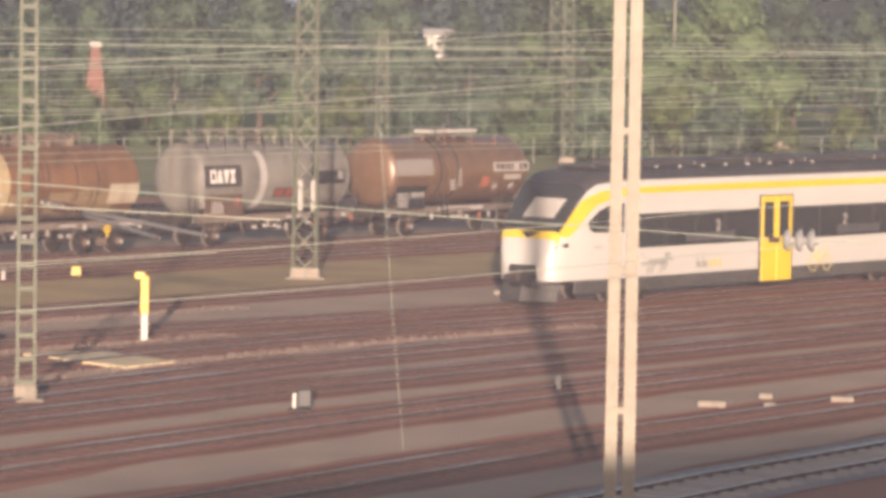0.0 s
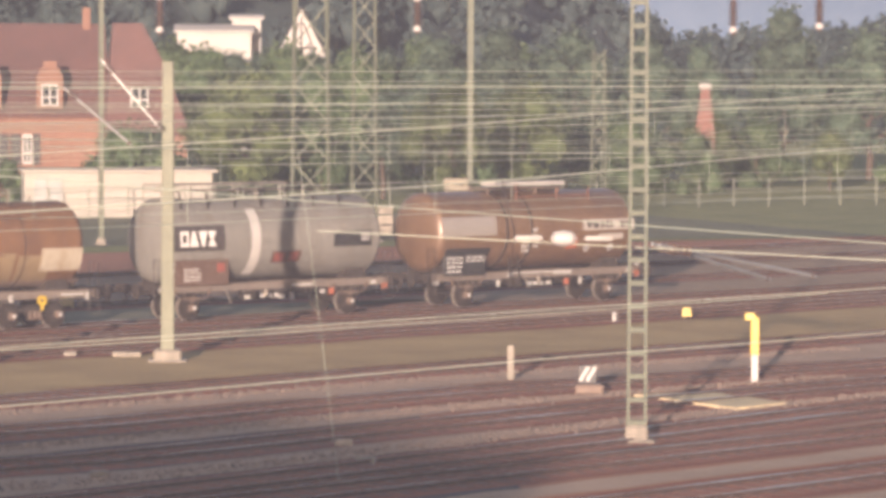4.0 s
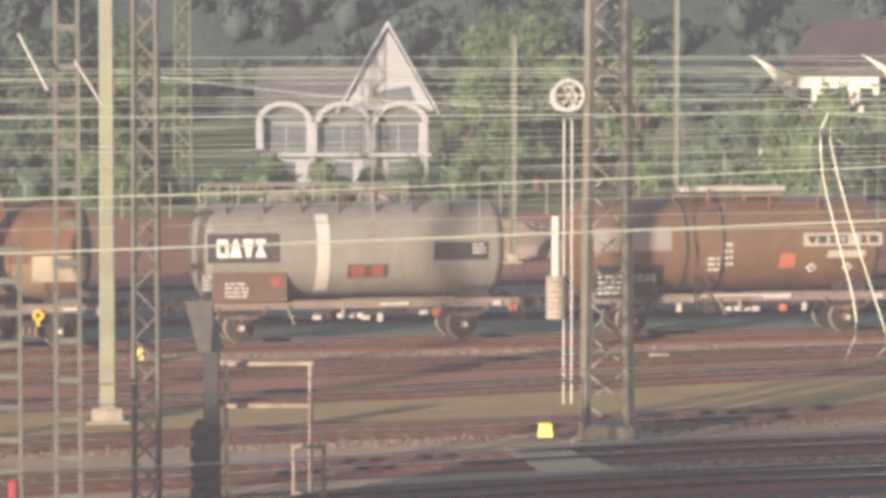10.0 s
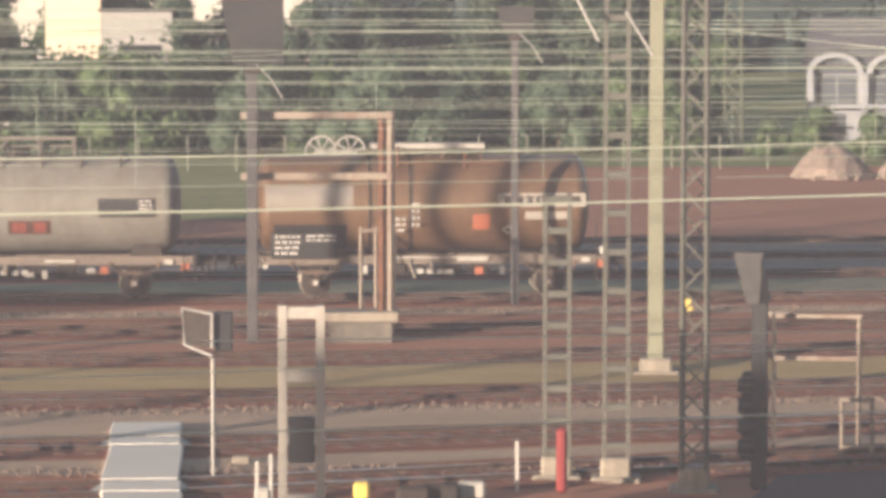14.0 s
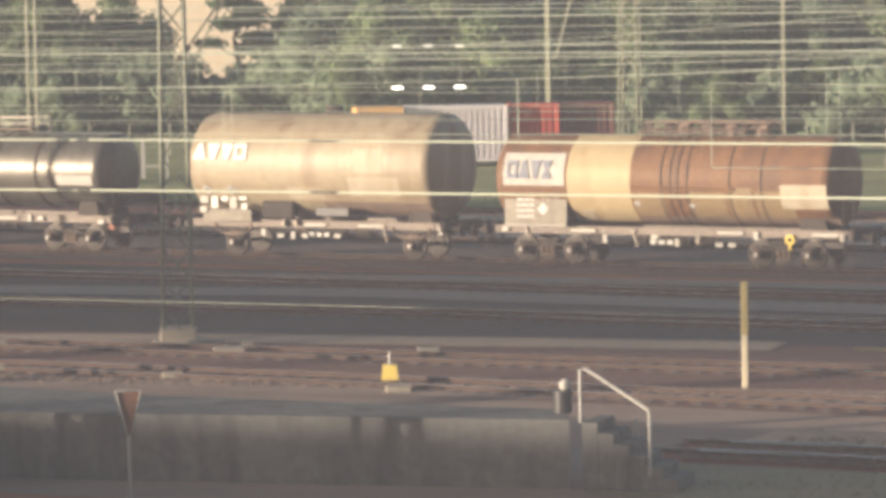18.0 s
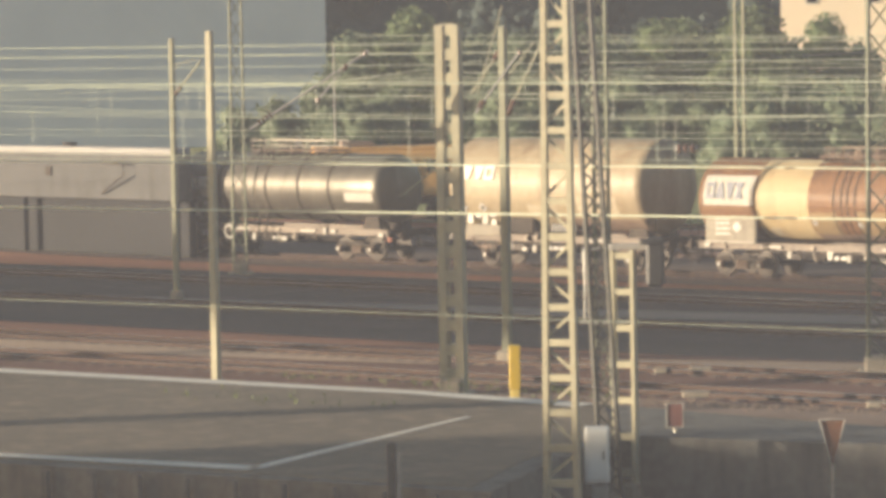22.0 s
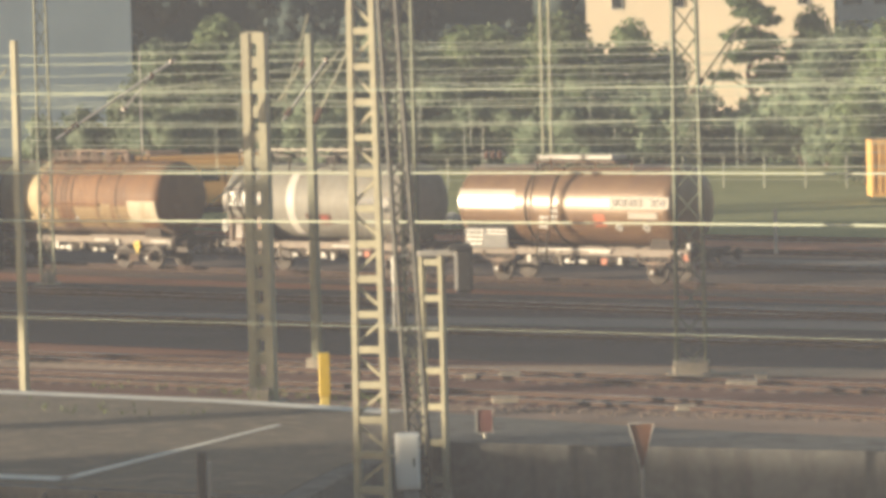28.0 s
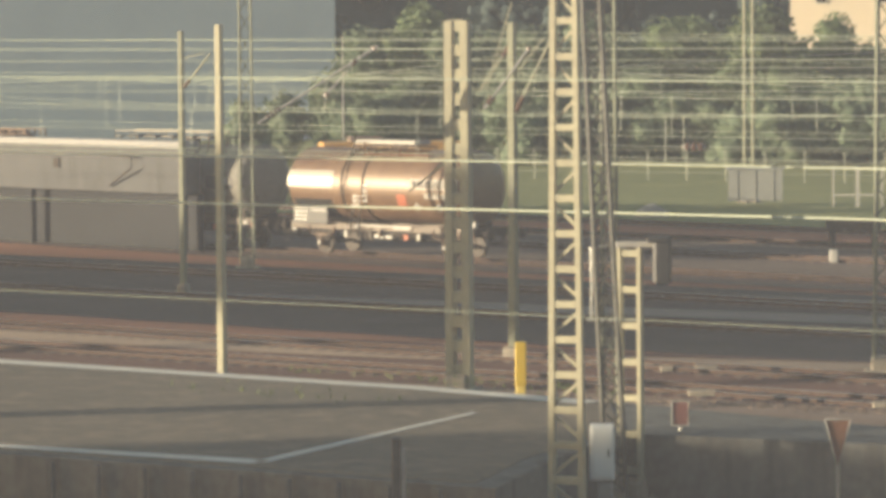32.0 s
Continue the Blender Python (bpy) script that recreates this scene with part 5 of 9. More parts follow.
M_MASTC = mat("mast_cream_bright", (0.43, 0.405, 0.29), (0.34, 0.32, 0.23), 0.75, 0, 0.7, 9.0, 0.2, 0.005, stain=(0.28, 0.26, 0.195))
M_CABWHITE = mat("cabinet_white", (0.90, 0.91, 0.91), (0.86, 0.87, 0.87), 0.5, 0, 0.8, 9.0, 0.05, 0.003)
M_MASTDK = mat("mast_dark_grey", (0.115, 0.115, 0.095), (0.08, 0.08, 0.068), 0.65, 0.1, 0.9, 12.0, 0.2, 0.004)
M_MASTP = mat("mast_pale_green", (0.23, 0.238, 0.168), (0.172, 0.178, 0.128), 0.7, 0, 0.9, 12.0, 0.2, 0.004)
# masts, from the right of the yard to the left
ladder_mast(46.5, 46.8, 12.5, 0.33, 0.28, M_MASTY, 44, "tall cream mast of two sunlit channels", 2.2, depth=0.3, chan=0.22)
ladder_mast(52.0, 72.7, 13.0, 0.42, 0.34, M_MASTG, 33, "slender grey-green mast of two channels with batten plates", 0.55)
lattice_mast(85.6, 102.5, 13.0, 0.85, 0.65, turn=38)
lattice_mast(141.0, 162.0, 9.0, 0.8, 0.5, turn=38)
lattice_mast(174.4, 181.2, 12.5, 0.8, 0.6, turn=42)
lattice_mast(216.0, 200.0, 13.0, 1.2, 0.9, turn=44, arms=((7.2, -4.5, 0, -1.2),))
lattice_mast(196.0, 205.0, 13.0, 1.2, 0.9, turn=44)
post_mast(205.7, 201.9, 13.0, 0.28, 0.22, M_MASTG, 44, "thin grey-green steel pole")
post_mast(53.5, 99.4, 9.07, 0.42, 0.34, M_MASTP, 29, "plain grey-green concrete catenary post on a stepped foot")
post_mast(47.2, 99.9, 12.0, 0.2, 0.16, M_MASTG, 26, "thin grey-green steel pole", beam=True)
lattice_mast(114.8, 164.2, 9.8, 0.85, 0.6, turn=34)
lattice_mast(98.0, 161.0, 14.0, 1.3, 1.0, turn=31)
lattice_mast(96.0, 163.0, 14.0, 1.9, 1.6, turn=31)
post_mast(107.4, 165.6, 14.0, 0.3, 0.24, M_MASTG, 33, "thin grey-green steel pole", beam=True)
post_mast(84.0, 163.0, 14.0, 0.22, 0.18, M_MASTG, 28, "thin grey-green steel pole", beam=True)
lattice_mast(20.6, 82.3, 13.0, 1.0, 0.75, M_MASTD, 14, "broad brown-grey steel lattice tension mast", leg=0.19, pitch=0.8)
post_mast(9.8, 88.8, 12.5, 0.40, 0.33, M_MASTP, 6, "plain grey-green catenary post on a stepped foot")
ladder_mast(6.9, 69.3, 12.5, 0.46, 0.40, M_MASTDK, 6, "dark grey mast of two channels with batten plates", 0.7)
lattice_mast(8.2, 67.8, 12.5, 0.46, 0.40, M_MASTDK, 6, "dark grey steel lattice mast")
ladder_mast(5.8, 69.6, 5.4, 0.46, None, M_MASTDK, 6, "low dark mast of two channels with batten plates", 0.6)
lattice_mast(27.3, 208.0, 12.5, 1.0, 0.8, turn=8)
post_mast(33.5, 150.0, 9.4, 0.24, 0.2, M_MASTG, 12, "thin grey-green steel pole", beam=True)
post_mast(44.0, 163.0, 13.0, 0.22, 0.2, M_MASTG, 15, "thin grey-green steel pole", beam=True)
ladder_mast(-7.7, 69.8, 12.5, 0.46, 0.34, M_MASTY, -6, "pale narrow mast of two channels with batten plates", 0.46)
ladder_mast(-14.1, 85.2, 12.5, 0.46, 0.34, M_MASTY, -9, "pale narrow mast of two channels with batten plates", 0.5)
post_mast(-19.5, 84.6, 12.5, 0.34, 0.3, M_MASTG, -13, "plain grey-green catenary post on a stepped foot")
post_mast(-24.0, 76.3, 12.5, 0.36, 0.28, M_MASTG, -17, "plain grey-green catenary post on a high concrete foot", arms=((6.4, -0.5, 0, 2.6), (6.4, 0.6, 0, 2.4)))
lattice_mast(-19.0, 63.4, 12.5, 0.62, 0.5, M_MASTG, -17, "pale green steel lattice catenary mast")
lattice_mast(-69.8, 171.3, 13.0, 1.0, 0.75, M_MASTP, -8)
cp = post_mast(-84.3, 194.5, 10.4, 0.32, 0.28, M_MASTP, -8, "pale concrete post with a cross plate on top")
part("top_plate", Shape().box((0, 0, 10.45), (1.05, 0.3, 0.16), 0.02), M_MASTP, cp)
part("strut", Shape().bar((0.5, 0, 5.2), (1.5, 0, 9.0), 0.1).bar((0, 0, 5.2), (0.5, 0, 5.2), 0.1), M_MASTP, cp)
post_mast(-61.0, 169.4, 12.5, 0.18, 0.15, M_MASTP, -8, "thin grey-green steel pole", beam=False)
lattice_mast(-47.7, 85.2, 13.0, 0.78, 0.55, M_MASTG, -29, "grey-green steel lattice catenary mast on a pale foot", arms=((7.2, 1.6, 0, 2.2),))
ladder_mast(-54.5, 75.3, 9.3, 0.44, 0.40, M_MASTC, -20, "thick grey-green mast of two channels with plates", 0.62, arms=((6.0, -1.3, 0, -1.0),), depth=0.4, chan=0.2, plate=0.3)
post_mast(-58.3, 83.1, 9.2, 0.25, 0.2, M_MASTP, -8, "slim grey-green catenary post on a pale foot", arms=((6.6, 1.2, 0, 2.2), (8.7, -1.0, 0, -1.3)))
ladder_mast(-36.65, 53.85, 12.5, 0.58, 0.35, M_MASTC, -16, "tall cream mast of two channels with batten plates", 0.62, chan=0.1, depth=0.16, diag=True)
M_STRUT = mat("strut_dark_grey", (0.085, 0.085, 0.075), (0.06, 0.06, 0.054), 0.7, 0.1, 0.9, 12.0, 0.2, 0.004)
strut = lattice_mast(-38.27, 57.9, 13.0, 0.38, 0.30, M_STRUT, -34, "slim leaning steel lattice strut beside a mast")
strut.matrix_basis = pose(-38.27, 57.9, 0, 0, -2.6, 34)
ladder_mast(-39.0, 59.5, 4.9, 0.40, None, M_MASTC, -15, "low cream mast of two channels with batten plates", 0.62)
lattice_mast(-48.7, 73.4, 12.5, 0.36, 0.3, M_MASTG, -33, "thin grey-green steel lattice mast", pitch=1.6)
post_mast(-60.2, 72.8, 9.2, 0.2, 0.165, M_MASTC, -8, "slim cream concrete post on a pale foot")
lattice_mast(-89.4, 109.7, 13.0, 0.5, 0.42, M_MASTG, -39, "thin zigzag-laced steel lattice mast", pitch=1.6)
post_mast(-82.4, 97.6, 9.0, 0.19, 0.165, M_MASTP, -8, "slim grey-green catenary post", arms=((7.0, 1.2, 0, 1.3),))
for dx in (0.0, 0.36):
    post_mast(-99.2 + dx, 162.1 + dx * 0.6, 13.0, 0.16, 0.14, M_MASTP, -8, "thin pale steel pole of a pair")
post_mast(-122.0, 158.0, 8.6, 0.1, 0.06, M_WHITE, -38, "thin white flag pole")


def wire(points, r, label="taut overhead wire of green-grey copper", material=None, name="overhead_wire", sag=0.0):
    pts = [Vector(q) for q in points]
    s = Shape().pipe(pts, r, 5)
    return solid(name, s, material or M_WIRE, label, "wire", group="overhead wires", smooth=True)


def wire_xyz(keys, step=6.0):
    """Smooth line through (x, y, z) keys."""
    return [Vector(q) for q in curve_through(keys, step)]


LOW = [(-160, 61, 5.5), (-90, 60, 5.5), (-55, 59.5, 5.5), (-36, 60.5, 5.5), (-6.5, 61, 5.5), (18, 69, 5.55), (48, 78, 6.0), (70, 89, 6.45), (120, 118, 7.2)]
HIGH = [(-160, 61, 6.5), (-90, 60, 6.5), (-55, 59.5, 6.5), (-36, 60.5, 6.45), (-6.5, 61, 6.42), (18, 69, 6.56), (48, 78, 7.45), (70, 89, 8.15), (120, 118, 9.4)]
wire(wire_xyz(LOW), 0.020, "thick pale contact wire above its track")
wire(wire_xyz(HIGH), 0.015, "thick pale carrying wire above its track")
wire(wire_xyz([(-70, 38, 5.5), (-28, 38.6, 5.5), (-6, 38.7, 5.5)]), 0.004, "thin grey contact wire high over the tracks", M_WIRE2)
wire(wire_xyz([(-6, 38.7, 5.5), (-4, 38.8, 5.5), (11, 40.5, 5.5), (31, 45.5, 5.5), (43.7, 48.5, 5.5), (70, 57, 5.6)]), 0.0075, "thin pale contact wire high over the tracks", M_WIRE)
wire(wire_xyz([(-5, 30.2, 5.5), (1.5, 31.2, 5.5), (9.1, 33.2, 5.5), (26, 38, 5.5), (35.6, 40, 5.5), (60, 47, 5.5)]), 0.007, "thin pale contact wire high over the tracks", M_WIRE)
wire(wire_xyz([(-3, 35.1, 5.5), (-0.6, 35.8, 5.5), (6.3, 38.1, 5.5), (10.3, 39.7, 5.5), (16.8, 41.8, 5.5), (23.8, 43.0, 5.5), (37, 46.5, 5.5)]), 0.006, "thin pale contact wire that joins another", M_WIRE)
for key, dz in (("far_1", 0.0), ("a", 0.1), ("b", 0.0), ("c", 0.15), ("d", 0.0), ("e", 0.1), ("g", 0.0), ("h", 0.1), ("far_3", 0.2)):
    line = [q for q in LINES[key] if -125 < q[0] < 150]
    lo = [(x, y, 5.6 + dz) for x, y in line]
    # carrying wire hangs in bays of about 60 m
    hi = [(x, y, 6.75 + dz + 0.55 * (((x + 25) / 60 % 1) * 2 - 1) ** 2) for x, y in line]
    wire(lo, 0.0075, "thin grey-green contact wire", M_WIRE2)
    wire(hi, 0.0075, "thin grey-green carrying wire", M_WIRE2)
    s = Shape()
    for x, y, a in along(line, 8.0):
        s.rod((x, y, 5.6 + dz), (x, y, 6.75 + dz + 0.55 * (((x + 25) / 60 % 1) * 2 - 1) ** 2), 0.006, 4, caps=False)
    solid("droppers", s, M_WIRE2, "thin droppers between the overhead wires", "wire", kind="stuff")
# span wires from mast to mast across the tracks
for a, b in (((85.6, 102.5, 8.7), (52.0, 72.7, 7.1)), ((98.0, 161.0, 9.4), (53.5, 99.4, 7.2)), ((114.8, 164.2, 9.0), (85.6, 102.5, 7.6)), ((20.6, 82.3, 8.6), (53.5, 99.4, 7.0)),
             ((20.6, 82.3, 7.6), (9.8, 88.8, 8.5)), ((33.5, 150.0, 8.8), (20.6, 82.3, 8.1)), ((-14.1, 85.2, 7.4), (9.8, 88.8, 8.2)), ((-24.0, 76.3, 8.4), (-14.1, 85.2, 7.2)),
             ((-47.7, 85.2, 7.6), (-24.0, 76.3, 8.6)), ((-54.5, 75.3, 8.6), (-47.7, 85.2, 7.4)), ((-58.3, 83.1, 8.4), (-82.4, 97.6, 7.2)), ((-48.7, 73.4, 8.2), (-69.8, 171.3, 9.3))):
    a, b = Vector(a), Vector(b)
    wire([a.lerp(b, k / 8) - Vector((0, 0, 0.2 * math.sin(math.pi * k / 8))) for k in range(9)], 0.007, "thin span wire between two masts", M_WIRE2)
# crossing and feeder wires above the yard
for a, b, r in (((-150, 100, 8.6), (160, 112, 8.4), 0.016), ((-150, 90, 8.1), (160, 108, 8.7), 0.016), ((-140, 84, 7.7), (150, 104, 8.2), 0.014), ((-140, 128, 8.2), (170, 136, 8.6), 0.018),
                ((-150, 105, 7.6), (160, 122, 7.5), 0.014), ((-140, 98, 9.0), (150, 120, 8.2), 0.014), ((-120, 76, 7.3), (120, 96, 8.4), 0.013), ((-130, 140, 8.6), (160, 150, 8.9), 0.02),
                ((-90, 118, 9.0), (60, 84, 8.0), 0.012), ((-60, 82, 8.0), (70, 126, 8.6), 0.012), ((-110, 120, 7.0), (-10, 92, 8.0), 0.012), ((20, 82, 8.4), (110, 130, 8.2), 0.013), ((30, 130, 8.6), (120, 100, 8.4), 0.013)):
    a, b = Vector(a), Vector(b)
    wire([a.lerp(b, k / 10) - Vector((0, 0, 0.25 * math.sin(math.pi * k / 10))) for k in range(11)], r * 0.68, "long feeder wire across the yard", M_WIRE2)


# ---- regional train standing on its track ----
M_RBWHITE = mat("train_white", (0.54, 0.54, 0.52), (0.49, 0.49, 0.47), 0.35, 0, 0.4, 5.0, 0.05, 0.002, coat=0.3)
M_RBYELLOW = mat("train_yellow", (0.72, 0.54, 0.03), (0.66, 0.48, 0.03), 0.3, 0, 0.4, 5.0, 0.05, 0.002, coat=0.3)
M_RBBLACK = mat("train_roof_dark", (0.035, 0.035, 0.038), (0.055, 0.053, 0.05), 0.5, 0, 0.6, 6.0, 0.15, 0.004)
M_SEATS = mat("seats_dim", (0.075, 0.075, 0.08), (0.05, 0.05, 0.055), 0.6, 0, 2, 9, 0)
M_RBGREY = mat("train_skirt_grey", (0.08, 0.078, 0.075), (0.05, 0.048, 0.046), 0.6, 0, 0.6, 6.0, 0.15, 0.004)

RB_LEN = 34.0
# x from the nose, height of the roof there, half width, height of the lower edge, roof edge radius
NOSE = [(-1.12, 1.2, 0.62, 0.82, 0.12), (-1.04, 1.55, 0.86, 0.82, 0.15), (-0.92, 1.95, 1.05, 0.82, 0.2), (-0.80, 2.2, 1.14, 0.82, 0.22), (-0.68, 2.43, 1.2, 0.82, 0.25), (-0.3, 3.0, 1.27, 0.82, 0.3), (0.05, 3.5, 1.32, 0.82, 0.34), (0.5, 4.0, 1.37, 0.82, 0.42), (1.0, 4.3, 1.41, 0.82, 0.5), (2.6, 4.46, 1.43, 0.82, 0.58)]


def ring(h, w, b, rad, n=5):
    """Half-rounded section: flat sides, rounded roof edge. Points from lower camera side over the roof."""
    pts = [(-w * 0.97, b), (-w, b + (h - rad - b) * 0.5), (-w, h - rad)]
    pts += [(-w + rad * (1 - math.cos(t)), h - rad + rad * math.sin(t)) for t in (math.pi / 2 * k / n for k in range(1, n + 1))]
    pts += [(-y, z) for y, z in pts[::-1]]
    return pts


def railcar():
    t = thing("regional_train", "white and yellow regional train with dark roof, standing", "train")
    rings = [(x, ring(h, w, b, r)) for x, h, w, b, r in NOSE] + [(x, ring(4.46, 1.43, 0.82, 0.58)) for x in (9.0, 15.0, 22.0, RB_LEN)]
    n = len(rings[0][1])
    v = [(x, y, z) for x, pts in rings for y, z in pts]
    body = Shape().add(v, [(i * n + k, (i + 1) * n + k, (i + 1) * n + k + 1, i * n + k + 1) for i in range(len(rings) - 1) for k in range(n - 1)] + [tuple(range(n))[::-1]])
    part("body", body, M_RBWHITE, t, "white painted body", True)

    def cover(name, x0, x1, k0, k1, material, label, out):
        """A skin a little proud of the body between section points k0 and k1."""
        s, vs = Shape(), []
        sel = [(x, p) for x, p in rings if x0 <= x <= x1]
        for x, p in sel:
            for k in range(k0, k1 + 1):
                y, z = p[k]
                vs.append((x - (out if x < 2 else 0), y + math.copysign(out, y), z + (out if z > 2.2 else 0)))
        m = k1 - k0 + 1
        s.add(vs, [(i * m + k, (i + 1) * m + k, (i + 1) * m + k + 1, i * m + k + 1) for i in range(len(sel) - 1) for k in range(m - 1)])
        return part(name, s, material, t, label, True)

    cover("roof", 0.5, RB_LEN, 3, n - 4, M_RBBLACK, "dark roof", 0.02)
    cover("windscreen", -0.68, 0.5, 3, n - 4, M_GLASS, "dark windscreen", 0.015)
    w = -1.45
    wid = lambda x: float(np.interp(x, [q[0] for q in NOSE], [q[2] for q in NOSE]))
    # yellow sweep from the nose along the roof edge
    s = Shape()
    top = [(-0.72, 2.42), (-0.4, 2.80), (-0.1, 3.15), (0.3, 3.48), (1.2, 3.73), (1.95, 3.82), (3.3, 3.84), (10.0, 3.87), (RB_LEN, 3.87)]
    low = [(-0.84, 2.10), (-0.25, 2.30), (0.1, 2.55), (0.45, 2.90), (1.0, 3.28), (1.9, 3.50), (3.3, 3.63), (10.0, 3.63), (RB_LEN, 3.63)]
    v = []
    for (x0, z0), (x1, z1) in zip(top, low):
        v += [(x0, -wid(x0) - 0.02, z0), (x1, -wid(x1) - 0.02, z1)]
    s.add(v, [(2 * i, 2 * i + 1, 2 * i + 3, 2 * i + 2) for i in range(len(top) - 1)])
    part("yellow_sweep", s, M_RBYELLOW, t, "bright yellow sweeping stripe", True)
    cover("yellow_front", -0.81, -0.68, 2, n - 3, M_RBYELLOW, "bright yellow band below the windscreen", 0.02)
    part("front_wiper", Shape().bar((-0.78, -0.1, 2.5), (-0.5, -0.75, 2.72), 0.04), M_BLACK, t)
    # blind lies proud of the glass, placed to fit the camera's view
    part("white_blind", Shape().add([(-0.42, -0.75, 2.85), (-0.42, 0.55, 2.85), (0.03, 0.35, 3.48), (0.03, -0.95, 3.48)], [(0, 1, 2, 3)]), M_PANEL, t, "pale grey blind laid on the windscreen").location = (-0.04, 0, 0.03)
    # side windows
    part("cab_window", Shape().add([(0.5, w, 2.72), (0.62, w, 2.5), (0.85, w, 2.39), (2.5, w, 2.36), (2.5, w, 3.32), (1.75, w, 3.28), (1.1, w, 3.1)], [(0, 1, 2, 3, 4, 5, 6)]), M_GLASS, t, "dark cab side window")
    for x0, x1 in ((3.14, 10.4), (12.5, 19.6), (20.0, 25.0), (26.8, 33.0)):
        band = part("window_band", Shape().box(((x0 + x1) / 2, w + 0.005, 2.37), (x1 - x0, 0.03, 1.14), 0.06), M_GLASS, t, "dark window band")
        k = x0 + 1.7
        while k < x1 - 0.5:
            part("window_bar", Shape().box((k, w - 0.014, 2.37), (0.05, 0.012, 1.06)), M_RBBLACK, band)
            k += 1.75
        # seats are a strip on the outer face, placed for the camera's view
        part("seat_row", Shape().box((x0 + (x1 - x0) * 0.6, w - 0.012, 2.05), ((x1 - x0) * 0.4, 0.008, 0.3)), M_SEATS, band, "dim grey seats laid on the glass")
    for x in (7.9, 15.83):
        words("2", 0.55, 0.004, M_WHITE, t, pose(x, w - 0.03, 2.4, 90), "white class number")
    for x in (11.46, 25.9):
        d = thing("door", "", "")
        d.parent = t
        d.name = "door"
        part("door_frame", Shape().box((x, w + 0.0, 1.86), (2.1, 0.05, 3.06), 0.02), M_RBGREY, d, "dark door surround")
        for q in (-0.475, 0.475):
            part("door_leaf", Shape().box((x + q, w - 0.03, 1.86), (0.93, 0.05, 2.98), 0.02), M_RBYELLOW, d, "bright yellow door leaf")
            part("door_window", Shape().box((x + q - 0.05, w - 0.06, 2.53), (0.58, 0.02, 1.24), 0.05), M_GLASS, d)
    # lower parts
    part("skirt", Shape().box((RB_LEN / 2 - 0.4, w + 0.10, 0.60), (RB_LEN - 0.6, 0.06, 0.46), 0.02), M_RBGREY, t, "dark grey skirt")
    part("front_recess", Shape().box((-1.0, 0.0, 0.98), (0.36, 1.3, 0.82), 0.14), M_BLACK, t, "black front recess")
    part("screen_point", Shape().add([(-0.735, -0.42, 2.42), (-0.735, 0.42, 2.42), (-0.86, 0.0, 2.2)], [(0, 2, 1)]), M_GLASS, t, "dark point of the windscreen")
    part("coupler", Shape().box((-1.35, 0, 0.95), (0.5, 0.42, 0.36), 0.06).rod((-1.75, 0, 0.95), (-1.2, 0, 0.95), 0.12, 10).box((-1.2, 0.5, 0.9), (0.3, 0.22, 0.22), 0.03).box((-1.2, -0.5, 0.9), (0.3, 0.22, 0.22), 0.03), M_UNDER, t, "exposed black coupler")
    part("snow_plough", Shape().add([(-0.75, -1.12, 0.14), (-1.25, 0, 0.14), (-0.75, 1.12, 0.14), (-0.6, -1.2, 0.72), (-1.1, 0, 0.72), (-0.6, 1.2, 0.72)], [(0, 1, 4, 3), (1, 2, 5, 4)]), M_RBGREY, t)
    part("headlight", Shape().add([(-0.93, -1.07, 1.78), (-0.30, -1.30, 1.95), (-0.35, -1.30, 2.08), (-0.84, -1.15, 1.98)], [(0, 1, 2, 3)]), M_GLASS, t, "dark side headlight")
    part("headlight", Shape().add([(-0.93, 1.07, 1.78), (-0.30, 1.30, 1.95), (-0.35, 1.30, 2.08), (-0.84, 1.15, 1.98)], [(3, 2, 1, 0)]), M_GLASS, t, "dark side headlight")
    part("cab_handle", Shape().box((1.05, w - 0.01, 1.9), (0.45, 0.03, 0.05)), M_GREY, t)
    for x in (3.4, 20.0):
        b = part("bogie", BOGIE, None, t)
        b.location = (x, 0, 0)
        for o in (-0.9, 0.9):
            part("wheelset", WHEELSET, None, b).location = (o, 0, 0)
    for k, (x, ln, h, wd) in enumerate(((2.4, 1.6, 0.12, 1.6), (5.0, 2.6, 0.26, 1.9), (8.6, 3.0, 0.2, 2.0), (12.2, 2.2, 0.28, 1.9), (15.6, 3.4, 0.22, 2.0), (20.0, 3.0, 0.26, 1.9), (24.0, 3.0, 0.22, 2.0))):
        part("roof_unit", Shape().box((x, 0, 4.46 + h / 2), (ln, wd, h), 0.06), M_RBBLACK, t, "dark roof equipment")
    for k in range(9):
        part("roof_fitting", Shape().rod((3.5 + 1.35 * k, -1.02, 4.36), (3.5 + 1.35 * k, -1.02, 4.52), 0.05, 8), M_PANEL, t)
    s = Shape().pipe([(10.2, 0.5, 4.7), (11.2, 0.5, 4.9), (9.6, 0.5, 4.96)], 0.03).pipe([(10.2, -0.5, 4.7), (11.2, -0.5, 4.9), (9.6, -0.5, 4.96)], 0.03).bar((9.6, -0.9, 4.98), (9.6, 0.9, 4.98), 0.05)
    for x in (10.2, 10.9):
        for y in (-0.5, 0.5):
            s.rod((x, y, 4.4), (x, y, 4.7), 0.07, 8)
    part("pantograph", s, M_RBBLACK, t)
    # heraldic beast and company mark as plain shapes, a bicycle sign
    s = Shape().box((4.45, w - 0.004, 1.30), (1.0, 0.006, 0.22)).box((5.0, w - 0.004, 1.45), (0.3, 0.006, 0.28)).box((5.2, w - 0.004, 1.38), (0.2, 0.006, 0.12))
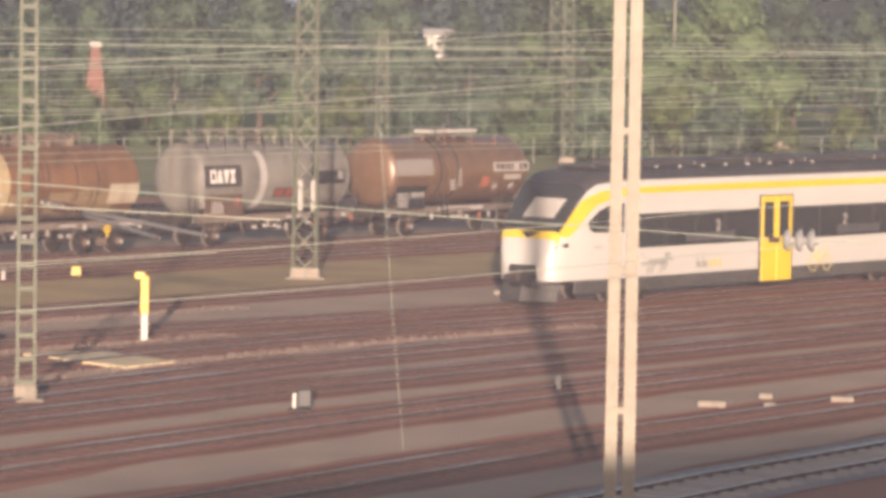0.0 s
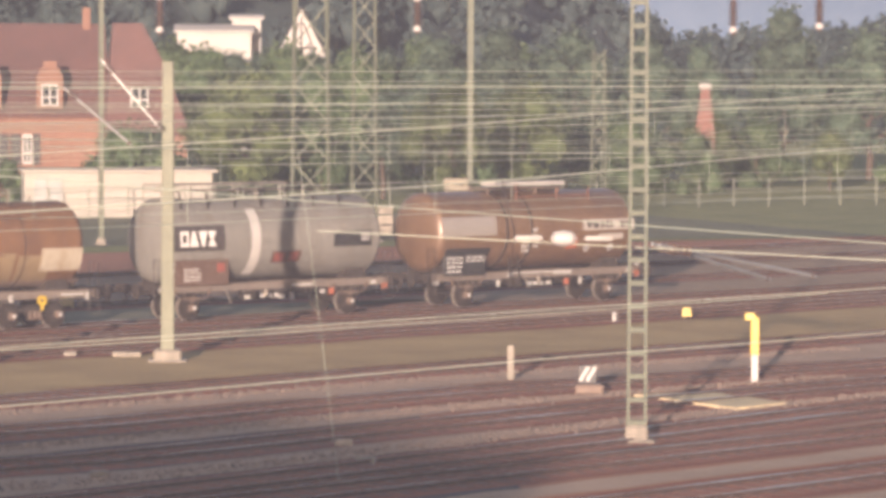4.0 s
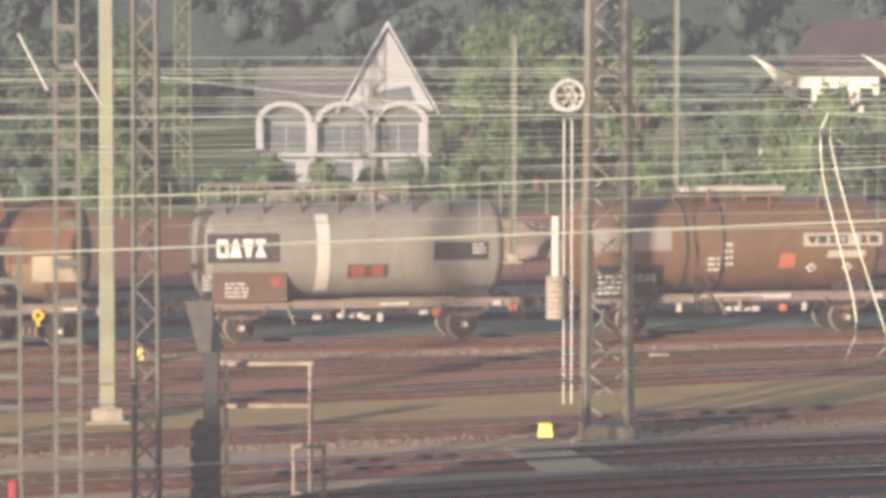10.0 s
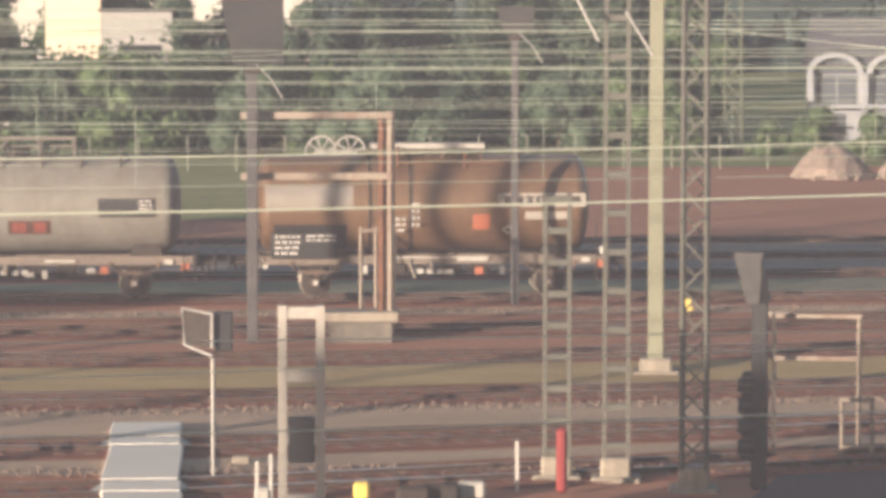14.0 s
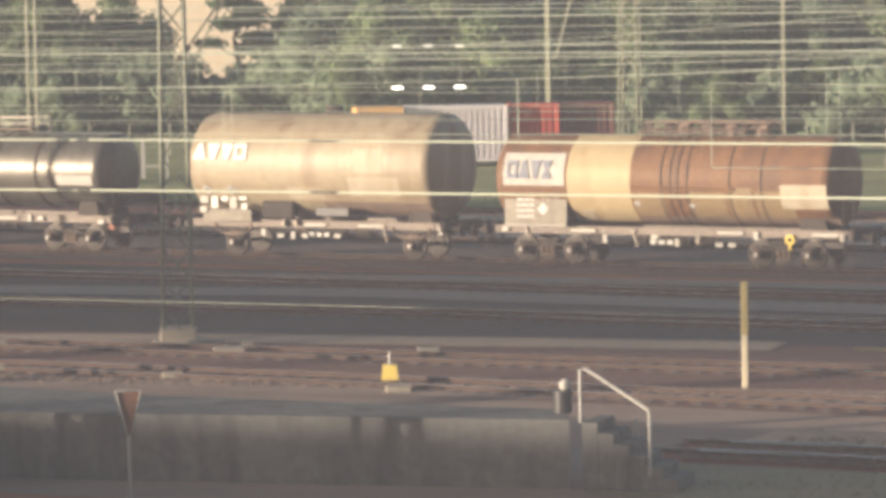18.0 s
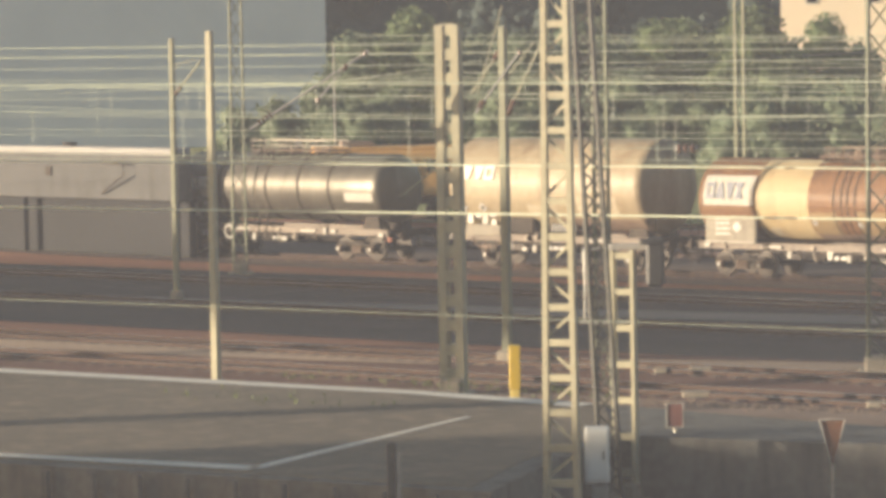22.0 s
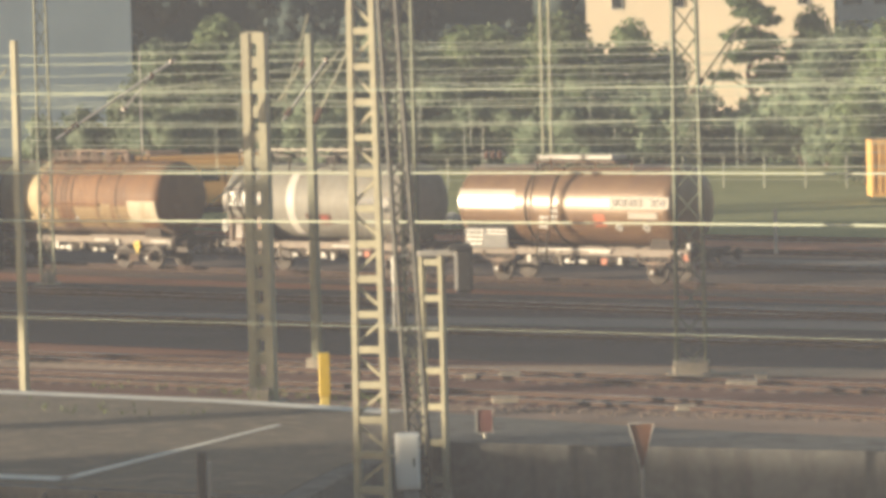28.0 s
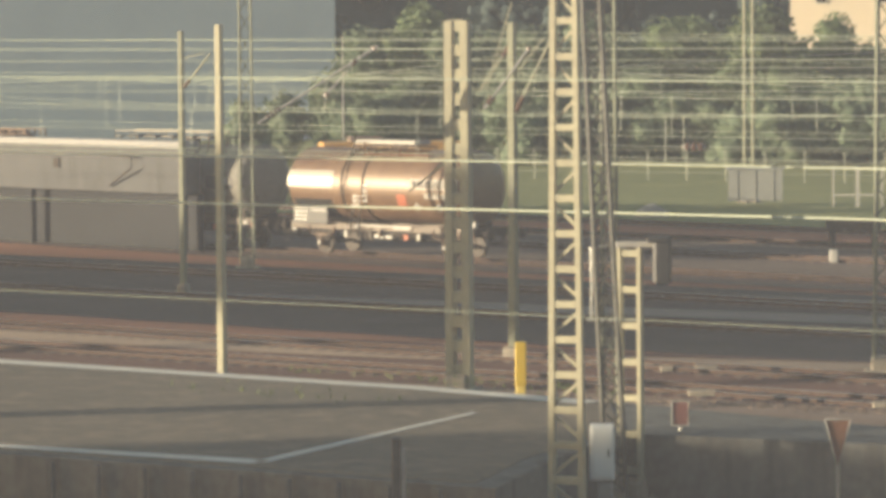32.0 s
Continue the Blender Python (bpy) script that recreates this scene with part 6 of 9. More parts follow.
    for q, dz in ((0.0, 0), (0.22, 0), (0.75, 0), (0.98, 0.1)):
        s.bar((4.0 + q, w - 0.004, 1.25), (3.85 + q, w - 0.004, 0.92 + dz), 0.1, 0.008, (0, 1, 0))
    s.pipe([(3.98, w - 0.004, 1.35), (3.7, w - 0.004, 1.2), (3.5, w - 0.004, 1.3), (3.6, w - 0.004, 1.55), (3.45, w - 0.004, 1.62)], 0.035)
    part("emblem", s, M_GREY, t, "grey emblem of plain shapes")
    s = Shape()
    for k in range(2):
        s.box((6.7 + 0.36 * k, w - 0.004, 1.26), (0.07, 0.006, 0.5)).box((6.84 + 0.36 * k, w - 0.004, 1.12), (0.2, 0.006, 0.2))
    part("company_mark", s, M_GREY, t, "grey company mark of plain bars")
    s = Shape()
    for k in range(3):
        s.box((7.5 + 0.28 * k, w - 0.004, 1.14), (0.19, 0.006, 0.22))
    part("company_mark", s, M_CREAMMARK, t, "pale yellow company mark of plain bars")
    s = Shape()
    for x in (13.85, 14.75):
        s.turn([(-0.005, 0.27), (-0.005, 0.31), (0.005, 0.31), (0.005, 0.27), (-0.005, 0.27)], 18, Matrix.Translation((x, w - 0.01, 0.9)) @ Matrix.Rotation(radians(90), 4, "Z"))
    s.pipe([(13.85, w - 0.01, 0.9), (14.1, w - 0.01, 1.32), (14.6, w - 0.01, 1.32), (14.28, w - 0.01, 0.9), (14.1, w - 0.01, 1.32)], 0.03).pipe([(14.75, w - 0.01, 0.9), (14.57, w - 0.01, 1.42), (14.8, w - 0.01, 1.45)], 0.03)
    part("bicycle_sign", s, M_CREAMMARK, t, "pale yellow bicycle sign")
    return t


M_CREAMMARK = mat("mark_pale_yellow", (0.60, 0.52, 0.20), (0.55, 0.47, 0.18), 0.4, 0, 0.6, 6, 0.05)
rb = railcar()
rb.matrix_basis = pose(84.0, 88.3, 0.08, 0, 0, 8.7)


# ---- behind the yard ----
M_BRICK = mat("red_render", (0.235, 0.128, 0.088), (0.185, 0.10, 0.072), 0.9, 0, 0.4, 6.0, 0.3, 0.01)
M_ROOFRED = mat("roof_red_tiles", (0.125, 0.065, 0.058), (0.09, 0.05, 0.046), 0.85, 0, 0.5, 5.0, 0.5, 0.03)
M_ROOFDARK = mat("roof_dark_tiles", (0.055, 0.045, 0.05), (0.035, 0.03, 0.035), 0.8, 0, 0.5, 5.0, 0.5, 0.03)
M_PLASTER = mat("plaster_white", (0.60, 0.58, 0.54), (0.53, 0.51, 0.47), 0.9, 0, 0.3, 5.0, 0.2, 0.006)
# white plaster given the blue-grey of the shade and haze on it
M_SHADEWALL = mat("plaster_white_shaded", (0.30, 0.315, 0.35), (0.25, 0.265, 0.30), 0.9, 0, 0.3, 5.0, 0.2, 0.006)
M_BEIGE = mat("plaster_beige", (0.72, 0.63, 0.50), (0.66, 0.57, 0.45), 0.9, 0, 0.15, 3.0, 0.15, 0.006)
# haze over the far office and hall is put into this blue-grey
M_BLUEGREY = mat("wall_haze_blue", (0.26, 0.34, 0.44), (0.22, 0.29, 0.38), 0.7, 0, 0.2, 3.0, 0.1, 0.006)
M_GREYWALL = mat("plaster_grey", (0.36, 0.36, 0.36), (0.29, 0.29, 0.29), 0.85, 0, 0.2, 3.0, 0.15, 0.006)
M_SHUTTER = mat("shutter_dark", (0.035, 0.03, 0.028), None, 0.6, 0, 1, 9, 0.1)
M_LEAF = leafy("leaves_green", (0.060, 0.106, 0.048), (0.112, 0.165, 0.072))
M_LEAFD = leafy("leaves_dark", (0.046, 0.082, 0.056), (0.086, 0.128, 0.083))
M_LEAFY = leafy("leaves_olive", (0.060, 0.088, 0.030), (0.10, 0.13, 0.046))
# leaf colour lightened to imitate haze over the trees at left
M_LEAFP = leafy("leaves_hazed", (0.105, 0.15, 0.10), (0.15, 0.195, 0.125))
M_LEAFB = leafy("leaves_bright", (0.088, 0.132, 0.066), (0.135, 0.18, 0.088))
M_BARK = mat("bark", (0.10, 0.075, 0.055), (0.06, 0.045, 0.035), 0.95, 0, 1.0, 9.0, 0.6, 0.02)
# both hill colours carry the blue of distant haze
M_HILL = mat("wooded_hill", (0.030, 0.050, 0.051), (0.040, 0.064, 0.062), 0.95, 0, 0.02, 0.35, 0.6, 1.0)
M_HILLBLUE = mat("hill_haze_blue", (0.16, 0.24, 0.36), (0.19, 0.27, 0.39), 0.95, 0, 0.005, 0.05, 0.2, 1.0)


def at(yaw, dist, z=0.0, turn=0.0):
    """A pose at a bearing (degrees to the left of +y) and distance, its -y side towards the camera."""
    a = radians(yaw)
    return pose(-dist * math.sin(a), dist * math.cos(a), z, 0, 0, yaw + turn)


def lump(shape, c, size, flat, rng, n=11, rows=7):
    """An uneven mass of foliage round c."""
    ph = [rng.uniform(0, 6.28) for _ in range(6)]
    v = [c + Vector((0, 0, -size * flat))]
    for i in range(1, rows):
        t = math.pi * i / rows
        for k in range(n):
            a = math.tau * (k + 0.5 * (i % 2)) / n
            r = size * (1 + 0.16 * math.sin(3 * a + ph[0] + 2 * t) + 0.13 * math.sin(5 * t + ph[1] + a) + 0.10 * math.sin(7 * a + ph[2] - 4 * t) + rng.uniform(-0.08, 0.08))
            v.append(c + Vector((r * math.sin(t) * math.cos(a), r * math.sin(t) * math.sin(a), -r * flat * math.cos(t))))
    v.append(c + Vector((0, 0, size * flat)))
    f = [(0, 1 + (k + 1) % n, 1 + k) for k in range(n)]
    for i in range(rows - 2):
        b = 1 + i * n
        f += [(b + k, b + (k + 1) % n, b + n + (k + 1) % n, b + n + k) for k in range(n)]
    b = 1 + (rows - 2) * n
    f += [(b + k, b + (k + 1) % n, len(v) - 1) for k in range(n)]
    shape.add(v, f)


def tree_mesh(seed, height, width, leaves, leaf, material, conifer=False, crown_from=0.18):
    rng = random.Random(seed)
    trunk = Shape()
    pts = [Vector((0, 0, -0.2))]
    for k in range(1, 6):
        pts.append(Vector((rng.uniform(-0.12, 0.12) * k, rng.uniform(-0.12, 0.12) * k, height * 0.8 * k / 5)))
    for k in range(5):
        trunk.rod(pts[k], pts[k + 1], height * 0.022 * (1 - k * 0.17), 7, height * 0.022 * (1 - (k + 1) * 0.17), caps=False)
    clumps = []
    count = 16 if not conifer else 22
    for k in range(count):
        z = height * rng.uniform(crown_from, 0.97)
        q = (z / height - crown_from) / (1 - crown_from)
        spread = width / 2 * (math.sin(math.pi * min(1, q * 0.8 + 0.25)) if not conifer else (1.02 - q)) * rng.uniform(0.35, 1.0)
        a = rng.uniform(0, math.tau)
        c = Vector((spread * math.cos(a), spread * math.sin(a), z))
        s = width * rng.uniform(0.13, 0.24) * (0.75 if conifer else 1.0)
        clumps.append((c, s))
        base = pts[min(4, int(z / height * 5))]
        b = Vector((base.x, base.y, z - spread * 0.5 - 0.2))
        trunk.rod(b, c, height * 0.007, 5, height * 0.003, caps=False)
    crown = Shape()
    for c, size in clumps:
        lump(crown, c, size * 0.78, 0.5 if conifer else 0.85, rng)
    for k in range(leaves):
        c, size = clumps[k % count]
        d = Vector((rng.gauss(0, 1), rng.gauss(0, 1), rng.gauss(0, 0.8))).normalized() * size * rng.uniform(0.72, 1.3)
        if conifer:
            d.z *= 0.45
        p = c + d
        if p.z < 0.15:
            p.z = 0.15 + rng.random() * 0.5
        n = (d.normalized() + Vector((rng.gauss(0, 0.65), rng.gauss(0, 0.65), rng.gauss(0, 0.65) + 0.2))).normalized()
        u = n.orthogonal().normalized()
        u = Matrix.Rotation(rng.uniform(0, 6.28), 3, n) @ u
        w = n.cross(u)
        q = leaf * rng.uniform(0.4, 0.95)
        crown.add([p + u * q, p + w * q * 0.6 + n * q * 0.12, p - u * q, p - w * q * 0.6 + n * q * 0.12], [(0, 1, 2, 3)])
    return trunk.mesh("trunk", M_BARK, True), crown.mesh("crown", material, True, False)


TREES = {
    "broad": (tree_mesh(1, 9.0, 7.5, 3000, 0.30, M_LEAF), "broad leafy green tree behind the fence"),
    "tall": (tree_mesh(2, 12.0, 7.0, 3400, 0.32, M_LEAFD, crown_from=0.1), "tall dark-green leafy tree behind the yard"),
    "bright": (tree_mesh(1, 9.0, 7.5, 4600, 0.30, M_LEAFB, crown_from=0.1), "broad bright-green leafy tree behind the fence"),
    "olive": (tree_mesh(3, 8.0, 7.0, 2600, 0.30, M_LEAFY), "yellowish-green leafy tree behind the fence"),
    "pale": (tree_mesh(12, 11.0, 7.6, 5200, 0.30, M_LEAFP, crown_from=0.08), "tall leafy tree behind the yard, paled for haze"),
    "pale_bush": (tree_mesh(15, 4.2, 5.6, 1900, 0.24, M_LEAFP, crown_from=0.05), "dense bush behind the fence, paled for haze"),
    "pine": (tree_mesh(4, 11.0, 6.0, 2600, 0.28, M_LEAF, True, 0.25), "dark pine with layered branches"),
    "bush": (tree_mesh(5, 4.0, 5.5, 1900, 0.24, M_LEAF, crown_from=0.05), "dense green bush behind the fence"),
    "bush_dark": (tree_mesh(6, 4.5, 6.0, 1900, 0.25, M_LEAFD, crown_from=0.05), "dense dark-green bush behind the fence"),
    "cypress": (tree_mesh(7, 8.0, 3.2, 1800, 0.24, M_LEAF, crown_from=0.03), "slim upright green tree by the house"),
}


def tree(kind, yaw, dist, height, wide=1.0, turn=0.0):
    (trunk, crown), label = TREES[kind]
    base = {"broad": 9, "bright": 9, "tall": 12, "olive": 8, "pine": 11, "pale": 11, "pale_bush": 4.2, "bush": 4, "bush_dark": 4.5, "cypress": 8}[kind]
    k = height / base
    t = thing("bush" if "bush" in kind else "tree", label, "bush" if "bush" in kind else "tree", group="trees behind the yard")
    t.matrix_basis = at(yaw, dist, 0, turn) @ Matrix.Diagonal((k * wide, k * wide, k, 1))
    part("trunk", trunk, None, t)
    part("crown", crown, None, t)
    return t


rng = random.Random(11)
# the belt of trees: bearing range, distance, height range, kinds
for y0, y1, step, dist, h0, h1, kinds in (
        (-53, -32.4, 1.1, 292, 10.0, 13.5, ("tall", "broad", "tall")), (-32.4, -29.5, 0.9, 292, 7.8, 8.8, ("tall", "broad")), (-53, -29.5, 1.0, 264, 3.4, 5.4, ("bush", "olive", "bush_dark")),
        (-34.6, -29.4, 1.1, 236, 6.6, 8.4, ("olive", "broad", "tall")),
        (-23.9, -21.8, 0.8, 232, 4.2, 5.6, ("broad", "bush")), (-28.2, -27.4, 0.5, 226, 4.0, 4.8, ("bush", "bush_dark")),
        (-23.5, -15.2, 0.75, 216, 5.0, 5.7, ("bush_dark", "bush", "bush_dark")), (-23.0, -20.4, 1.0, 250, 7.0, 9.0, ("tall", "broad")),
        (-34.5, -28.3, 0.5, 300, 9.4, 10.2, ("tall", "broad")), (-24.0, -21.5, 0.8, 268, 7.5, 9.0, ("tall", "broad")),
        (-15.0, -11.3, 0.9, 226, 8.5, 11.5, ("tall", "broad", "cypress")), (-13.5, -11.4, 0.9, 214, 4.5, 7.5, ("cypress", "broad")),
        (-7.0, 3.2, 0.9, 224, 8.2, 10.0, ("tall", "broad", "tall")), (-7.2, 3.0, 0.9, 212, 3.5, 5.5, ("bush", "bush_dark")),
        (3.0, 6.5, 0.9, 222, 7.5, 8.8, ("tall", "broad")), (-12.6, -6.4, 0.7, 205, 1.5, 2.3, ("bush", "bush_dark")), (8.75, 9.6, 0.8, 222, 9.0, 11.0, ("tall",)), (3.0, 15.0, 0.8, 214, 4.0, 4.8, ("bush_dark", "bush")),
        (13.4, 27.5, 0.55, 236, 6.5, 10.5, ("pale", "bright", "pale")), (14.0, 27.0, 0.75, 215, 3.6, 5.6, ("pale_bush", "bright")),
        (31.0, 37.5, 0.55, 262, 7.5, 10.5, ("pale", "bright")), (27.0, 39.5, 0.65, 246, 3.5, 5.5, ("pale_bush", "pale_bush"))):
    y = y0 + rng.random() * step
    while y < y1:
        tree(rng.choice(kinds), y, dist * rng.uniform(0.97, 1.04), rng.uniform(h0, h1), rng.uniform(0.85, 1.25), rng.uniform(0, 360))
        y += step * rng.uniform(0.75, 1.25)
tree("bush", -36.45, 257, 3.6, 0.7)
tree("bush", -25.85, 221, 2.7, 0.75)
tree("bush", 2.35, 209, 4.6, 1.0)
tree("bush_dark", 3.05, 209, 4.8, 1.0)
tree("pine", 28.2, 268, 12.2, 1.2)
tree("bright", 30.1, 270, 9.0, 0.85)
tree("bright", 27.3, 270, 9.6, 0.7)
tree("pale", 29.6, 274, 8.0, 0.8)

# wooded hills that close the view
def hill(name, dist, profile, material, label, seed, depth=260.0, rough=6.0):
    """A ridge round the yard: profile gives its height by bearing."""
    v, cols, k = [], 0, 0
    ys = [q[0] for q in profile]
    hs = [q[1] for q in profile]
    bear = [ys[0] + (ys[-1] - ys[0]) * i / 240 for i in range(241)]
    for b in bear:
        h = float(np.interp(b, ys, hs))
        for d, f in ((0, 0.0), (0.12, 0.35), (0.35, 0.7), (0.65, 0.93), (1.0, 1.0), (1.5, 0.9)):
            r = dist + depth * d
            j = noise.noise(Vector((b * 1.7, d * 6, seed))) * rough + noise.noise(Vector((b * 7, d * 20, seed))) * rough * 0.5
            v.append((-r * math.sin(radians(b)), r * math.cos(radians(b)), h * f + (j if d > 0 else -2)))
    n = 6
    f = [(i * n + q, i * n + q + 1, (i + 1) * n + q + 1, (i + 1) * n + q) for i in range(240) for q in range(n - 1)]
    return solid(name, Shape().add(v, f), material, label, "hill", kind="structure", smooth=True)


RIDGE = [(-75, 60), (-48, 36), (-42, 20), (-39.6, 10), (-36.0, 9), (-34.0, 21), (-31, 34), (-28, 44), (-15, 55), (0, 60), (20, 60), (45, 60), (75, 60)]
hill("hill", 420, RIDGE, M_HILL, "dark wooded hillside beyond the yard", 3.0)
hill("hill_haze_blue", 2200, [(-75, 110), (-42, 120), (-38, 115), (-34, 120), (-20, 120), (60, 120)], M_HILLBLUE, "far hills on the horizon, coloured blue for haze", 9.0, 600, 8.0)


def far_woods():
    """Crowns of the woods on the hillside: uneven masses of foliage, as one mesh."""
    rg = np.random.default_rng(21)
    trees, n, rows, per = 4100, 7, 5, 60
    b, d = rg.uniform(-52, 48, trees), rg.random(trees) ** 1.4
    h = np.interp(b, [q[0] for q in RIDGE], [q[1] for q in RIDGE]) * np.interp(d, (0, 0.12, 0.35, 0.65, 1.0), (0, 0.35, 0.7, 0.93, 1.0))
    r = 420 + 260 * d
    top = np.stack([-r * np.sin(np.radians(b)), r * np.cos(np.radians(b)), h + rg.uniform(0, 4, trees)], 1)
    size = rg.uniform(1.2, 2.9, (trees, 1))
    t = np.repeat(np.linspace(0.02, math.pi - 0.02, rows), n)[None, :]
    a = np.tile(np.arange(n) * math.tau / n, rows)[None, :] + rg.uniform(0, 6, (trees, 1))
    ph = rg.uniform(0, 6.28, (trees, 3))
    q = 0.78 * size * (1 + 0.2 * np.sin(3 * a + ph[:, :1] + 2 * t) + 0.16 * np.sin(5 * t + ph[:, 1:2] + 2 * a) + rg.uniform(-0.16, 0.16, (trees, rows * n)))
    v = top[:, None, :] + np.stack([q * np.sin(t) * np.cos(a), q * np.sin(t) * np.sin(a), q * 1.25 * np.cos(t)], 2)
    cell = np.array([(i * n + k, (i + 1) * n + k, (i + 1) * n + (k + 1) % n, i * n + (k + 1) % n) for i in range(rows - 1) for k in range(n)])
    s = Shape()
    s.v = v.reshape(-1, 3).tolist()
    s.f = (cell[None, :, :] + (np.arange(trees) * rows * n)[:, None, None]).reshape(-1, 4).tolist()
    e = rg.normal(size=(trees, per, 3))
    e[:, :, 2] = np.abs(e[:, :, 2]) * 0.9
    e /= np.linalg.norm(e, axis=2, keepdims=True)
    c = top[:, None, :] + e * size[:, :, None] * rg.uniform(0.7, 1.35, (trees, per, 1)) * (1, 1, 1.25)
    e = e + rg.normal(size=e.shape) * 0.8
    u = np.cross(e, rg.normal(size=e.shape))
    u /= np.linalg.norm(u, axis=2, keepdims=True)
    w = np.cross(e, u)
    q = rg.uniform(0.2, 0.62, (trees, per, 1))
    leaf = np.stack([c + u * q, c + w * q * 0.7, c - u * q, c - w * q * 0.7], 2).reshape(-1, 3)
    s.f += (np.arange(len(leaf)).reshape(-1, 4) + len(s.v)).tolist()
    s.v += leaf.tolist()
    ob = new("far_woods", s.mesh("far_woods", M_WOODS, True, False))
    return tagged(ob, "dense woods on the far hillside", "woods", kind="stuff")


# leaf colour turned dark blue to imitate haze over the far woods
M_WOODS = leafy("woods_haze_blue", (0.034, 0.056, 0.058), (0.042, 0.068, 0.066), 1.3, 0.2, 0.2)
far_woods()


def window(parent, x, y, z, w, h, shutters=(), frame_m=None, glass=None, bars=1):
    win = part("window", Shape().box((x, y - 0.02, z), (w, 0.10, h), 0.01), frame_m or M_WHITE, parent, "white-framed window")
    n = bars + 1
    for k in range(n):
        pw = (w - 0.12 * (n + 1)) / n
        px = x - w / 2 + 0.12 + pw / 2 + k * (pw + 0.12)
        part("pane", Shape().box((px, y - 0.066, z + h * 0.17), (pw, 0.03, h * 0.5)), glass or M_GLASS, win)
        part("pane", Shape().box((px, y - 0.066, z - h * 0.29), (pw, 0.03, h * 0.3)), glass or M_GLASS, win)
    for sx, sw in shutters:
        part("shutter", Shape().box((x + sx, y - 0.06, z), (sw, 0.06, h + 0.1), 0.01), M_SHUTTER, win, "dark wooden shutter")
    return win


def red_house():
    t = thing("house", "red rendered house with steep tiled roof and stepped dormers", "house", at(-26.15, 250, 0, 1.5))
    # the long front runs 9 m to the left and 5 m to the right of the middle; a gable wing closes it
    x0, x1, dep = -8.2, 5.2, 11.0
    part("wall", Shape().slab([(x0, 0), (x1, 0), (x1, dep), (x0, dep)], 0, 5.6), M_BRICK, t, "orange-red rendered wall")
    ridge = Shape().add([(x0 - 0.4, -0.5, 5.45), (x1 + 0.2, -0.5, 5.45), (x1 + 0.2, dep * 0.5, 11.6), (x0 + 0.6, dep * 0.5, 11.6), (x0 - 0.4, dep + 0.5, 5.45), (x1 + 0.2, dep + 0.5, 5.45), (x0 - 0.4, -0.5, 5.25), (x1 + 0.2, -0.5, 5.25), (x0 - 0.4, dep + 0.5, 5.25), (x1 + 0.2, dep + 0.5, 5.25)],
                        [(0, 1, 2, 3), (5, 4, 3, 2), (4, 0, 3), (1, 5, 2), (6, 7, 1, 0), (8, 6, 0, 4), (9, 8, 4, 5), (7, 9, 5, 1), (6, 8, 9, 7)])
    roof = part("roof", ridge, M_ROOFRED, t, "dark red tiled roof")
    # gable wing on the right, its roof line running down towards the camera
    part("wall", Shape().slab([(5.2, -1.5), (10.6, -1.5), (10.6, dep), (5.2, dep)], 0, 4.0), M_BRICK, t, "red rendered gable wall")
    g = Shape().add([(5.1, -1.6, 4.0), (10.8, -1.6, 4.0), (9.2, -1.2, 8.6), (7.6, -0.6, 11.6), (5.6, -0.6, 11.6), (5.1, dep, 4.0), (10.8, dep, 4.0), (7.6, dep - 1, 11.6)], [(0, 1, 2, 3, 4), (1, 6, 7, 3, 2), (5, 0, 4, 7), (4, 3, 7)])
    part("gable_roof", g, M_ROOFRED, t, "dark red hanging tiles")
    for x in (-6.5, -2.7, 1.4):
        d = part("dormer", Shape().box((x, 1.0, 6.95), (1.75, 3.4, 2.3), 0.0), M_BRICK, t, "brick dormer with stepped gable")
        part("step", Shape().box((x, -0.55, 8.3), (1.4, 0.3, 0.5)), M_BRICK, d)
        part("step", Shape().box((x, -0.55, 8.75), (0.9, 0.3, 0.5)), M_BRICK, d)
        part("dormer_roof", Shape().add([(x - 0.95, -0.4, 8.1), (x + 0.95, -0.4, 8.1), (x, -0.4, 8.9), (x - 0.95, 4.5, 8.1), (x + 0.95, 4.5, 8.1), (x, 4.5, 8.9)], [(0, 1, 2), (0, 2, 5, 3), (2, 1, 4, 5)]), M_ROOFRED, d)
        window(d, x, -0.72, 6.75, 1.15, 1.45)
    window(t, 7.35, -1.62, 6.6, 1.2, 1.4)
    for x, wide, sh in ((-5.78, 0.7, ((-0.77, 0.62), (0.62, 0.5))), (-2.64, 1.25, ((0.98, 0.66),)), (-0.08, 0.65, ((-0.78, 0.7), (0.61, 0.5)))):
        window(t, x, -0.02, 3.1, wide, 2.0, sh)
    for x in (-7.4, 4.1):
        for q in (0, 0.8):
            if x < 0 or q == 0:
                part("chimney", Shape().box((x + q, dep * 0.5, 11.9), (0.55, 0.8, 1.6), 0.03), M_BRICK, t)
    part("downpipe", Shape().rod((5.0, -0.1, 0), (5.0, -0.1, 5.0), 0.06, 6), M_UNDER, t)
    # lower wing on the left
    part("low_wing", Shape().slab([(-23.0, 2), (-8.2, 2), (-8.2, 9), (-23.0, 9)], 0, 3.4), M_BRICK, t)
    part("low_roof", Shape().add([(-23.4, 1.6, 3.9), (-8.0, 1.6, 3.9), (-8.0, 5.5, 7.2), (-21.5, 5.5, 6.9), (-23.4, 9.4, 3.9), (-8.0, 9.4, 3.9)], [(0, 1, 2, 3), (5, 4, 3, 2), (4, 0, 3)]), M_ROOFRED, t)
    return t


red_house()

# white shed with markings, behind the wagons
M_SHEDWALL = mat("shed_cream_white", (0.40, 0.375, 0.33), (0.33, 0.31, 0.275), 0.9, 0, 0.3, 5.0, 0.2, 0.006)
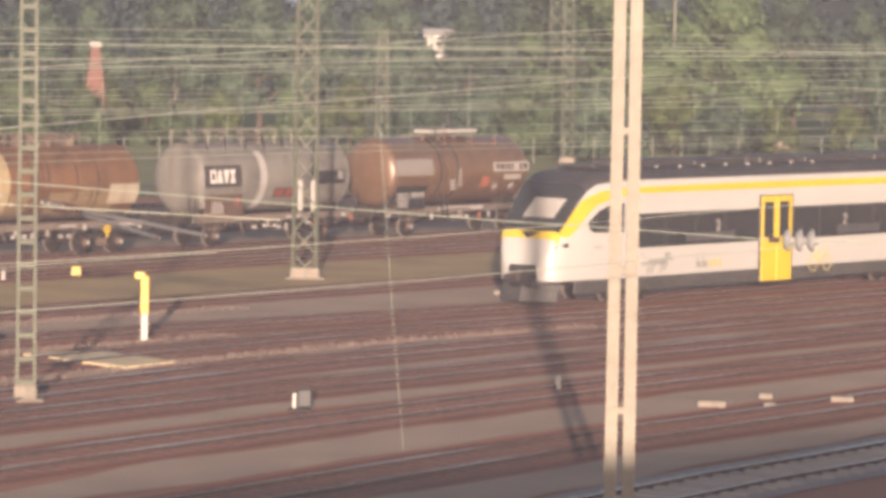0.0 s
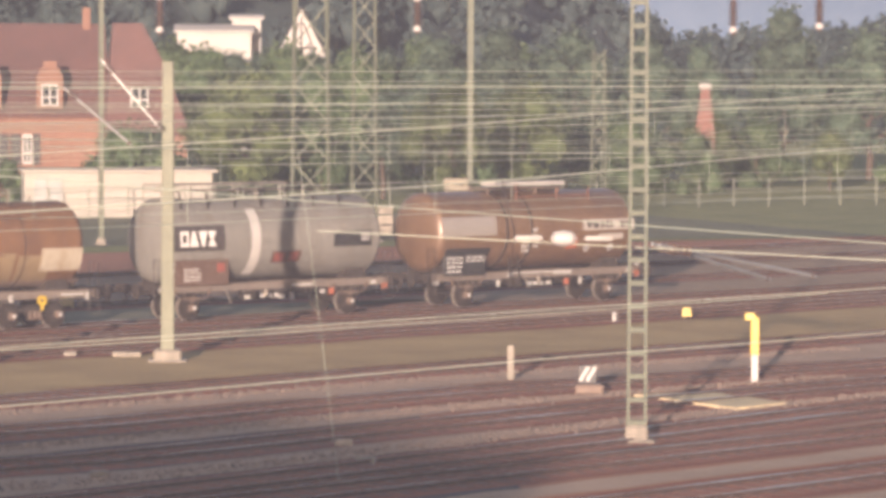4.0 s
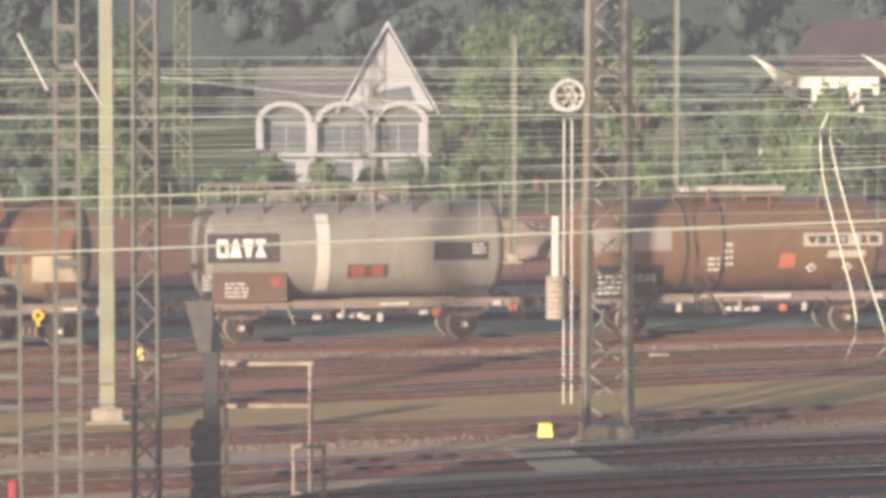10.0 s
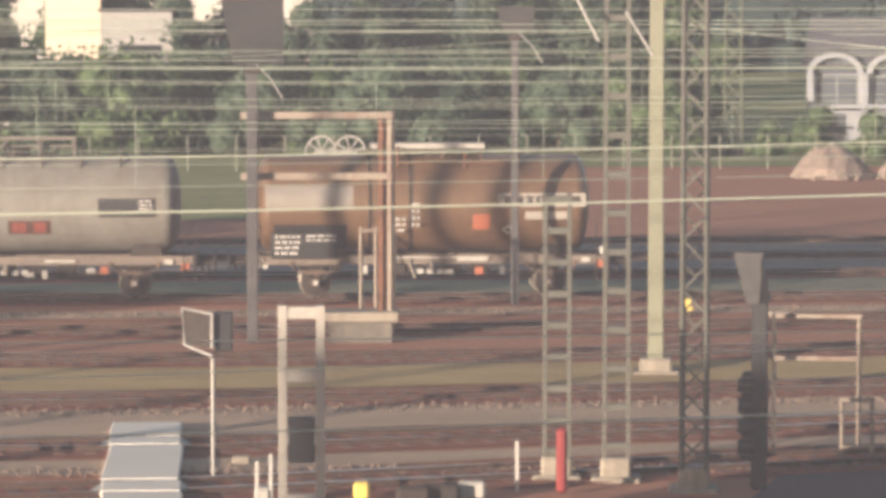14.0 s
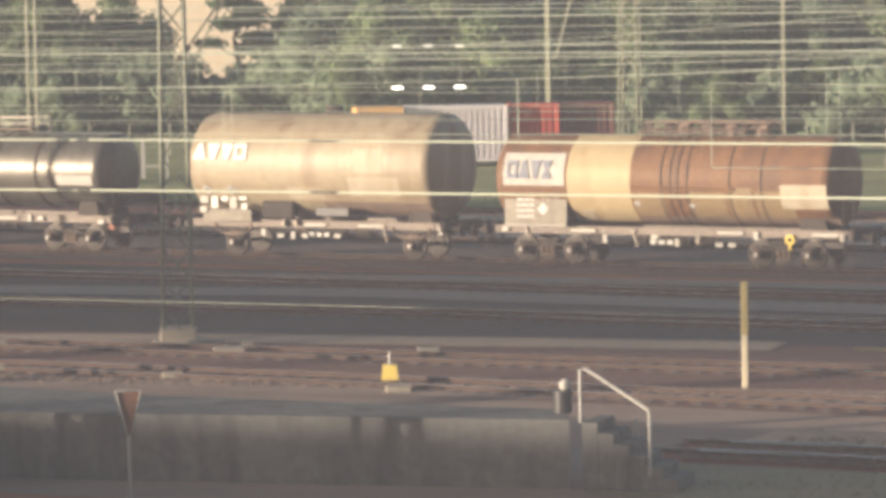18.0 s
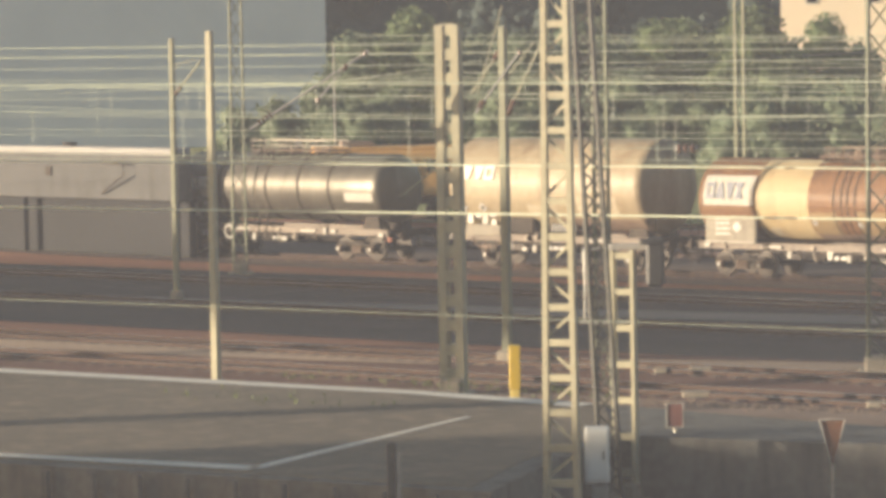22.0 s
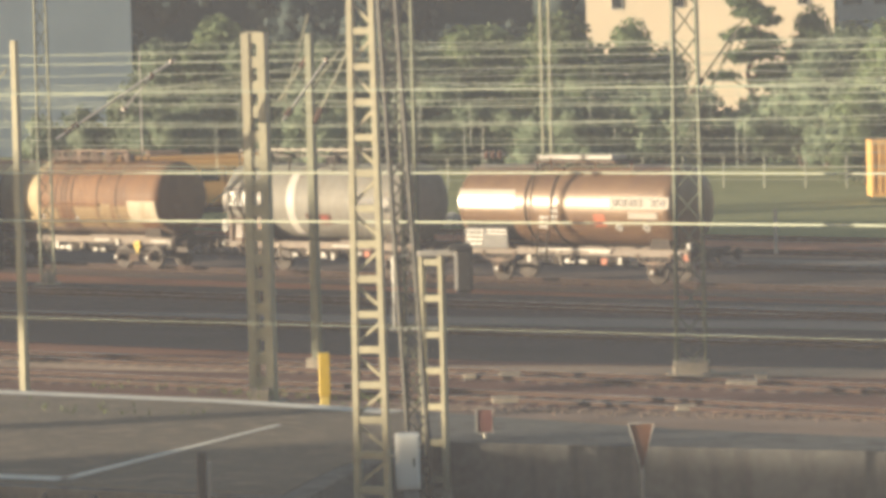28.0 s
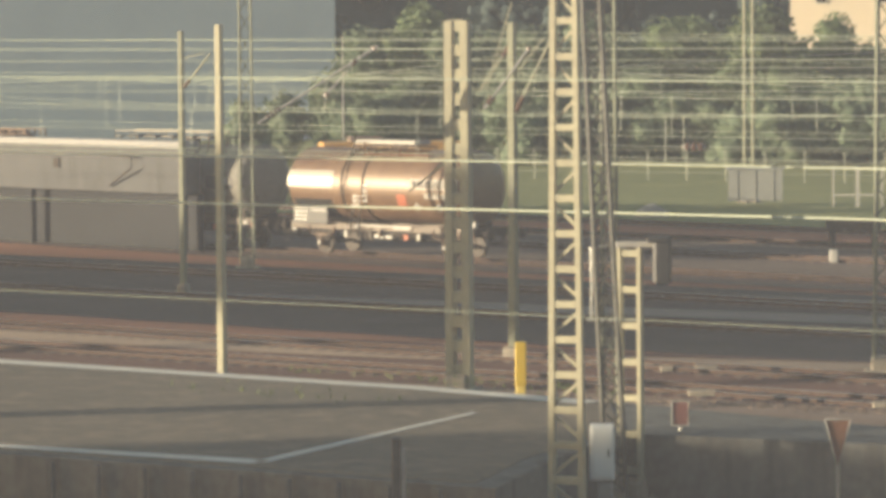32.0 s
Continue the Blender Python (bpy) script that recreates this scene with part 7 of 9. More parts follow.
shed = thing("shed", "low white shed with a grey door and sprayed marks", "shed", at(-27.6, 215, 0, 4))
part("wall", Shape().slab([(-5.7, 0), (5.2, 0), (5.2, 4), (-5.7, 4)], 0, 2.6), M_SHEDWALL, shed)
part("roof", Shape().box((-0.2, 2, 2.7), (11.4, 4.6, 0.18), 0.03), M_SHEDWALL, shed)
for x in (-4.8, -3.9):
    part("door", Shape().box((x, -0.04, 1.3), (0.8, 0.08, 2.0), 0.02), M_GREY, shed, "grey door")
s = Shape()
rs = random.Random(4)
for k in range(14):
    x = -2.0 + 0.5 * k
    s.bar((x, -0.03, 1.1 + rs.uniform(-0.3, 0.1)), (x + rs.uniform(-0.3, 0.5), -0.03, 1.7 + rs.uniform(-0.3, 0.3)), 0.06, 0.02, (0, 1, 0))
part("sprayed_marks", s, M_GREY, shed)


def gable_house(yaw, dist, w, eave, ridge, depth, wall_m, roof_m, label, turn=0.0, z=0.0, front=True):
    """A house whose gable (front) or eaves face the camera."""
    t = thing("house", label, "house", at(yaw, dist, z, turn))
    h = w / 2
    if front:
        part("wall", Shape().add([(-h, 0, 0), (h, 0, 0), (h, 0, eave), (0, 0, ridge), (-h, 0, eave), (-h, depth, 0), (h, depth, 0), (h, depth, eave), (0, depth, ridge), (-h, depth, eave)], [(0, 1, 2, 3, 4), (6, 5, 9, 8, 7), (1, 6, 7, 2), (5, 0, 4, 9)]), wall_m, t)
        for sx in (-1, 1):
            part("roof", Shape().add([(sx * (h + 0.3), -0.4, eave - 0.25), (0, -0.4, ridge + 0.1), (0, depth + 0.4, ridge + 0.1), (sx * (h + 0.3), depth + 0.4, eave - 0.25), (sx * (h + 0.3), -0.4, eave - 0.05), (0, -0.4, ridge + 0.3), (0, depth + 0.4, ridge + 0.3), (sx * (h + 0.3), depth + 0.4, eave - 0.05)], [(0, 1, 2, 3), (7, 6, 5, 4), (0, 4, 5, 1), (3, 2, 6, 7), (0, 3, 7, 4)]), roof_m, t)
    else:
        part("wall", Shape().slab([(-h, 0), (h, 0), (h, depth), (-h, depth)], 0, eave), wall_m, t)
        part("roof", Shape().add([(-h - 0.3, -0.5, eave - 0.1), (h + 0.3, -0.5, eave - 0.1), (h + 0.3, depth / 2, ridge), (-h - 0.3, depth / 2, ridge), (-h - 0.3, depth + 0.5, eave - 0.1), (h + 0.3, depth + 0.5, eave - 0.1), (-h - 0.3, -0.5, eave - 0.3), (h + 0.3, -0.5, eave - 0.3)], [(0, 1, 2, 3), (5, 4, 3, 2), (4, 0, 3), (1, 5, 2), (6, 7, 1, 0)]), roof_m, t)
    return t


# far white houses among the trees
M_FARWHITE = mat("plaster_far_white", (0.46, 0.45, 0.43), (0.40, 0.39, 0.37), 0.9, 0, 0.3, 5.0, 0.2, 0.006)
h1 = gable_house(-30.35, 380, 4.8, 9.8, 14.4, 9, M_FARWHITE, M_ROOFDARK, "white half-timbered gable house among trees")
s = Shape()
for a, b in (((-1.8, 9.0), (-0.2, 13.0)), ((1.8, 9.0), (0.2, 13.0)), ((-1.6, 10.4), (1.6, 10.4)), ((0, 9.0), (0, 13.6)), ((-1, 9), (1, 11)), ((1, 9), (-1, 11))):
    s.bar((a[0], -0.03, a[1]), (b[0], -0.03, b[1]), 0.14, 0.04, (0, 1, 0))
part("timber_frame", s, M_UNDER, h1)
gable_house(-29.0, 380, 7.6, 12.2, 12.8, 8, M_FARWHITE, M_FARWHITE, "flat-roofed white house among trees", front=False)
gable_house(-29.5, 384, 3.0, 13.6, 13.9, 5, M_FARWHITE, M_FARWHITE, "small white upper storey among trees", front=False)
gable_house(-41.9, 330, 2.2, 8.4, 8.9, 5, M_PLASTER, M_PLASTER, "small white house among trees", front=False)
tw = thing("signal_tower", "narrow red-brown brick turret with white lantern", "tower", at(-36.6, 262))
part("shaft", Shape().add([(q * a, r * a, z) for a, z in ((0.72, -0.1), (0.68, 4.2), (0.3, 7.3)) for q, r in ((-1, -1), (1, -1), (1, 1), (-1, 1))], [(3, 2, 1, 0), (8, 9, 10, 11)] + [(4 * k + i, 4 * k + (i + 1) % 4, 4 * k + 4 + (i + 1) % 4, 4 * k + 4 + i) for k in range(2) for i in range(4)]), mat("old_brick", (0.20, 0.10, 0.08), (0.14, 0.075, 0.062), 0.9), tw)
part("cap", Shape().box((0, 0, 7.45), (0.9, 0.8, 0.4), 0.1), M_FARWHITE, tw)


# white trim greyed in its colour for shade and haze
M_HAZEWHITE = mat("white_hazed", (0.25, 0.26, 0.295), (0.21, 0.22, 0.25), 0.9, 0, 0.3, 5.0, 0.2, 0.006)


# window and roof colours lifted to grey-blue, as haze would
M_HAZEGLASS = mat("window_hazed", (0.10, 0.115, 0.135), (0.08, 0.092, 0.11), 0.2, 0, 1, 9, 0)
M_HAZEROOF = mat("roof_hazed", (0.11, 0.11, 0.125), (0.085, 0.085, 0.10), 0.85, 0, 0.5, 5.0, 0.3, 0.01)


def arch_house():
    t = thing("house", "white house with three round arches and a tall glazed gable", "house", at(-9.95, 226, 0, 0))
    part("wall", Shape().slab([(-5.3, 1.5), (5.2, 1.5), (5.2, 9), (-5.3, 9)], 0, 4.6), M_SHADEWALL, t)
    for x in (-3.6, 0.0, 3.5):
        s, n = Shape(), 12
        v = []
        for rr, y in ((1.75, 0.6), (1.35, 0.6), (1.75, 1.6), (1.35, 1.6)):
            v += [(x + rr * math.cos(math.pi * k / n), y, 4.2 + rr * 0.72 * math.sin(math.pi * k / n)) for k in range(n + 1)]
        k1 = n + 1
        f = [(k, k + 1, k1 + k + 1, k1 + k) for k in range(n)] + [(2 * k1 + k, k, k1 * 0 + k, k1 * 2 + k) for k in ()]
        f += [(k + 1, k, 2 * k1 + k, 2 * k1 + k + 1) for k in range(n)] + [(k1 + k, k1 + k + 1, 3 * k1 + k + 1, 3 * k1 + k) for k in range(n)]
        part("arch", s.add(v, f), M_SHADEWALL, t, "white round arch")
        # flat infill stands for the shade inside the arch
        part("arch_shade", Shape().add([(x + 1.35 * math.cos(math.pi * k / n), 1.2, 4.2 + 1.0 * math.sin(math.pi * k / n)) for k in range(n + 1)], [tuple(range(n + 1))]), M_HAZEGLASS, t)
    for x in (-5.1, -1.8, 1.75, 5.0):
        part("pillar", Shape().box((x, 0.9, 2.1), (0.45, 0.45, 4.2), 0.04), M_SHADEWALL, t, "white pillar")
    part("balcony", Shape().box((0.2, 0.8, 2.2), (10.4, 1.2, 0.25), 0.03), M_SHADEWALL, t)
    for x in (-3.5, 0.0, 3.4):
        win = part("window", Shape().box((x, 1.46, 3.2), (2.4, 0.08, 1.7), 0.02), M_HAZEGLASS, t, "dark window")
        part("mullion", Shape().box((x, 1.40, 3.2), (0.1, 0.06, 1.7)), M_HAZEWHITE, win)
        win = part("window", Shape().box((x, 1.46, 1.1), (1.1, 0.08, 1.3), 0.02), M_HAZEGLASS, t, "dark window")
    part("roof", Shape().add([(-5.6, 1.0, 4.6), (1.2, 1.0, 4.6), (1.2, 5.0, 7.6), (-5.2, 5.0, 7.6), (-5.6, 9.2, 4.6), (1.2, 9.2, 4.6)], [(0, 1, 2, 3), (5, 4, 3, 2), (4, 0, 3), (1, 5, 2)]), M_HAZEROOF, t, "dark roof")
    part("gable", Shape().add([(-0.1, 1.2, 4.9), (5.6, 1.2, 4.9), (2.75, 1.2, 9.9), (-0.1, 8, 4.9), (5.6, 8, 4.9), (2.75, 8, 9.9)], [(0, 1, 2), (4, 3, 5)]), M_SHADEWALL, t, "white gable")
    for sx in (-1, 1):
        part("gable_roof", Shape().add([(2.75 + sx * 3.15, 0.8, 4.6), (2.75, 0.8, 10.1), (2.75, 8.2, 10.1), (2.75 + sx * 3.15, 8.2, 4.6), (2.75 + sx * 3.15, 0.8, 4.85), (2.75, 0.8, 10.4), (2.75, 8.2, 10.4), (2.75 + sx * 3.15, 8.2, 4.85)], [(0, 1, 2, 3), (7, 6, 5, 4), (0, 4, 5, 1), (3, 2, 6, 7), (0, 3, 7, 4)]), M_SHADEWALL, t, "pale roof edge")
    part("gable_window", Shape().add([(1.6, 1.12, 5.4), (4.4, 1.12, 5.4), (4.1, 1.12, 6.4), (1.9, 1.12, 6.0)], [(0, 1, 2, 3)]), M_HAZEGLASS, t, "dark gable window")
    return t


arch_house()


def dormer_house(yaw, dist, w, gx):
    t = thing("house", "house with dark tiled roof and a white gable dormer", "house", at(yaw, dist))
    part("wall", Shape().slab([(-w / 2, 0), (w / 2, 0), (w / 2, 10), (-w / 2, 10)], 0, 5.0), M_PLASTER, t)
    part("roof", Shape().add([(-w / 2 - 0.4, -0.6, 5.0), (w / 2 + 0.4, -0.6, 5.0), (w / 2 - 3.0, 5, 10.6), (-w / 2 + 3.5, 5, 10.6), (-w / 2 - 0.4, 10.6, 5.0), (w / 2 + 0.4, 10.6, 5.0)], [(0, 1, 2, 3), (5, 4, 3, 2), (4, 0, 3), (1, 5, 2)]), M_ROOFDARK, t, "dark tiled roof")
    d = part("dormer", Shape().box((gx, 1.2, 5.9), (5.4, 3.6, 1.95)), M_PLASTER, t, "white dormer with windows")
    for q, pw in ((-2.05, 0.9), (-0.1, 1.55), (1.9, 0.85)):
        part("pane", Shape().box((gx + q, -0.62, 5.6), (pw, 0.06, 1.1)), M_GLASS, d)
    part("dormer_roof", Shape().box((gx, 1.1, 6.95), (5.7, 4.0, 0.16), 0.03), M_ROOFDARK, d)

    def barge(pts):
        """A white board in the shape of a wedge, 0.2 m thick."""
        n = len(pts)
        v = [(gx + x, -0.9, z) for x, z in pts] + [(gx + x, -0.7, z) for x, z in pts]
        f = [tuple(range(n))[::-1], tuple(range(n, 2 * n))] + [(k, (k + 1) % n, n + (k + 1) % n, n + k) for k in range(n)]
        part("barge_board", Shape().add(v, f), M_PLASTER, t, "white gable wedge")

    barge([(-5.55, 8.29), (-2.72, 6.84), (-2.62, 5.0), (-4.72, 7.55)])
    barge([(1.5, 8.4), (4.22, 7.0), (4.28, 6.46), (3.84, 5.8), (3.0, 7.2)])
    return t


dormer_house(-18.9, 240, 21.0, -5.55)


def block(yaw, dist, w, h, depth, material, label, rows=0, cols=0, turn=0.0, balc=False, z0=2.0, floor=3.0, winw=1.2, winh=1.4, frame_m=None, glass=None):
    t = thing("apartment_building", label, "building", at(yaw, dist, 0, turn))
    part("wall", Shape().slab([(-w / 2, 0), (w / 2, 0), (w / 2, depth), (-w / 2, depth)], 0, h), material, t)
    part("roof", Shape().box((0, depth / 2, h + 0.12), (w + 0.5, depth + 0.5, 0.25), 0.04), M_GREYWALL, t)
    for r in range(rows):
        for c in range(cols):
            x = (c + 0.5) / cols * w - w / 2
            win = part("window", Shape().box((x, -0.03, z0 + r * floor), (winw, 0.1, winh), 0.02), frame_m or M_WHITE, t)
            part("pane", Shape().box((x, -0.09, z0 + r * floor), (winw - 0.25, 0.04, winh - 0.25)), glass or M_GLASS, win)
        if balc:
            b = part("balcony", Shape().box((0, -0.7, z0 - 1.0 + r * floor), (w * 0.94, 1.4, 0.22), 0.03), material, t, "pale balcony")
            part("parapet", Shape().box((0, -1.38, z0 - 0.5 + r * floor), (w * 0.94, 0.08, 0.85), 0.02), M_PLASTER, b)
    return t


block(11.4, 234, 15.0, 12.0, 10, M_BEIGE, "beige apartment block with balconies", 3, 4, balc=True, z0=3.0, winw=2.2)
block(0.25, 300, 12.6, 17.0, 10, M_PLASTER, "tall white apartment block above the trees", 2, 4, z0=12.6, winw=1.4)
block(3.0, 252, 16.0, 12.0, 8, M_PLASTER, "white apartment block behind trees", 3, 5, z0=3.0, winw=1.6)
block(16.4, 262, 9.0, 9.3, 8, M_BEIGE, "low beige building behind trees", 2, 3, z0=4.0)
block(28.85, 300, 20.0, 22.0, 14, M_BEIGE, "tall beige building with a plain sunlit wall", 4, 4, z0=11.4, floor=3.2, winw=1.0, winh=1.5)
# panes lightened and frames in wall colour, to imitate haze
block(25.95, 335, 11.0, 24.0, 16, M_BLUEGREY, "tall office building, coloured blue-grey for haze", 5, 4, z0=8.5, floor=3.1, winw=2.0, winh=1.9, frame_m=M_BLUEGREY, glass=mat("pane_haze_blue", (0.13, 0.16, 0.20), (0.10, 0.125, 0.16), 0.25))
block(41.6, 300, 40.0, 13.0, 20, M_BLUEGREY, "long hall, coloured blue-grey for haze", 0, 0, z0=8.0, floor=3.0, winw=2.4, winh=1.2)
block(39.4, 305, 10.0, 20.0, 16, M_GREYWALL, "grey building block in haze", 3, 3, z0=9.0)

# containers in a row
def container(yaw, dist, w, material, label, z=0.25, h=2.9):
    t = thing("shipping_container", label, "container", at(yaw, dist, z, 6), group="containers")
    part("box", Shape().box((0, 1.2, h / 2), (w, 2.4, h), 0.03), material, t)
    n = int(w / 0.3)
    for k in range(n):
        part("rib", Shape().box((-w / 2 + (k + 0.5) * w / n, -0.03, h / 2), (0.14, 0.06, h - 0.4), 0.01), material, t)
    for x in (-w / 2 + 0.08, w / 2 - 0.08):
        part("corner_post", Shape().box((x, -0.02, h / 2), (0.16, 0.12, h), 0.01), material, t)
    for zz in (0.1, h - 0.1):
        part("edge_rail", Shape().box((0, -0.02, zz), (w, 0.1, 0.18), 0.01), material, t)
    return t


M_CORANGE = mat("container_orange", (0.70, 0.42, 0.15), (0.60, 0.35, 0.125), 0.55, 0, 0.6, 6, 0.15)
M_CWHITE = mat("container_lilac_grey", (0.66, 0.62, 0.66), (0.56, 0.53, 0.57), 0.55, 0, 0.6, 6, 0.15)
M_CRED = mat("container_red", (0.50, 0.09, 0.06), (0.40, 0.07, 0.05), 0.55, 0, 0.6, 6, 0.15)
M_CDARK = mat("container_brown", (0.16, 0.06, 0.05), (0.11, 0.045, 0.04), 0.55, 0, 0.6, 6, 0.15)
container(26.05, 190, 2.45, M_CORANGE, "orange corrugated shipping container in a row")
container(24.85, 191, 5.2, M_CWHITE, "lilac-grey shipping container with small signs")
container(23.65, 192, 2.5, M_CRED, "red corrugated shipping container in a row")
container(22.85, 193, 2.9, M_CDARK, "dark brown shipping container")

# fence along the back of the yard
M_FENCE = mat("fence_dull_green", (0.26, 0.275, 0.225), (0.20, 0.215, 0.17), 0.6, 0.2, 1.0, 12.0, 0.1, 0.003)


def fence():
    t = thing("fence", "thin pale post-and-rail fence along the back of the yard", "fence")
    pts = curve_through([(-160, 176), (-108, 183), (-60, 186), (0, 190), (60, 190), (110, 189), (140, 188), (164, 182), (190, 178), (230, 172)])
    post = Shape().box((0, 0, 0.9), (0.07, 0.07, 1.8), 0.01).mesh("post", M_FENCE)
    for x, y, a in along(pts, 2.5):
        part("post", post, None, t).matrix_basis = pose(x, y, 0, 0, 0, math.degrees(a))
    for z in (0.5, 1.15, 1.8):
        part("rail", Shape().pipe([(x, y, z) for x, y in pts], 0.02, 4), M_FENCE, t)
    return t


fence()


M_HEAP = mat("heap_gravel", (0.29, 0.23, 0.195), (0.20, 0.16, 0.14), 0.95, 0, 0.6, 8.0, 0.8, 0.05)


def heap(name, m, w, d, h, material, label, seed, n=26):
    """A heap of rubble: a bumpy cone with loose stones."""
    s, rg = Shape(), random.Random(seed)
    rings = [(1.0, 0.0), (0.86, 0.34), (0.62, 0.70), (0.36, 0.92), (0.1, 1.0)]
    v = []
    for q, z in rings:
        for k in range(n):
            a = math.tau * k / n
            j = 1 + 0.18 * noise.noise(Vector((math.cos(a) * 2, math.sin(a) * 2, seed + z * 3)))
            v.append((w / 2 * q * j * math.cos(a), d / 2 * q * j * math.sin(a), h * z * j))
    s.add(v, [(i * n + k, i * n + (k + 1) % n, (i + 1) * n + (k + 1) % n, (i + 1) * n + k) for i in range(4) for k in range(n)] + [tuple(range(4 * n, 5 * n))])
    for _ in range(260):
        a, q = rg.uniform(0, 6.28), math.sqrt(rg.random())
        z = h * (1 - q ** 1.6) * 1.02
        c = Vector((w / 2 * q * math.cos(a), d / 2 * q * math.sin(a), max(0.05, z)))
        r = rg.uniform(0.06, 0.2)
        mm = Euler((rg.uniform(0, 6), rg.uniform(0, 6), 0)).to_matrix()
        s.add([c + mm @ Vector(e) * r for e in ((1, 0, 0), (-1, 0, 0), (0, 1, 0), (0, -1, 0), (0, 0, 0.8), (0, 0, -0.8))], [(0, 2, 4), (2, 1, 4), (1, 3, 4), (3, 0, 4), (2, 0, 5), (1, 2, 5), (3, 1, 5), (0, 3, 5)])
    return solid(name, s, material, label, "heap", m)


for yaw, dist, w, h in ((-9.0, 184, 4.2, 1.5), (-10.4, 184, 4.8, 1.5), (-12.4, 158, 9.0, 1.5), (-16.0, 160, 9.0, 1.3), (-20.0, 166, 8.0, 1.5), (-25.2, 170, 6.0, 1.2), (-28.9, 188, 7.0, 0.7), (-30.4, 187, 5.0, 0.6), (-32.6, 190, 5.0, 0.9), (-2.0, 165, 4.0, 1.6), (11.0, 165, 5.0, 1.7)):
    heap("gravel_heap", at(yaw, dist), w, 5.0, h, M_HEAP, "heap of pale loose gravel", int(abs(yaw) * 10))

# stacked pallets and blocks behind the tracks
def stack(yaw, dist, w, h, d, label, material, layers, turn=0.0, z=0.0):
    t = thing("pallet_stack", label, "stack", at(yaw, dist, z, turn), group="stored goods")
    for k in range(layers):
        part("layer", Shape().box((0.04 * (k % 2), 0, h * (k + 0.5) / layers), (w, d, h / layers * 0.8), 0.02), material, t)
        for q in (-0.4, 0, 0.4):
            part("slat", Shape().box((q * w, -d / 2 - 0.03, h * (k + 0.5) / layers), (0.12, 0.06, h / layers * 0.95)), material, t)
    return t


M_WOOD = mat("pallet_wood", (0.30, 0.265, 0.20), (0.22, 0.19, 0.145), 0.85, 0, 1.0, 9.0, 0.3)
stack(-32.75, 195, 1.3, 3.0, 1.2, "tall stack of pale wooden pallets", M_WOOD, 9)
stack(-33.9, 195, 1.7, 1.9, 1.2, "low stack of pale wooden pallets", M_WOOD, 6)
stack(-31.6, 195, 1.2, 1.6, 1.2, "stack of pale concrete blocks", M_CONC, 3)
stack(-32.2, 194, 1.6, 1.4, 1.2, "stack of pale concrete slabs", M_CONC, 2)
stack(-33.2, 192, 2.2, 0.7, 1.2, "low pale concrete blocks", M_CONC, 1)
stack(17.9, 185, 2.2, 2.6, 1.2, "stack of white lattice crates", M_WHITE, 4)
stack(17.1, 185, 1.4, 2.2, 1.2, "stack of white lattice crates", M_WHITE, 4)
stack(-42.0, 240, 0.5, 1.0, 0.5, "small pale box cabinet", M_CONC, 1)

M_OLDWOOD = mat("old_sleeper_wood", (0.11, 0.065, 0.05), (0.075, 0.045, 0.036), 0.85, 0, 1.0, 9.0, 0.3, 0.006)


def sleeper_stack(yaw, dist, w, rows, cols):
    """Old brown sleepers laid crosswise with pale battens between the layers."""
    t = thing("sleeper_stack", "stack of old brown wooden sleepers with pale battens", "stack", at(yaw, dist), group="stored goods")
    for k in (-0.35, 0.35):
        part("bearer", Shape().box((k * w, 0, 0.55), (0.3, 2.3, 1.1), 0.03), M_UNDER, t)
    for r in range(rows):
        part("layer", Shape().box((0.03 * (r % 2), 0, 1.2 + 0.28 * r), (w, 2.4, 0.2), 0.02), M_OLDWOOD, t)
        for c in range(cols):
            part("batten", Shape().box((-w / 2 + w * (c + 0.5) / cols, -1.12 + 0.04 * (c % 2), 1.335 + 0.28 * r), (w / cols * 0.7, 0.3, 0.06), 0.01), M_PANEL, t)
    return t


sleeper_stack(3.83, 140, 2.46, 5, 8)
# yellow works vehicle on a far track
yv = thing("works_wagon", "orange-yellow works wagon on a far track", "wagon", at(36.95, 176, 0, 6))
part("body", Shape().box((0, 0, 2.4), (7.0, 2.6, 2.2), 0.15), M_CORANGE, yv)
part("roof", Shape().box((0, 0, 3.58), (6.7, 2.3, 0.2), 0.08), M_CORANGE, yv, "orange roof")
part("roof_box", Shape().box((-1.2, 0, 3.78), (1.6, 1.2, 0.3), 0.06), M_SKIRT, yv, "dusty roof box")
part("frame", Shape().box((0, 0, 1.1), (8.4, 2.4, 0.35), 0.04), M_UNDER, yv)
for x in (-2.6, 2.6):
    part("wheelset", WHEELSET, None, yv).location = (x, 0, 0.05)
for x in (-2.4, -0.8, 0.8, 2.4):
    part("window", Shape().box((x, -1.32, 2.75), (0.9, 0.05, 0.6), 0.04), M_GLASS, yv)
    part("door_rib", Shape().box((x + 0.75, -1.31, 2.3), (0.06, 0.05, 1.7), 0.01), M_RUST, yv)

# shade on the depot is put into both colours, near black below
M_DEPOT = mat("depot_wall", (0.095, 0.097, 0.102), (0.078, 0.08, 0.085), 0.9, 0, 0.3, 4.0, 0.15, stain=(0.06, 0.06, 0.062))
M_DEPOTD = mat("depot_recess_shade", (0.022, 0.024, 0.03), (0.016, 0.018, 0.022), 0.9, 0, 0.3, 4.0, 0.15)
# grey depot building: upper wall carried over a dark recess
dp = thing("depot_building", "grey flat-roofed depot with a pale roof edge over a dark recess", "building", pose(-97.4, 115.6, 0, 0, 0, -9.5))
part("upper_wall", Shape().box((-11.0, 0.4, 3.3), (22.0, 0.8, 1.9), 0.03), M_DEPOT, dp)
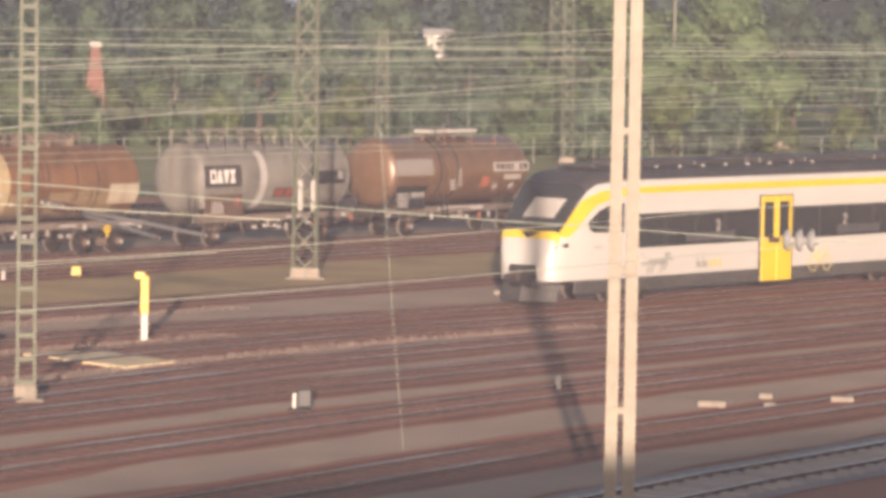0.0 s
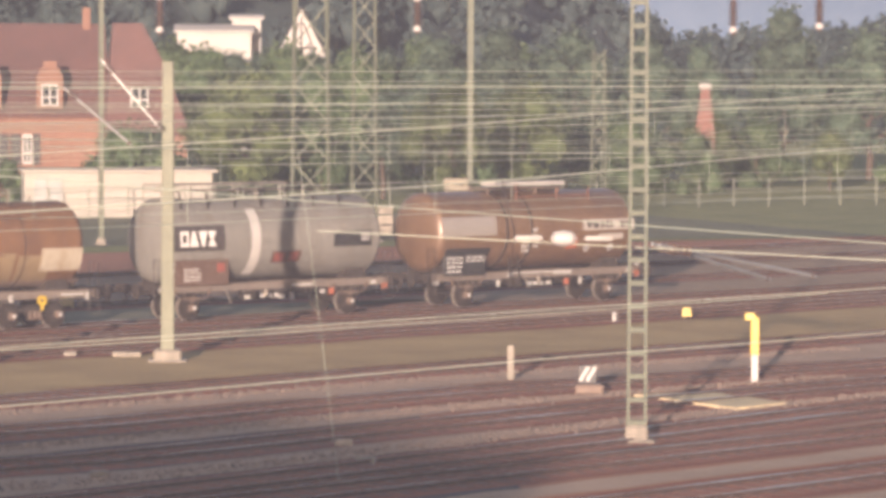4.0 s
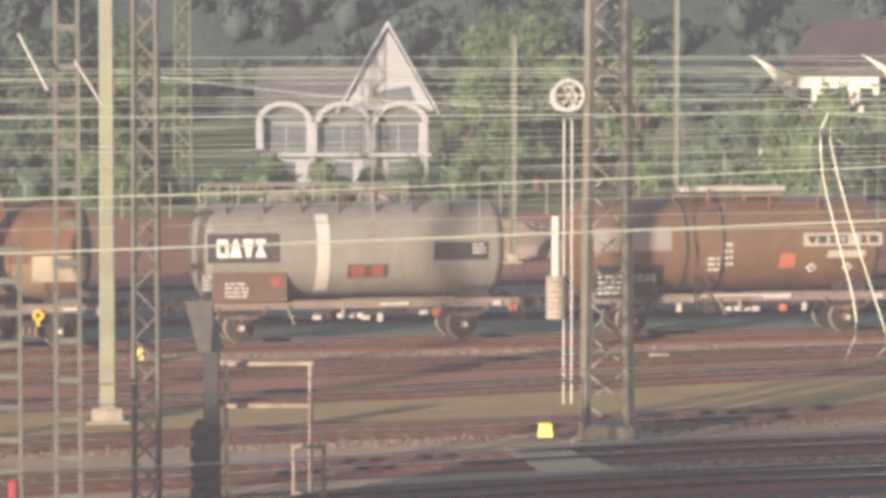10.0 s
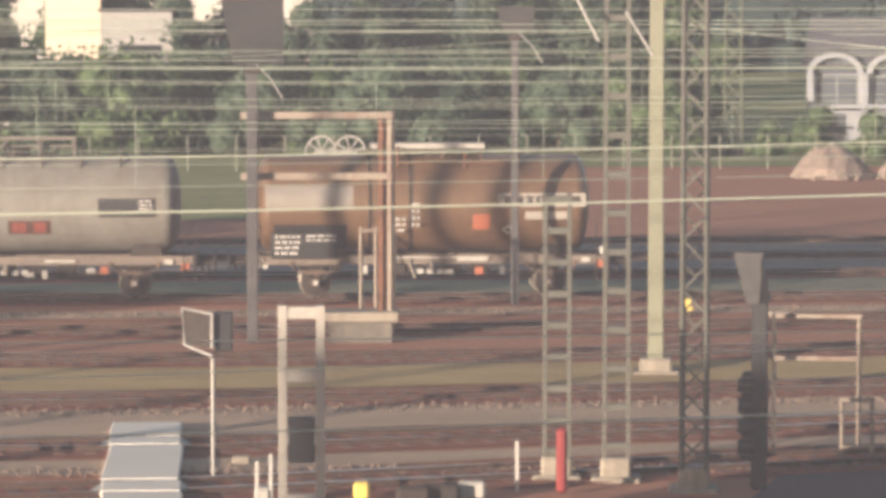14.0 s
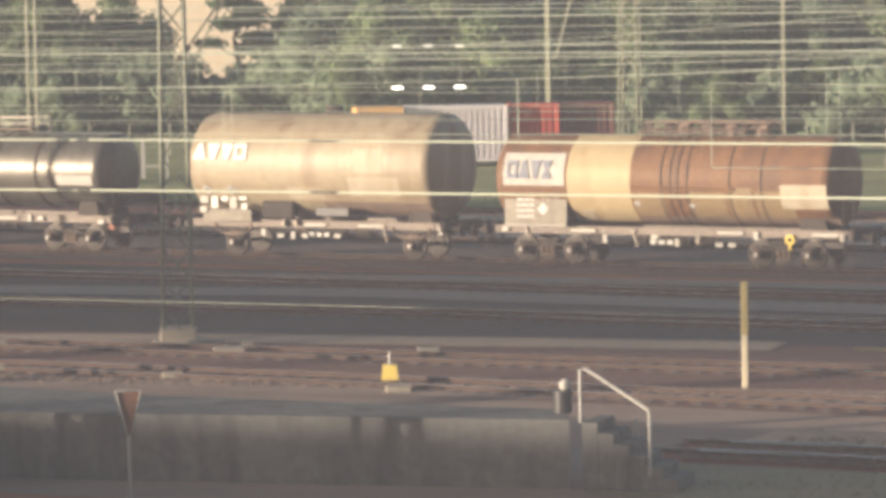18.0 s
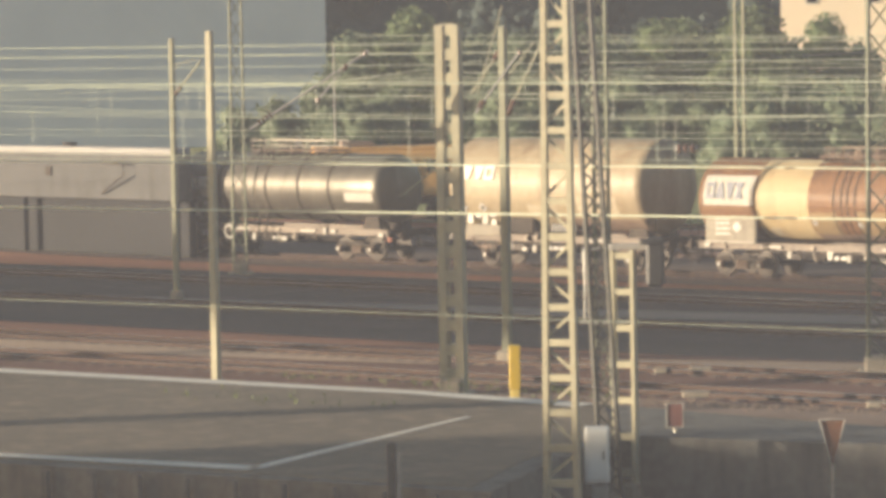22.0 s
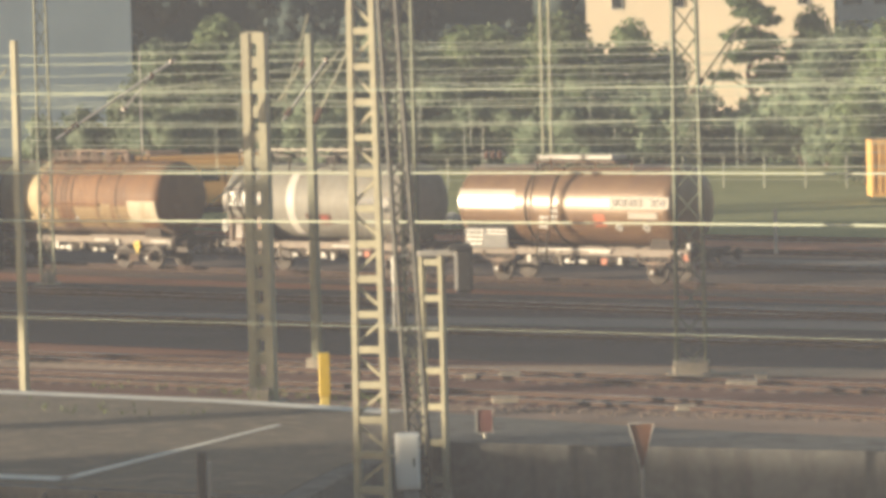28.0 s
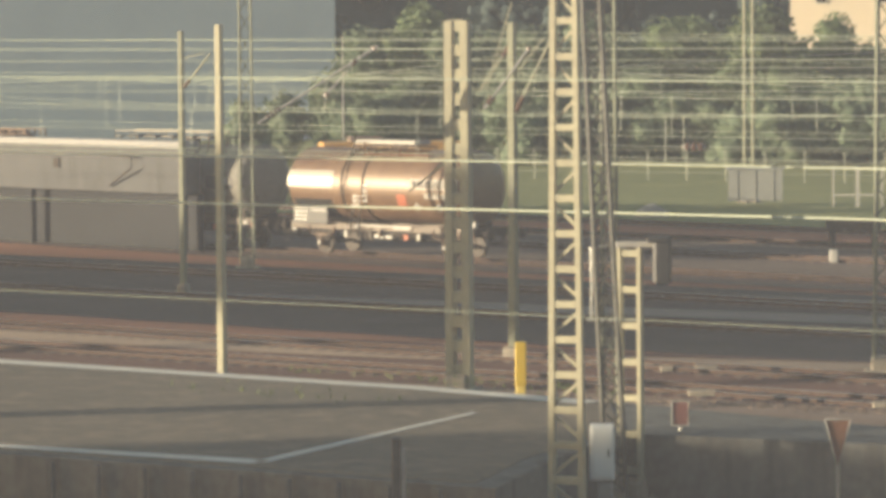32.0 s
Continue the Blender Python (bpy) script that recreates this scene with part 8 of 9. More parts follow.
part("roof_edge", Shape().box((-11.3, 0.45, 4.38), (22.0, 1.1, 0.3), 0.05), M_GREYWALL, dp, "pale roof edge")
part("lower_wall", Shape().box((-11.0, 0.9, 1.2), (21.8, 0.3, 2.4), 0.02), M_DEPOTD, dp, "recessed lower wall, near black for shade")
part("vent", Shape().box((-8.4, -0.03, 3.5), (0.4, 0.08, 0.4), 0.01), M_UNDER, dp)
part("wall_bracket", Shape().pipe([(-4.6, -0.1, 3.9), (-3.0, -0.4, 3.85), (-3.0, -0.4, 3.4), (-4.8, -0.1, 2.6)], 0.04), M_UNDER, dp)
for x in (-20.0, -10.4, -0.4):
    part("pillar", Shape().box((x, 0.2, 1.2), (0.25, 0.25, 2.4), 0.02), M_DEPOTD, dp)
# trailer under a red tarpaulin beyond the tracks
tl = thing("trailer", "olive flat trailer with a red tarpaulin on top", "trailer", at(10.6, 170, 0, 3))
part("body", Shape().box((0, 0, 1.05), (3.6, 2.2, 1.3), 0.05), M_GRASS, tl, "olive side boards")
part("tarpaulin", Shape().box((0, 0, 1.9), (3.8, 2.3, 0.45), 0.15), M_CRED, tl, "red tarpaulin")
for x in (-1.2, 1.2):
    part("wheel", Shape().rod((x, -1.05, 0.35), (x, -0.85, 0.35), 0.35, 14), M_BLACK, tl, smooth=True)
# gate of two white panels in the back fence
gt = thing("gate", "white steel gate of two panels in the fence", "gate", at(29.73, 184.6))
for x in (-1.2, -0.05, 0.05, 1.2):
    part("gate_post", Shape().box((x, 0, 1.0), (0.08, 0.08, 2.0)), M_WHITE, gt)
for z in (0.6, 1.95):
    part("gate_rail", Shape().box((0, 0, z), (2.4, 0.06, 0.07)), M_WHITE, gt)
# rusty skip before the gravel
rk = thing("skip", "dusty brown steel skip before a gravel bank", "skip", at(-29.5, 184))
part("tub", Shape().prism([(-0.8, 0.2), (0.8, 0.2), (1.0, 1.5), (-1.0, 1.5)], -1.4, 1.4), M_SKIRT, rk)
part("rim", Shape().box((0, 0, 1.53), (3.2, 2.1, 0.09), 0.02), M_SKIRT, rk)
for x in (-1.0, 0, 1.0):
    part("rib", Shape().bar((x, -0.83, 0.2), (x, -1.03, 1.5), 0.1), M_SKIRT, rk)
part("pipe_end", Shape().rod((1.9, -0.6, 0.45), (1.9, 0.6, 0.45), 0.42, 16), M_BLACK, rk, smooth=True)
# skip on the meadow
sk = thing("skip", "grey steel waste skip on the meadow", "skip", at(31.3, 186))
part("tub", Shape().prism([(-0.8, 0.3), (0.8, 0.3), (0.95, 1.85), (-0.95, 1.85)], -1.35, 1.35), M_GREY, sk)
for x in (-0.9, 0, 0.9):
    part("rib", Shape().bar((x, -0.80, 0.3), (x, -0.95, 1.85), 0.05), M_GREY, sk)
part("rim", Shape().box((0, 0, 1.88), (2.9, 2.0, 0.08), 0.02), M_GREY, sk)
heap("sack_pile", at(32.9, 176), 1.6, 1.0, 0.5, M_PANEL, "small pile of pale sacks", 77)
# lamps of a hall behind the containers
LAMP_ON, LAMP_DIM = glow("lamp_white", (1.0, 0.93, 0.8), 2.4), glow("lamp_dim", (1.0, 0.93, 0.8), 0.5)
for yaw, z in ((25.77, 3.75), (25.29, 3.75), (24.81, 3.75), (25.77, 6.05), (25.29, 6.05), (24.81, 6.05)):
    solid("hall_lamp", Shape().box((0, 0, 0), (0.6 if z < 6 else 0.5, 0.2, 0.14), 0.05), LAMP_ON if z < 6 else LAMP_DIM, "bright white lamp on a far hall", "lamp", at(yaw, 205, z), group="hall lamps")

# lit house walls that show between the trees
for yaw, x0, x1, h, m_ in ((7.6, -1.65, 1.65, 10.5, M_BEIGE), (2.72, -1.6, 1.6, 10.5, M_BEIGE), (1.75, -2.1, 2.1, 8.0, M_GREYWALL)):
    hb = thing("house", "plain lit house wall between the trees", "house", at(yaw, 217.5))
    part("wall", Shape().slab([(x0, 0), (x1, 0), (x1, 5), (x0, 5)], 0, h), m_, hb)
    part("roof", Shape().box((0, 2.5, h + 0.1), (x1 - x0 + 0.3, 5.3, 0.2), 0.03), M_ROOFDARK, hb)
    if m_ == M_GREYWALL:
        part("window_strip", Shape().box((0.2, -0.03, 5.6), (2.6, 0.06, 0.9), 0.02), M_GLASS, hb)

M_YARD = mat("yard_sparse_grass", (0.19, 0.20, 0.115), (0.135, 0.15, 0.085), 0.95, 0, 0.35, 9.0, 0.5, 0.015)
solid("gravel_yard", Shape().add([(76, 163, 0.01), (81.5, 161.5, 0.01), (95, 161, 0.01), (125, 152, 0.01), (130, 186, 0.01), (102, 194, 0.01), (92, 188, 0.01), (80, 176, 0.01)], [tuple(range(8))]), M_YARD, "sparse dull grass on the gravel yard before a shed", "ground", kind="structure")
solid("marker_box", Shape().box((0, 0, 0.68), (0.5, 0.4, 1.4), 0.03), mat("marker_cream", (0.70, 0.56, 0.26), (0.6, 0.48, 0.22), 0.6, 0, 0.8, 8, 0.1), "cream yellow lineside marker box", "lineside box", pose(61.6, 122.3, 0, 0, 0, -27))


# ---- plain unseen blocks, added behind the viewer to throw the long evening shadows ----
for x0, x1, y0, y1, h in ((-53, -27, -14, 0, 12.2), (-39.4, 60, -30, -16, 10.6), (-26.8, 40, -15, 0.9, 8.1), (-83.4, -67.4, -30, -16, 10.7), (-105.3, -103.5, -16.8, -16, 12.4), (-103.48, -101.52, -16.8, -16, 12.4), (-101.5, -97.8, -16.8, -16, 12.4), (-97.6, -83.6, -16.8, -16, 12.4), (-108.0, -105.7, -16.8, -16, 12.4)):
    b = thing("shadow_block", "unseen plain block behind the viewer, added to throw shadows", "building")
    part("wall", Shape().slab([(x0, y0), (x1, y0), (x1, y1), (x0, y1)], 0, h), M_PLASTER, b)
    part("roof", Shape().box(((x0 + x1) / 2, (y0 + y1) / 2, h + 0.1), (x1 - x0 + 0.6, y1 - y0 + 0.6, 0.2), 0.03), M_ROOFDARK, b)


# unseen raised slab and columns, added to shade tracks and masts at left
bridge = thing("shade_beam", "unseen slab on columns, added to throw a band of shade", "bridge")
part("shade_slab", Shape().box((-148.5, 7.5, 13.75), (110, 0.8, 4.1), 0.05), M_GREYWALL, bridge)
for k in range(6):
    part("column", Shape().box((-195.1 + 20 * k, 7.5, 5.85), (1.1, 0.5, 11.7), 0.03), M_GREYWALL, bridge)


def haze_glass():
    """Clear glass with a diffuse film, added to veil the view with haze."""
    m = bpy.data.materials.new("haze_glass")
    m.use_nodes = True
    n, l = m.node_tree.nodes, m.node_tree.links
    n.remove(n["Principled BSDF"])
    clear, veil, mix = n.new("ShaderNodeBsdfTransparent"), n.new("ShaderNodeBsdfDiffuse"), n.new("ShaderNodeMixShader")
    veil.inputs["Color"].default_value = (0.58, 0.63, 0.81, 1)
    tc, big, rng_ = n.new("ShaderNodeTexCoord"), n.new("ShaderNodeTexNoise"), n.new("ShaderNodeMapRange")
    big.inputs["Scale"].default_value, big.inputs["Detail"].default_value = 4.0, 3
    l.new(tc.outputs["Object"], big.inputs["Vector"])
    rng_.inputs["To Min"].default_value, rng_.inputs["To Max"].default_value = VEIL - 0.008, VEIL + 0.008
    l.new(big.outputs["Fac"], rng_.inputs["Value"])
    # the film grows stronger upwards, so the far background looks hazier
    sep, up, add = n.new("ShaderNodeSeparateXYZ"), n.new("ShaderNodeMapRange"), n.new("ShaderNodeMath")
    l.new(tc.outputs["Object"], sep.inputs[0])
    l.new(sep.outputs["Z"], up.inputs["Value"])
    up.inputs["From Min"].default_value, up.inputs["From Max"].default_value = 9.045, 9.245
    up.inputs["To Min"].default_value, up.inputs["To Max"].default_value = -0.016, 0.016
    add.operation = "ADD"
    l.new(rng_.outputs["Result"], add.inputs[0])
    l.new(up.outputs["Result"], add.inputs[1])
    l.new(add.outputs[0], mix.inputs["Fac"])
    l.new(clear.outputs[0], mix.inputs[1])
    l.new(veil.outputs[0], mix.inputs[2])
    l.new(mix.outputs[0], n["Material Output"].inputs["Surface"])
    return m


VEIL = 0.036
# made-up pane and its posts, added before the camera to give haze
screen = thing("haze_screen", "glass screen added before the viewer to lay haze", "glass screen")
pane = part("pane", Shape().box((0, 0.7, 9.45), (3.2, 0.006, 2.1)), haze_glass(), screen, "large glass pane whose film gives the haze")
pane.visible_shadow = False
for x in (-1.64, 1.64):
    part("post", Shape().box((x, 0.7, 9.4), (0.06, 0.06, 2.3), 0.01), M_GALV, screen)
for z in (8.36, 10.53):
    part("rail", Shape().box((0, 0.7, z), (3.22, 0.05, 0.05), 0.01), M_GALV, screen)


# ---- things in the yard ----
def yellow_box(x, y, s=0.45, stem=False, turn=0.0):
    t = thing("track_box", "yellow lineside magnet box on short legs", "lineside box", pose(x, y, 0, 0, 0, turn), group="yellow boxes")
    part("housing", Shape().add([(-s / 2, -s / 2, 0.12), (s / 2, -s / 2, 0.12), (s / 2, s / 2, 0.12), (-s / 2, s / 2, 0.12), (-s * 0.4, -s * 0.4, 0.12 + s * 0.75), (s * 0.4, -s * 0.4, 0.12 + s * 0.75), (s * 0.4, s * 0.4, 0.12 + s * 0.75), (-s * 0.4, s * 0.4, 0.12 + s * 0.75)], [(3, 2, 1, 0), (4, 5, 6, 7), (0, 1, 5, 4), (1, 2, 6, 5), (2, 3, 7, 6), (3, 0, 4, 7)]), M_BOXYEL, t)
    part("lid", Shape().box((0, 0, 0.14 + s * 0.75), (s * 0.86, s * 0.86, 0.05), 0.015), M_BOXYEL, t)
    for q in (-0.3, 0.3):
        part("leg", Shape().box((q * s, 0, 0.03), (0.07, s * 0.6, 0.22)), M_UNDER, t)
    if stem:
        part("stem", Shape().rod((0, 0, 0.4), (0, 0, 0.4 + s * 0.9), 0.035, 8), M_WHITE, t)
    return t


M_BOARD2 = mat("post_olive_yellow", (0.36, 0.30, 0.13), (0.29, 0.24, 0.10), 0.6, 0, 1.5, 9, 0.1, 0.003)
M_PALEPOST = mat("post_pale", (0.55, 0.49, 0.36), (0.46, 0.41, 0.30), 0.6, 0, 1.5, 9, 0.1, 0.003)
M_BOXYEL = mat("box_yellow", (0.78, 0.60, 0.14), (0.66, 0.50, 0.12), 0.5, 0, 1.5, 9, 0.1, 0.003)
for x, y, s, st in ((19.14, 82.3, 0.36, False), (-14.5, 78.2, 0.34, False), (-15.0, 71.1, 0.36, False), (-37.6, 77.2, 0.40, True), (-25.4, 78.3, 0.36, False), (-29.5, 92.0, 0.36, False), (12.4, 104.6, 0.36, False), (78.09, 106.15, 0.36, False)):
    yellow_box(x, y, s, st, math.degrees(math.atan2(-x, y)))


def marker_post(x, y, h, w=0.2, split=0.5, box=False, turn=0.0, pale=False):
    t = thing("marker_post", "yellow and white lineside marker post" if not pale else "pale yellow lineside marker post", "marker post", pose(x, y, 0, 0, 0, turn))
    part("lower_part", Shape().box((0, 0, h * split / 2), (w * 0.85, w * 0.85, h * split), 0.02), M_WHITE if not pale else M_PALEPOST, t, "white lower part")
    part("upper_part", Shape().box((0, 0, h * (1 + split) / 2), (w, w, h * (1 - split)), 0.02), M_YELLOW if not pale else M_BOARD2, t, "bright yellow upper part")
    if box:
        part("cap_box", Shape().box((-w * 0.6, 0, h + 0.02), (0.3, 0.25, 0.2), 0.03), M_BOXYEL, t)
    return t


marker_post(64.6, 84.5, 1.87, 0.24, 0.42, True, -37)
marker_post(-50.6, 72.4, 1.6, 0.27, 0.34, False, 35)
for q in bpy.data.objects:
    if q.name.startswith("lower_part") and abs(q.parent.matrix_basis.translation.x + 50.6) < 0.1:
        q.data.materials[0] = M_BOXYEL
marker_post(-29.39, 78.85, 2.45, 0.17, 0.5, False, 20, True)
cp = solid("concrete_post", Shape().box((0, 0, 0.5), (0.2, 0.2, 1.0), 0.03), M_CONC, "short pale concrete post by the track", "post", pose(58.9, 88.6, 0, 0, 0, -33))
sg = thing("striped_sign", "low black and white striped buffer sign on a block", "sign", pose(58.2, 83.7, 0, 0, 0, -35))
part("plate", Shape().box((0, 0, 0.55), (0.48, 0.06, 0.5), 0.01), M_BLACK, sg)
for q in (-0.14, 0.06):
    part("stripe", Shape().bar((q - 0.08, -0.035, 0.36), (q + 0.16, -0.035, 0.76), 0.09, 0.01, (0, 1, 0)), M_WHITE, sg)
part("block", Shape().box((0.05, 0.25, 0.12), (0.8, 0.6, 0.28), 0.06), M_SKIRT, sg, "dusty brown block")


def low_signal(x, y, turn=0.0):
    t = thing("shunting_signal", "small black and white dwarf signal by the track", "signal", pose(x, y, 0, 0, 0, turn), group="dwarf signals")
    part("housing", Shape().box((0.12, 0, 0.32), (0.34, 0.24, 0.42), 0.03), M_BLACK, t)
    part("white_plate", Shape().box((-0.12, -0.1, 0.26), (0.09, 0.04, 0.36), 0.01), M_WHITE, t)
    part("base", Shape().box((0, 0, 0.02), (0.5, 0.36, 0.1), 0.03), M_UNDER, t)
    return t


for x, y in ((55.99, 67.16),):
    low_signal(x, y, math.degrees(math.atan2(-x, y)))


def slab_lid(x, y, w, d, label="flat pale concrete cable lid", turn=0.0):
    return solid("cable_lid", Shape().box((0, 0, 0.05), (w, d, 0.16), 0.03), M_CONC, label, "concrete lid", pose(x, y, 0, 0, 0, turn), group="concrete lids")


for x, y, w, d in ((43.86, 71.95, 0.45, 0.4), (45.44, 75.52, 0.4, 0.2), (37.28, 72.45, 0.4, 0.3), (53.26, 101.62, 0.9, 0.6), (51.79, 102.6, 0.4, 0.4), (43.81, 100.87, 0.5, 0.4), (-48.61, 77.38, 0.7, 0.5), (-46.5, 84.6, 1.0, 0.5), (-45.4, 84.8, 0.35, 0.3), (-52.8, 82.3, 0.35, 0.3), (-43.4, 77.2, 0.5, 0.4), (-36.8, 76.0, 0.6, 0.5), (-0.2, 72.0, 0.34, 0.3), (36.5, 83.4, 0.5, 0.5), (65.41, 62.66, 0.7, 0.5), (67.89, 63.18, 0.35, 0.3), (66.24, 61.5, 0.3, 0.3), (69.03, 61.64, 0.6, 0.5), (-45.0, 83.0, 0.8, 0.6), (-52.0, 83.0, 0.6, 0.5), (-40.0, 84.4, 0.6, 0.5), (15.0, 104.0, 0.6, 0.4), (27.5, 103.6, 0.6, 0.4), (86.5, 93.0, 0.5, 0.4)):
    slab_lid(x, y, w, d, turn=math.degrees(math.atan2(-x, y)))
M_BOARD = mat("board_cream", (0.85, 0.72, 0.44), (0.75, 0.62, 0.37), 0.85, 0, 0.8, 9.0, 0.2)
board = solid("crossing_board", Shape().slab([(59.0, 78.0), (61.2, 78.6), (61.3, 82.4), (59.0, 82.6)], -0.03, 0.04), M_BOARD, "pale yellow flat crossing board between tracks", "board")


# crossing of pale panels over two tracks
M_PALESLAB = mat("panel_cream_white", (0.86, 0.83, 0.76), (0.78, 0.75, 0.68), 0.8, 0, 0.6, 8.0, 0.2, 0.004)


def crossing():
    t = thing("foot_crossing", "pale grey panel crossing over two tracks", "crossing")
    y, k = 63.6, 0
    for y0, y1 in ((63.7, 66.9), (67.15, 68.5), (68.8, 73.85), (74.15, 75.3), (75.6, 77.9)):
        cx = -1.95 - 0.26 * ((y0 + y1) / 2 - 63.7) / 14.2
        part("panel", Shape().box((cx, (y0 + y1) / 2, 0.05), (1.46, y1 - y0, 0.14), 0.02), M_PALESLAB, t)
        if k:
            part("joint_filler", Shape().box((cx, y0 - 0.14, 0.03), (1.4, 0.36, 0.14), 0.01), M_PANEL, t, "grey rubber joint over a rail")
        if k in (1, 3):
            for sx in (-1, 1):
                part("end_wedge", Shape().add([(cx + sx * 0.74, y0 + 0.1, 0.1), (cx + sx * 0.74, y1 - 0.1, 0.1), (cx + sx * 1.02, (y0 + y1) / 2, -0.02)], [(0, 1, 2)] if sx > 0 else [(0, 2, 1)]), M_GREY, t)
        k += 1
    return t


crossing()
M_CREAMPAVE = mat("crossing_cream", (0.82, 0.70, 0.46), (0.72, 0.60, 0.38), 0.9, 0, 0.8, 9, 0.2)
solid("foot_crossing", Shape().add([(17.86, 80.9, 0.03), (17.75, 76.47, 0.03), (19.32, 76.8, 0.03), (19.25, 80.16, 0.03), (17.86, 80.9, -0.05), (17.75, 76.47, -0.05), (19.32, 76.8, -0.05), (19.25, 80.16, -0.05)], [(0, 1, 2, 3), (0, 4, 5, 1), (1, 5, 6, 2), (2, 6, 7, 3)]), M_CREAMPAVE, "cream plank crossing beside the mast foot", "crossing")


# tension wheel and weights on the broad lattice mast
tw = thing("tension_gear", "wire tension wheel with hanging concrete weights", "tension gear", pose(19.6, 82.0, 0, 0, 0, -14))
wheel = part("tension_wheel", Shape().turn([(-0.06, 0.30), (-0.06, 0.38), (0.06, 0.38), (0.06, 0.30), (-0.06, 0.30)], 22, Matrix.Translation((0.0, 0, 7.95)) @ Matrix.Rotation(radians(90), 4, "Z")), M_GREY, tw, "spoked steel wheel")
part("second_wheel", Shape().turn([(-0.06, 0.25), (-0.06, 0.32), (0.06, 0.32), (0.06, 0.25), (-0.06, 0.25)], 20, Matrix.Translation((-0.12, 0.15, 7.9)) @ Matrix.Rotation(radians(90), 4, "Z")), M_GREY, tw)
s = Shape()
for k in range(6):
    a = math.tau * k / 6
    s.bar((0, 0, 7.95), (0.33 * math.cos(a), 0, 7.95 + 0.33 * math.sin(a)), 0.04)
part("spoke", s, M_GREY, wheel)
for q in (-0.1, 0.08):
    part("guide_rod", Shape().rod((q, 0, 0.9), (q, 0, 7.4), 0.022, 6), M_WHITE, tw, "pale guide rod")
for k in range(8):
    part("weight", Shape().rod((-0.28, 0, 2.85 + 0.125 * k), (-0.28, 0, 2.96 + 0.125 * k), 0.23, 14), M_CONC, tw, "round concrete weight")
part("hanger", Shape().rod((-0.28, 0, 3.8), (-0.28, 0, 5.2), 0.1, 8), M_WHITE, tw)

# two looped jumper cables between carrying and contact wire
for pts in ([(12.73, 40.5, 8.38), (12.64, 40.5, 8.19), (12.67, 40.5, 7.64), (12.84, 40.5, 6.98), (13.05, 40.5, 6.2), (13.07, 40.5, 5.8), (12.96, 40.5, 5.56)],
            [(12.80, 40.6, 8.34), (12.78, 40.6, 8.09), (12.94, 40.6, 7.44), (13.21, 40.6, 6.59), (13.46, 40.6, 5.86), (13.48, 40.6, 5.67), (13.36, 40.6, 5.56)]):
    wire(wire_xyz(pts, 0.2), 0.011, "slack pale jumper cable hanging in a loop", M_WIRE)
wire(wire_xyz([(-70, 38, 8.6), (-28, 38.6, 8.5), (-4, 38.8, 8.4), (12.75, 40.55, 8.37), (31, 45.5, 8.4), (43.7, 48.5, 8.6), (70, 57, 8.8)]), 0.008, "thin pale carrying wire high over the tracks", M_WIRE2)
wire([(40.94, 68.22, -0.1), (40.4, 68.2, 3.6), (39.87, 68.2, 7.19)], 0.006, "thin stay wire down to the ballast", M_WIRE2)
wire([(53.0, 60.0, -0.1), (52.66, 60.0, 2.53), (52.16, 60.0, 7.0)], 0.006, "thin stay wire down to the ballast", M_WIRE2)
wire([(-12.72, 62.0, 5.45), (-12.64, 62.0, 3.18), (-12.55, 62.0, -0.1)], 0.02, "thin stay wire down to the ballast", M_WIRE2)
wire([(-11.3, 62.0, 5.45), (-11.1, 62.0, 2.78), (-10.94, 62.0, -0.1)], 0.02, "thin stay wire down to the ballast", M_WIRE2)


# signals with dark back plates
M_SIGNALPOST = mat("signal_post_dark", (0.085, 0.082, 0.085), (0.06, 0.058, 0.06), 0.7, 0, 0.9, 10.0, 0.2, 0.004)


def signal_board(x, y, top, w, h, turn, label, post_w=0.28):
    t = thing("signal", label, "signal", pose(x, y, 0, 0, 0, turn), group="signals")
    part("post", Shape().box((0, 0, (top - h) / 2), (post_w, post_w, top - h), 0.02), M_SIGNALPOST, t)
    for sx, q in ((-1, 0.66), (1, 0.34)):
        part("back_plate", Shape().add([(-w / 2 if sx < 0 else w * 0.16, -0.2, top), (w * 0.16 if sx < 0 else w / 2, -0.2, top + 0.02), (w * 0.16 if sx < 0 else w / 2, -0.15, top - h), (-w * 0.3 if sx < 0 else w * 0.16, -0.15, top - h), (-w / 2 if sx < 0 else w * 0.16, -0.1, top), (w * 0.16 if sx < 0 else w / 2, -0.1, top + 0.02), (w * 0.16 if sx < 0 else w / 2, -0.05, top - h), (-w * 0.3 if sx < 0 else w * 0.16, -0.05, top - h)], [(3, 2, 1, 0), (4, 5, 6, 7), (0, 1, 5, 4), (1, 2, 6, 5), (2, 3, 7, 6), (3, 0, 4, 7)]), M_BLACK, t, "dark signal back plate")
    part("bracket", Shape().box((0, 0, top - h - 0.15), (post_w * 1.6, post_w * 1.4, 0.2), 0.02), M_UNDER, t)
    part("cable", Shape().pipe([(0.1, -0.16, top - h), (0.5, -0.16, top - h - 0.4), (0.8, -0.16, top - h - 0.9)], 0.025), M_GALV, t)
    return t


signal_board(0.05, 96.7, 9.05, 1.65, 1.75, 2, "tall signal post with dark angled back plates")
signal_board(7.75, 108.0, 8.75, 1.1, 0.75, -4, "signal post with a dark angled back plate", 0.22)


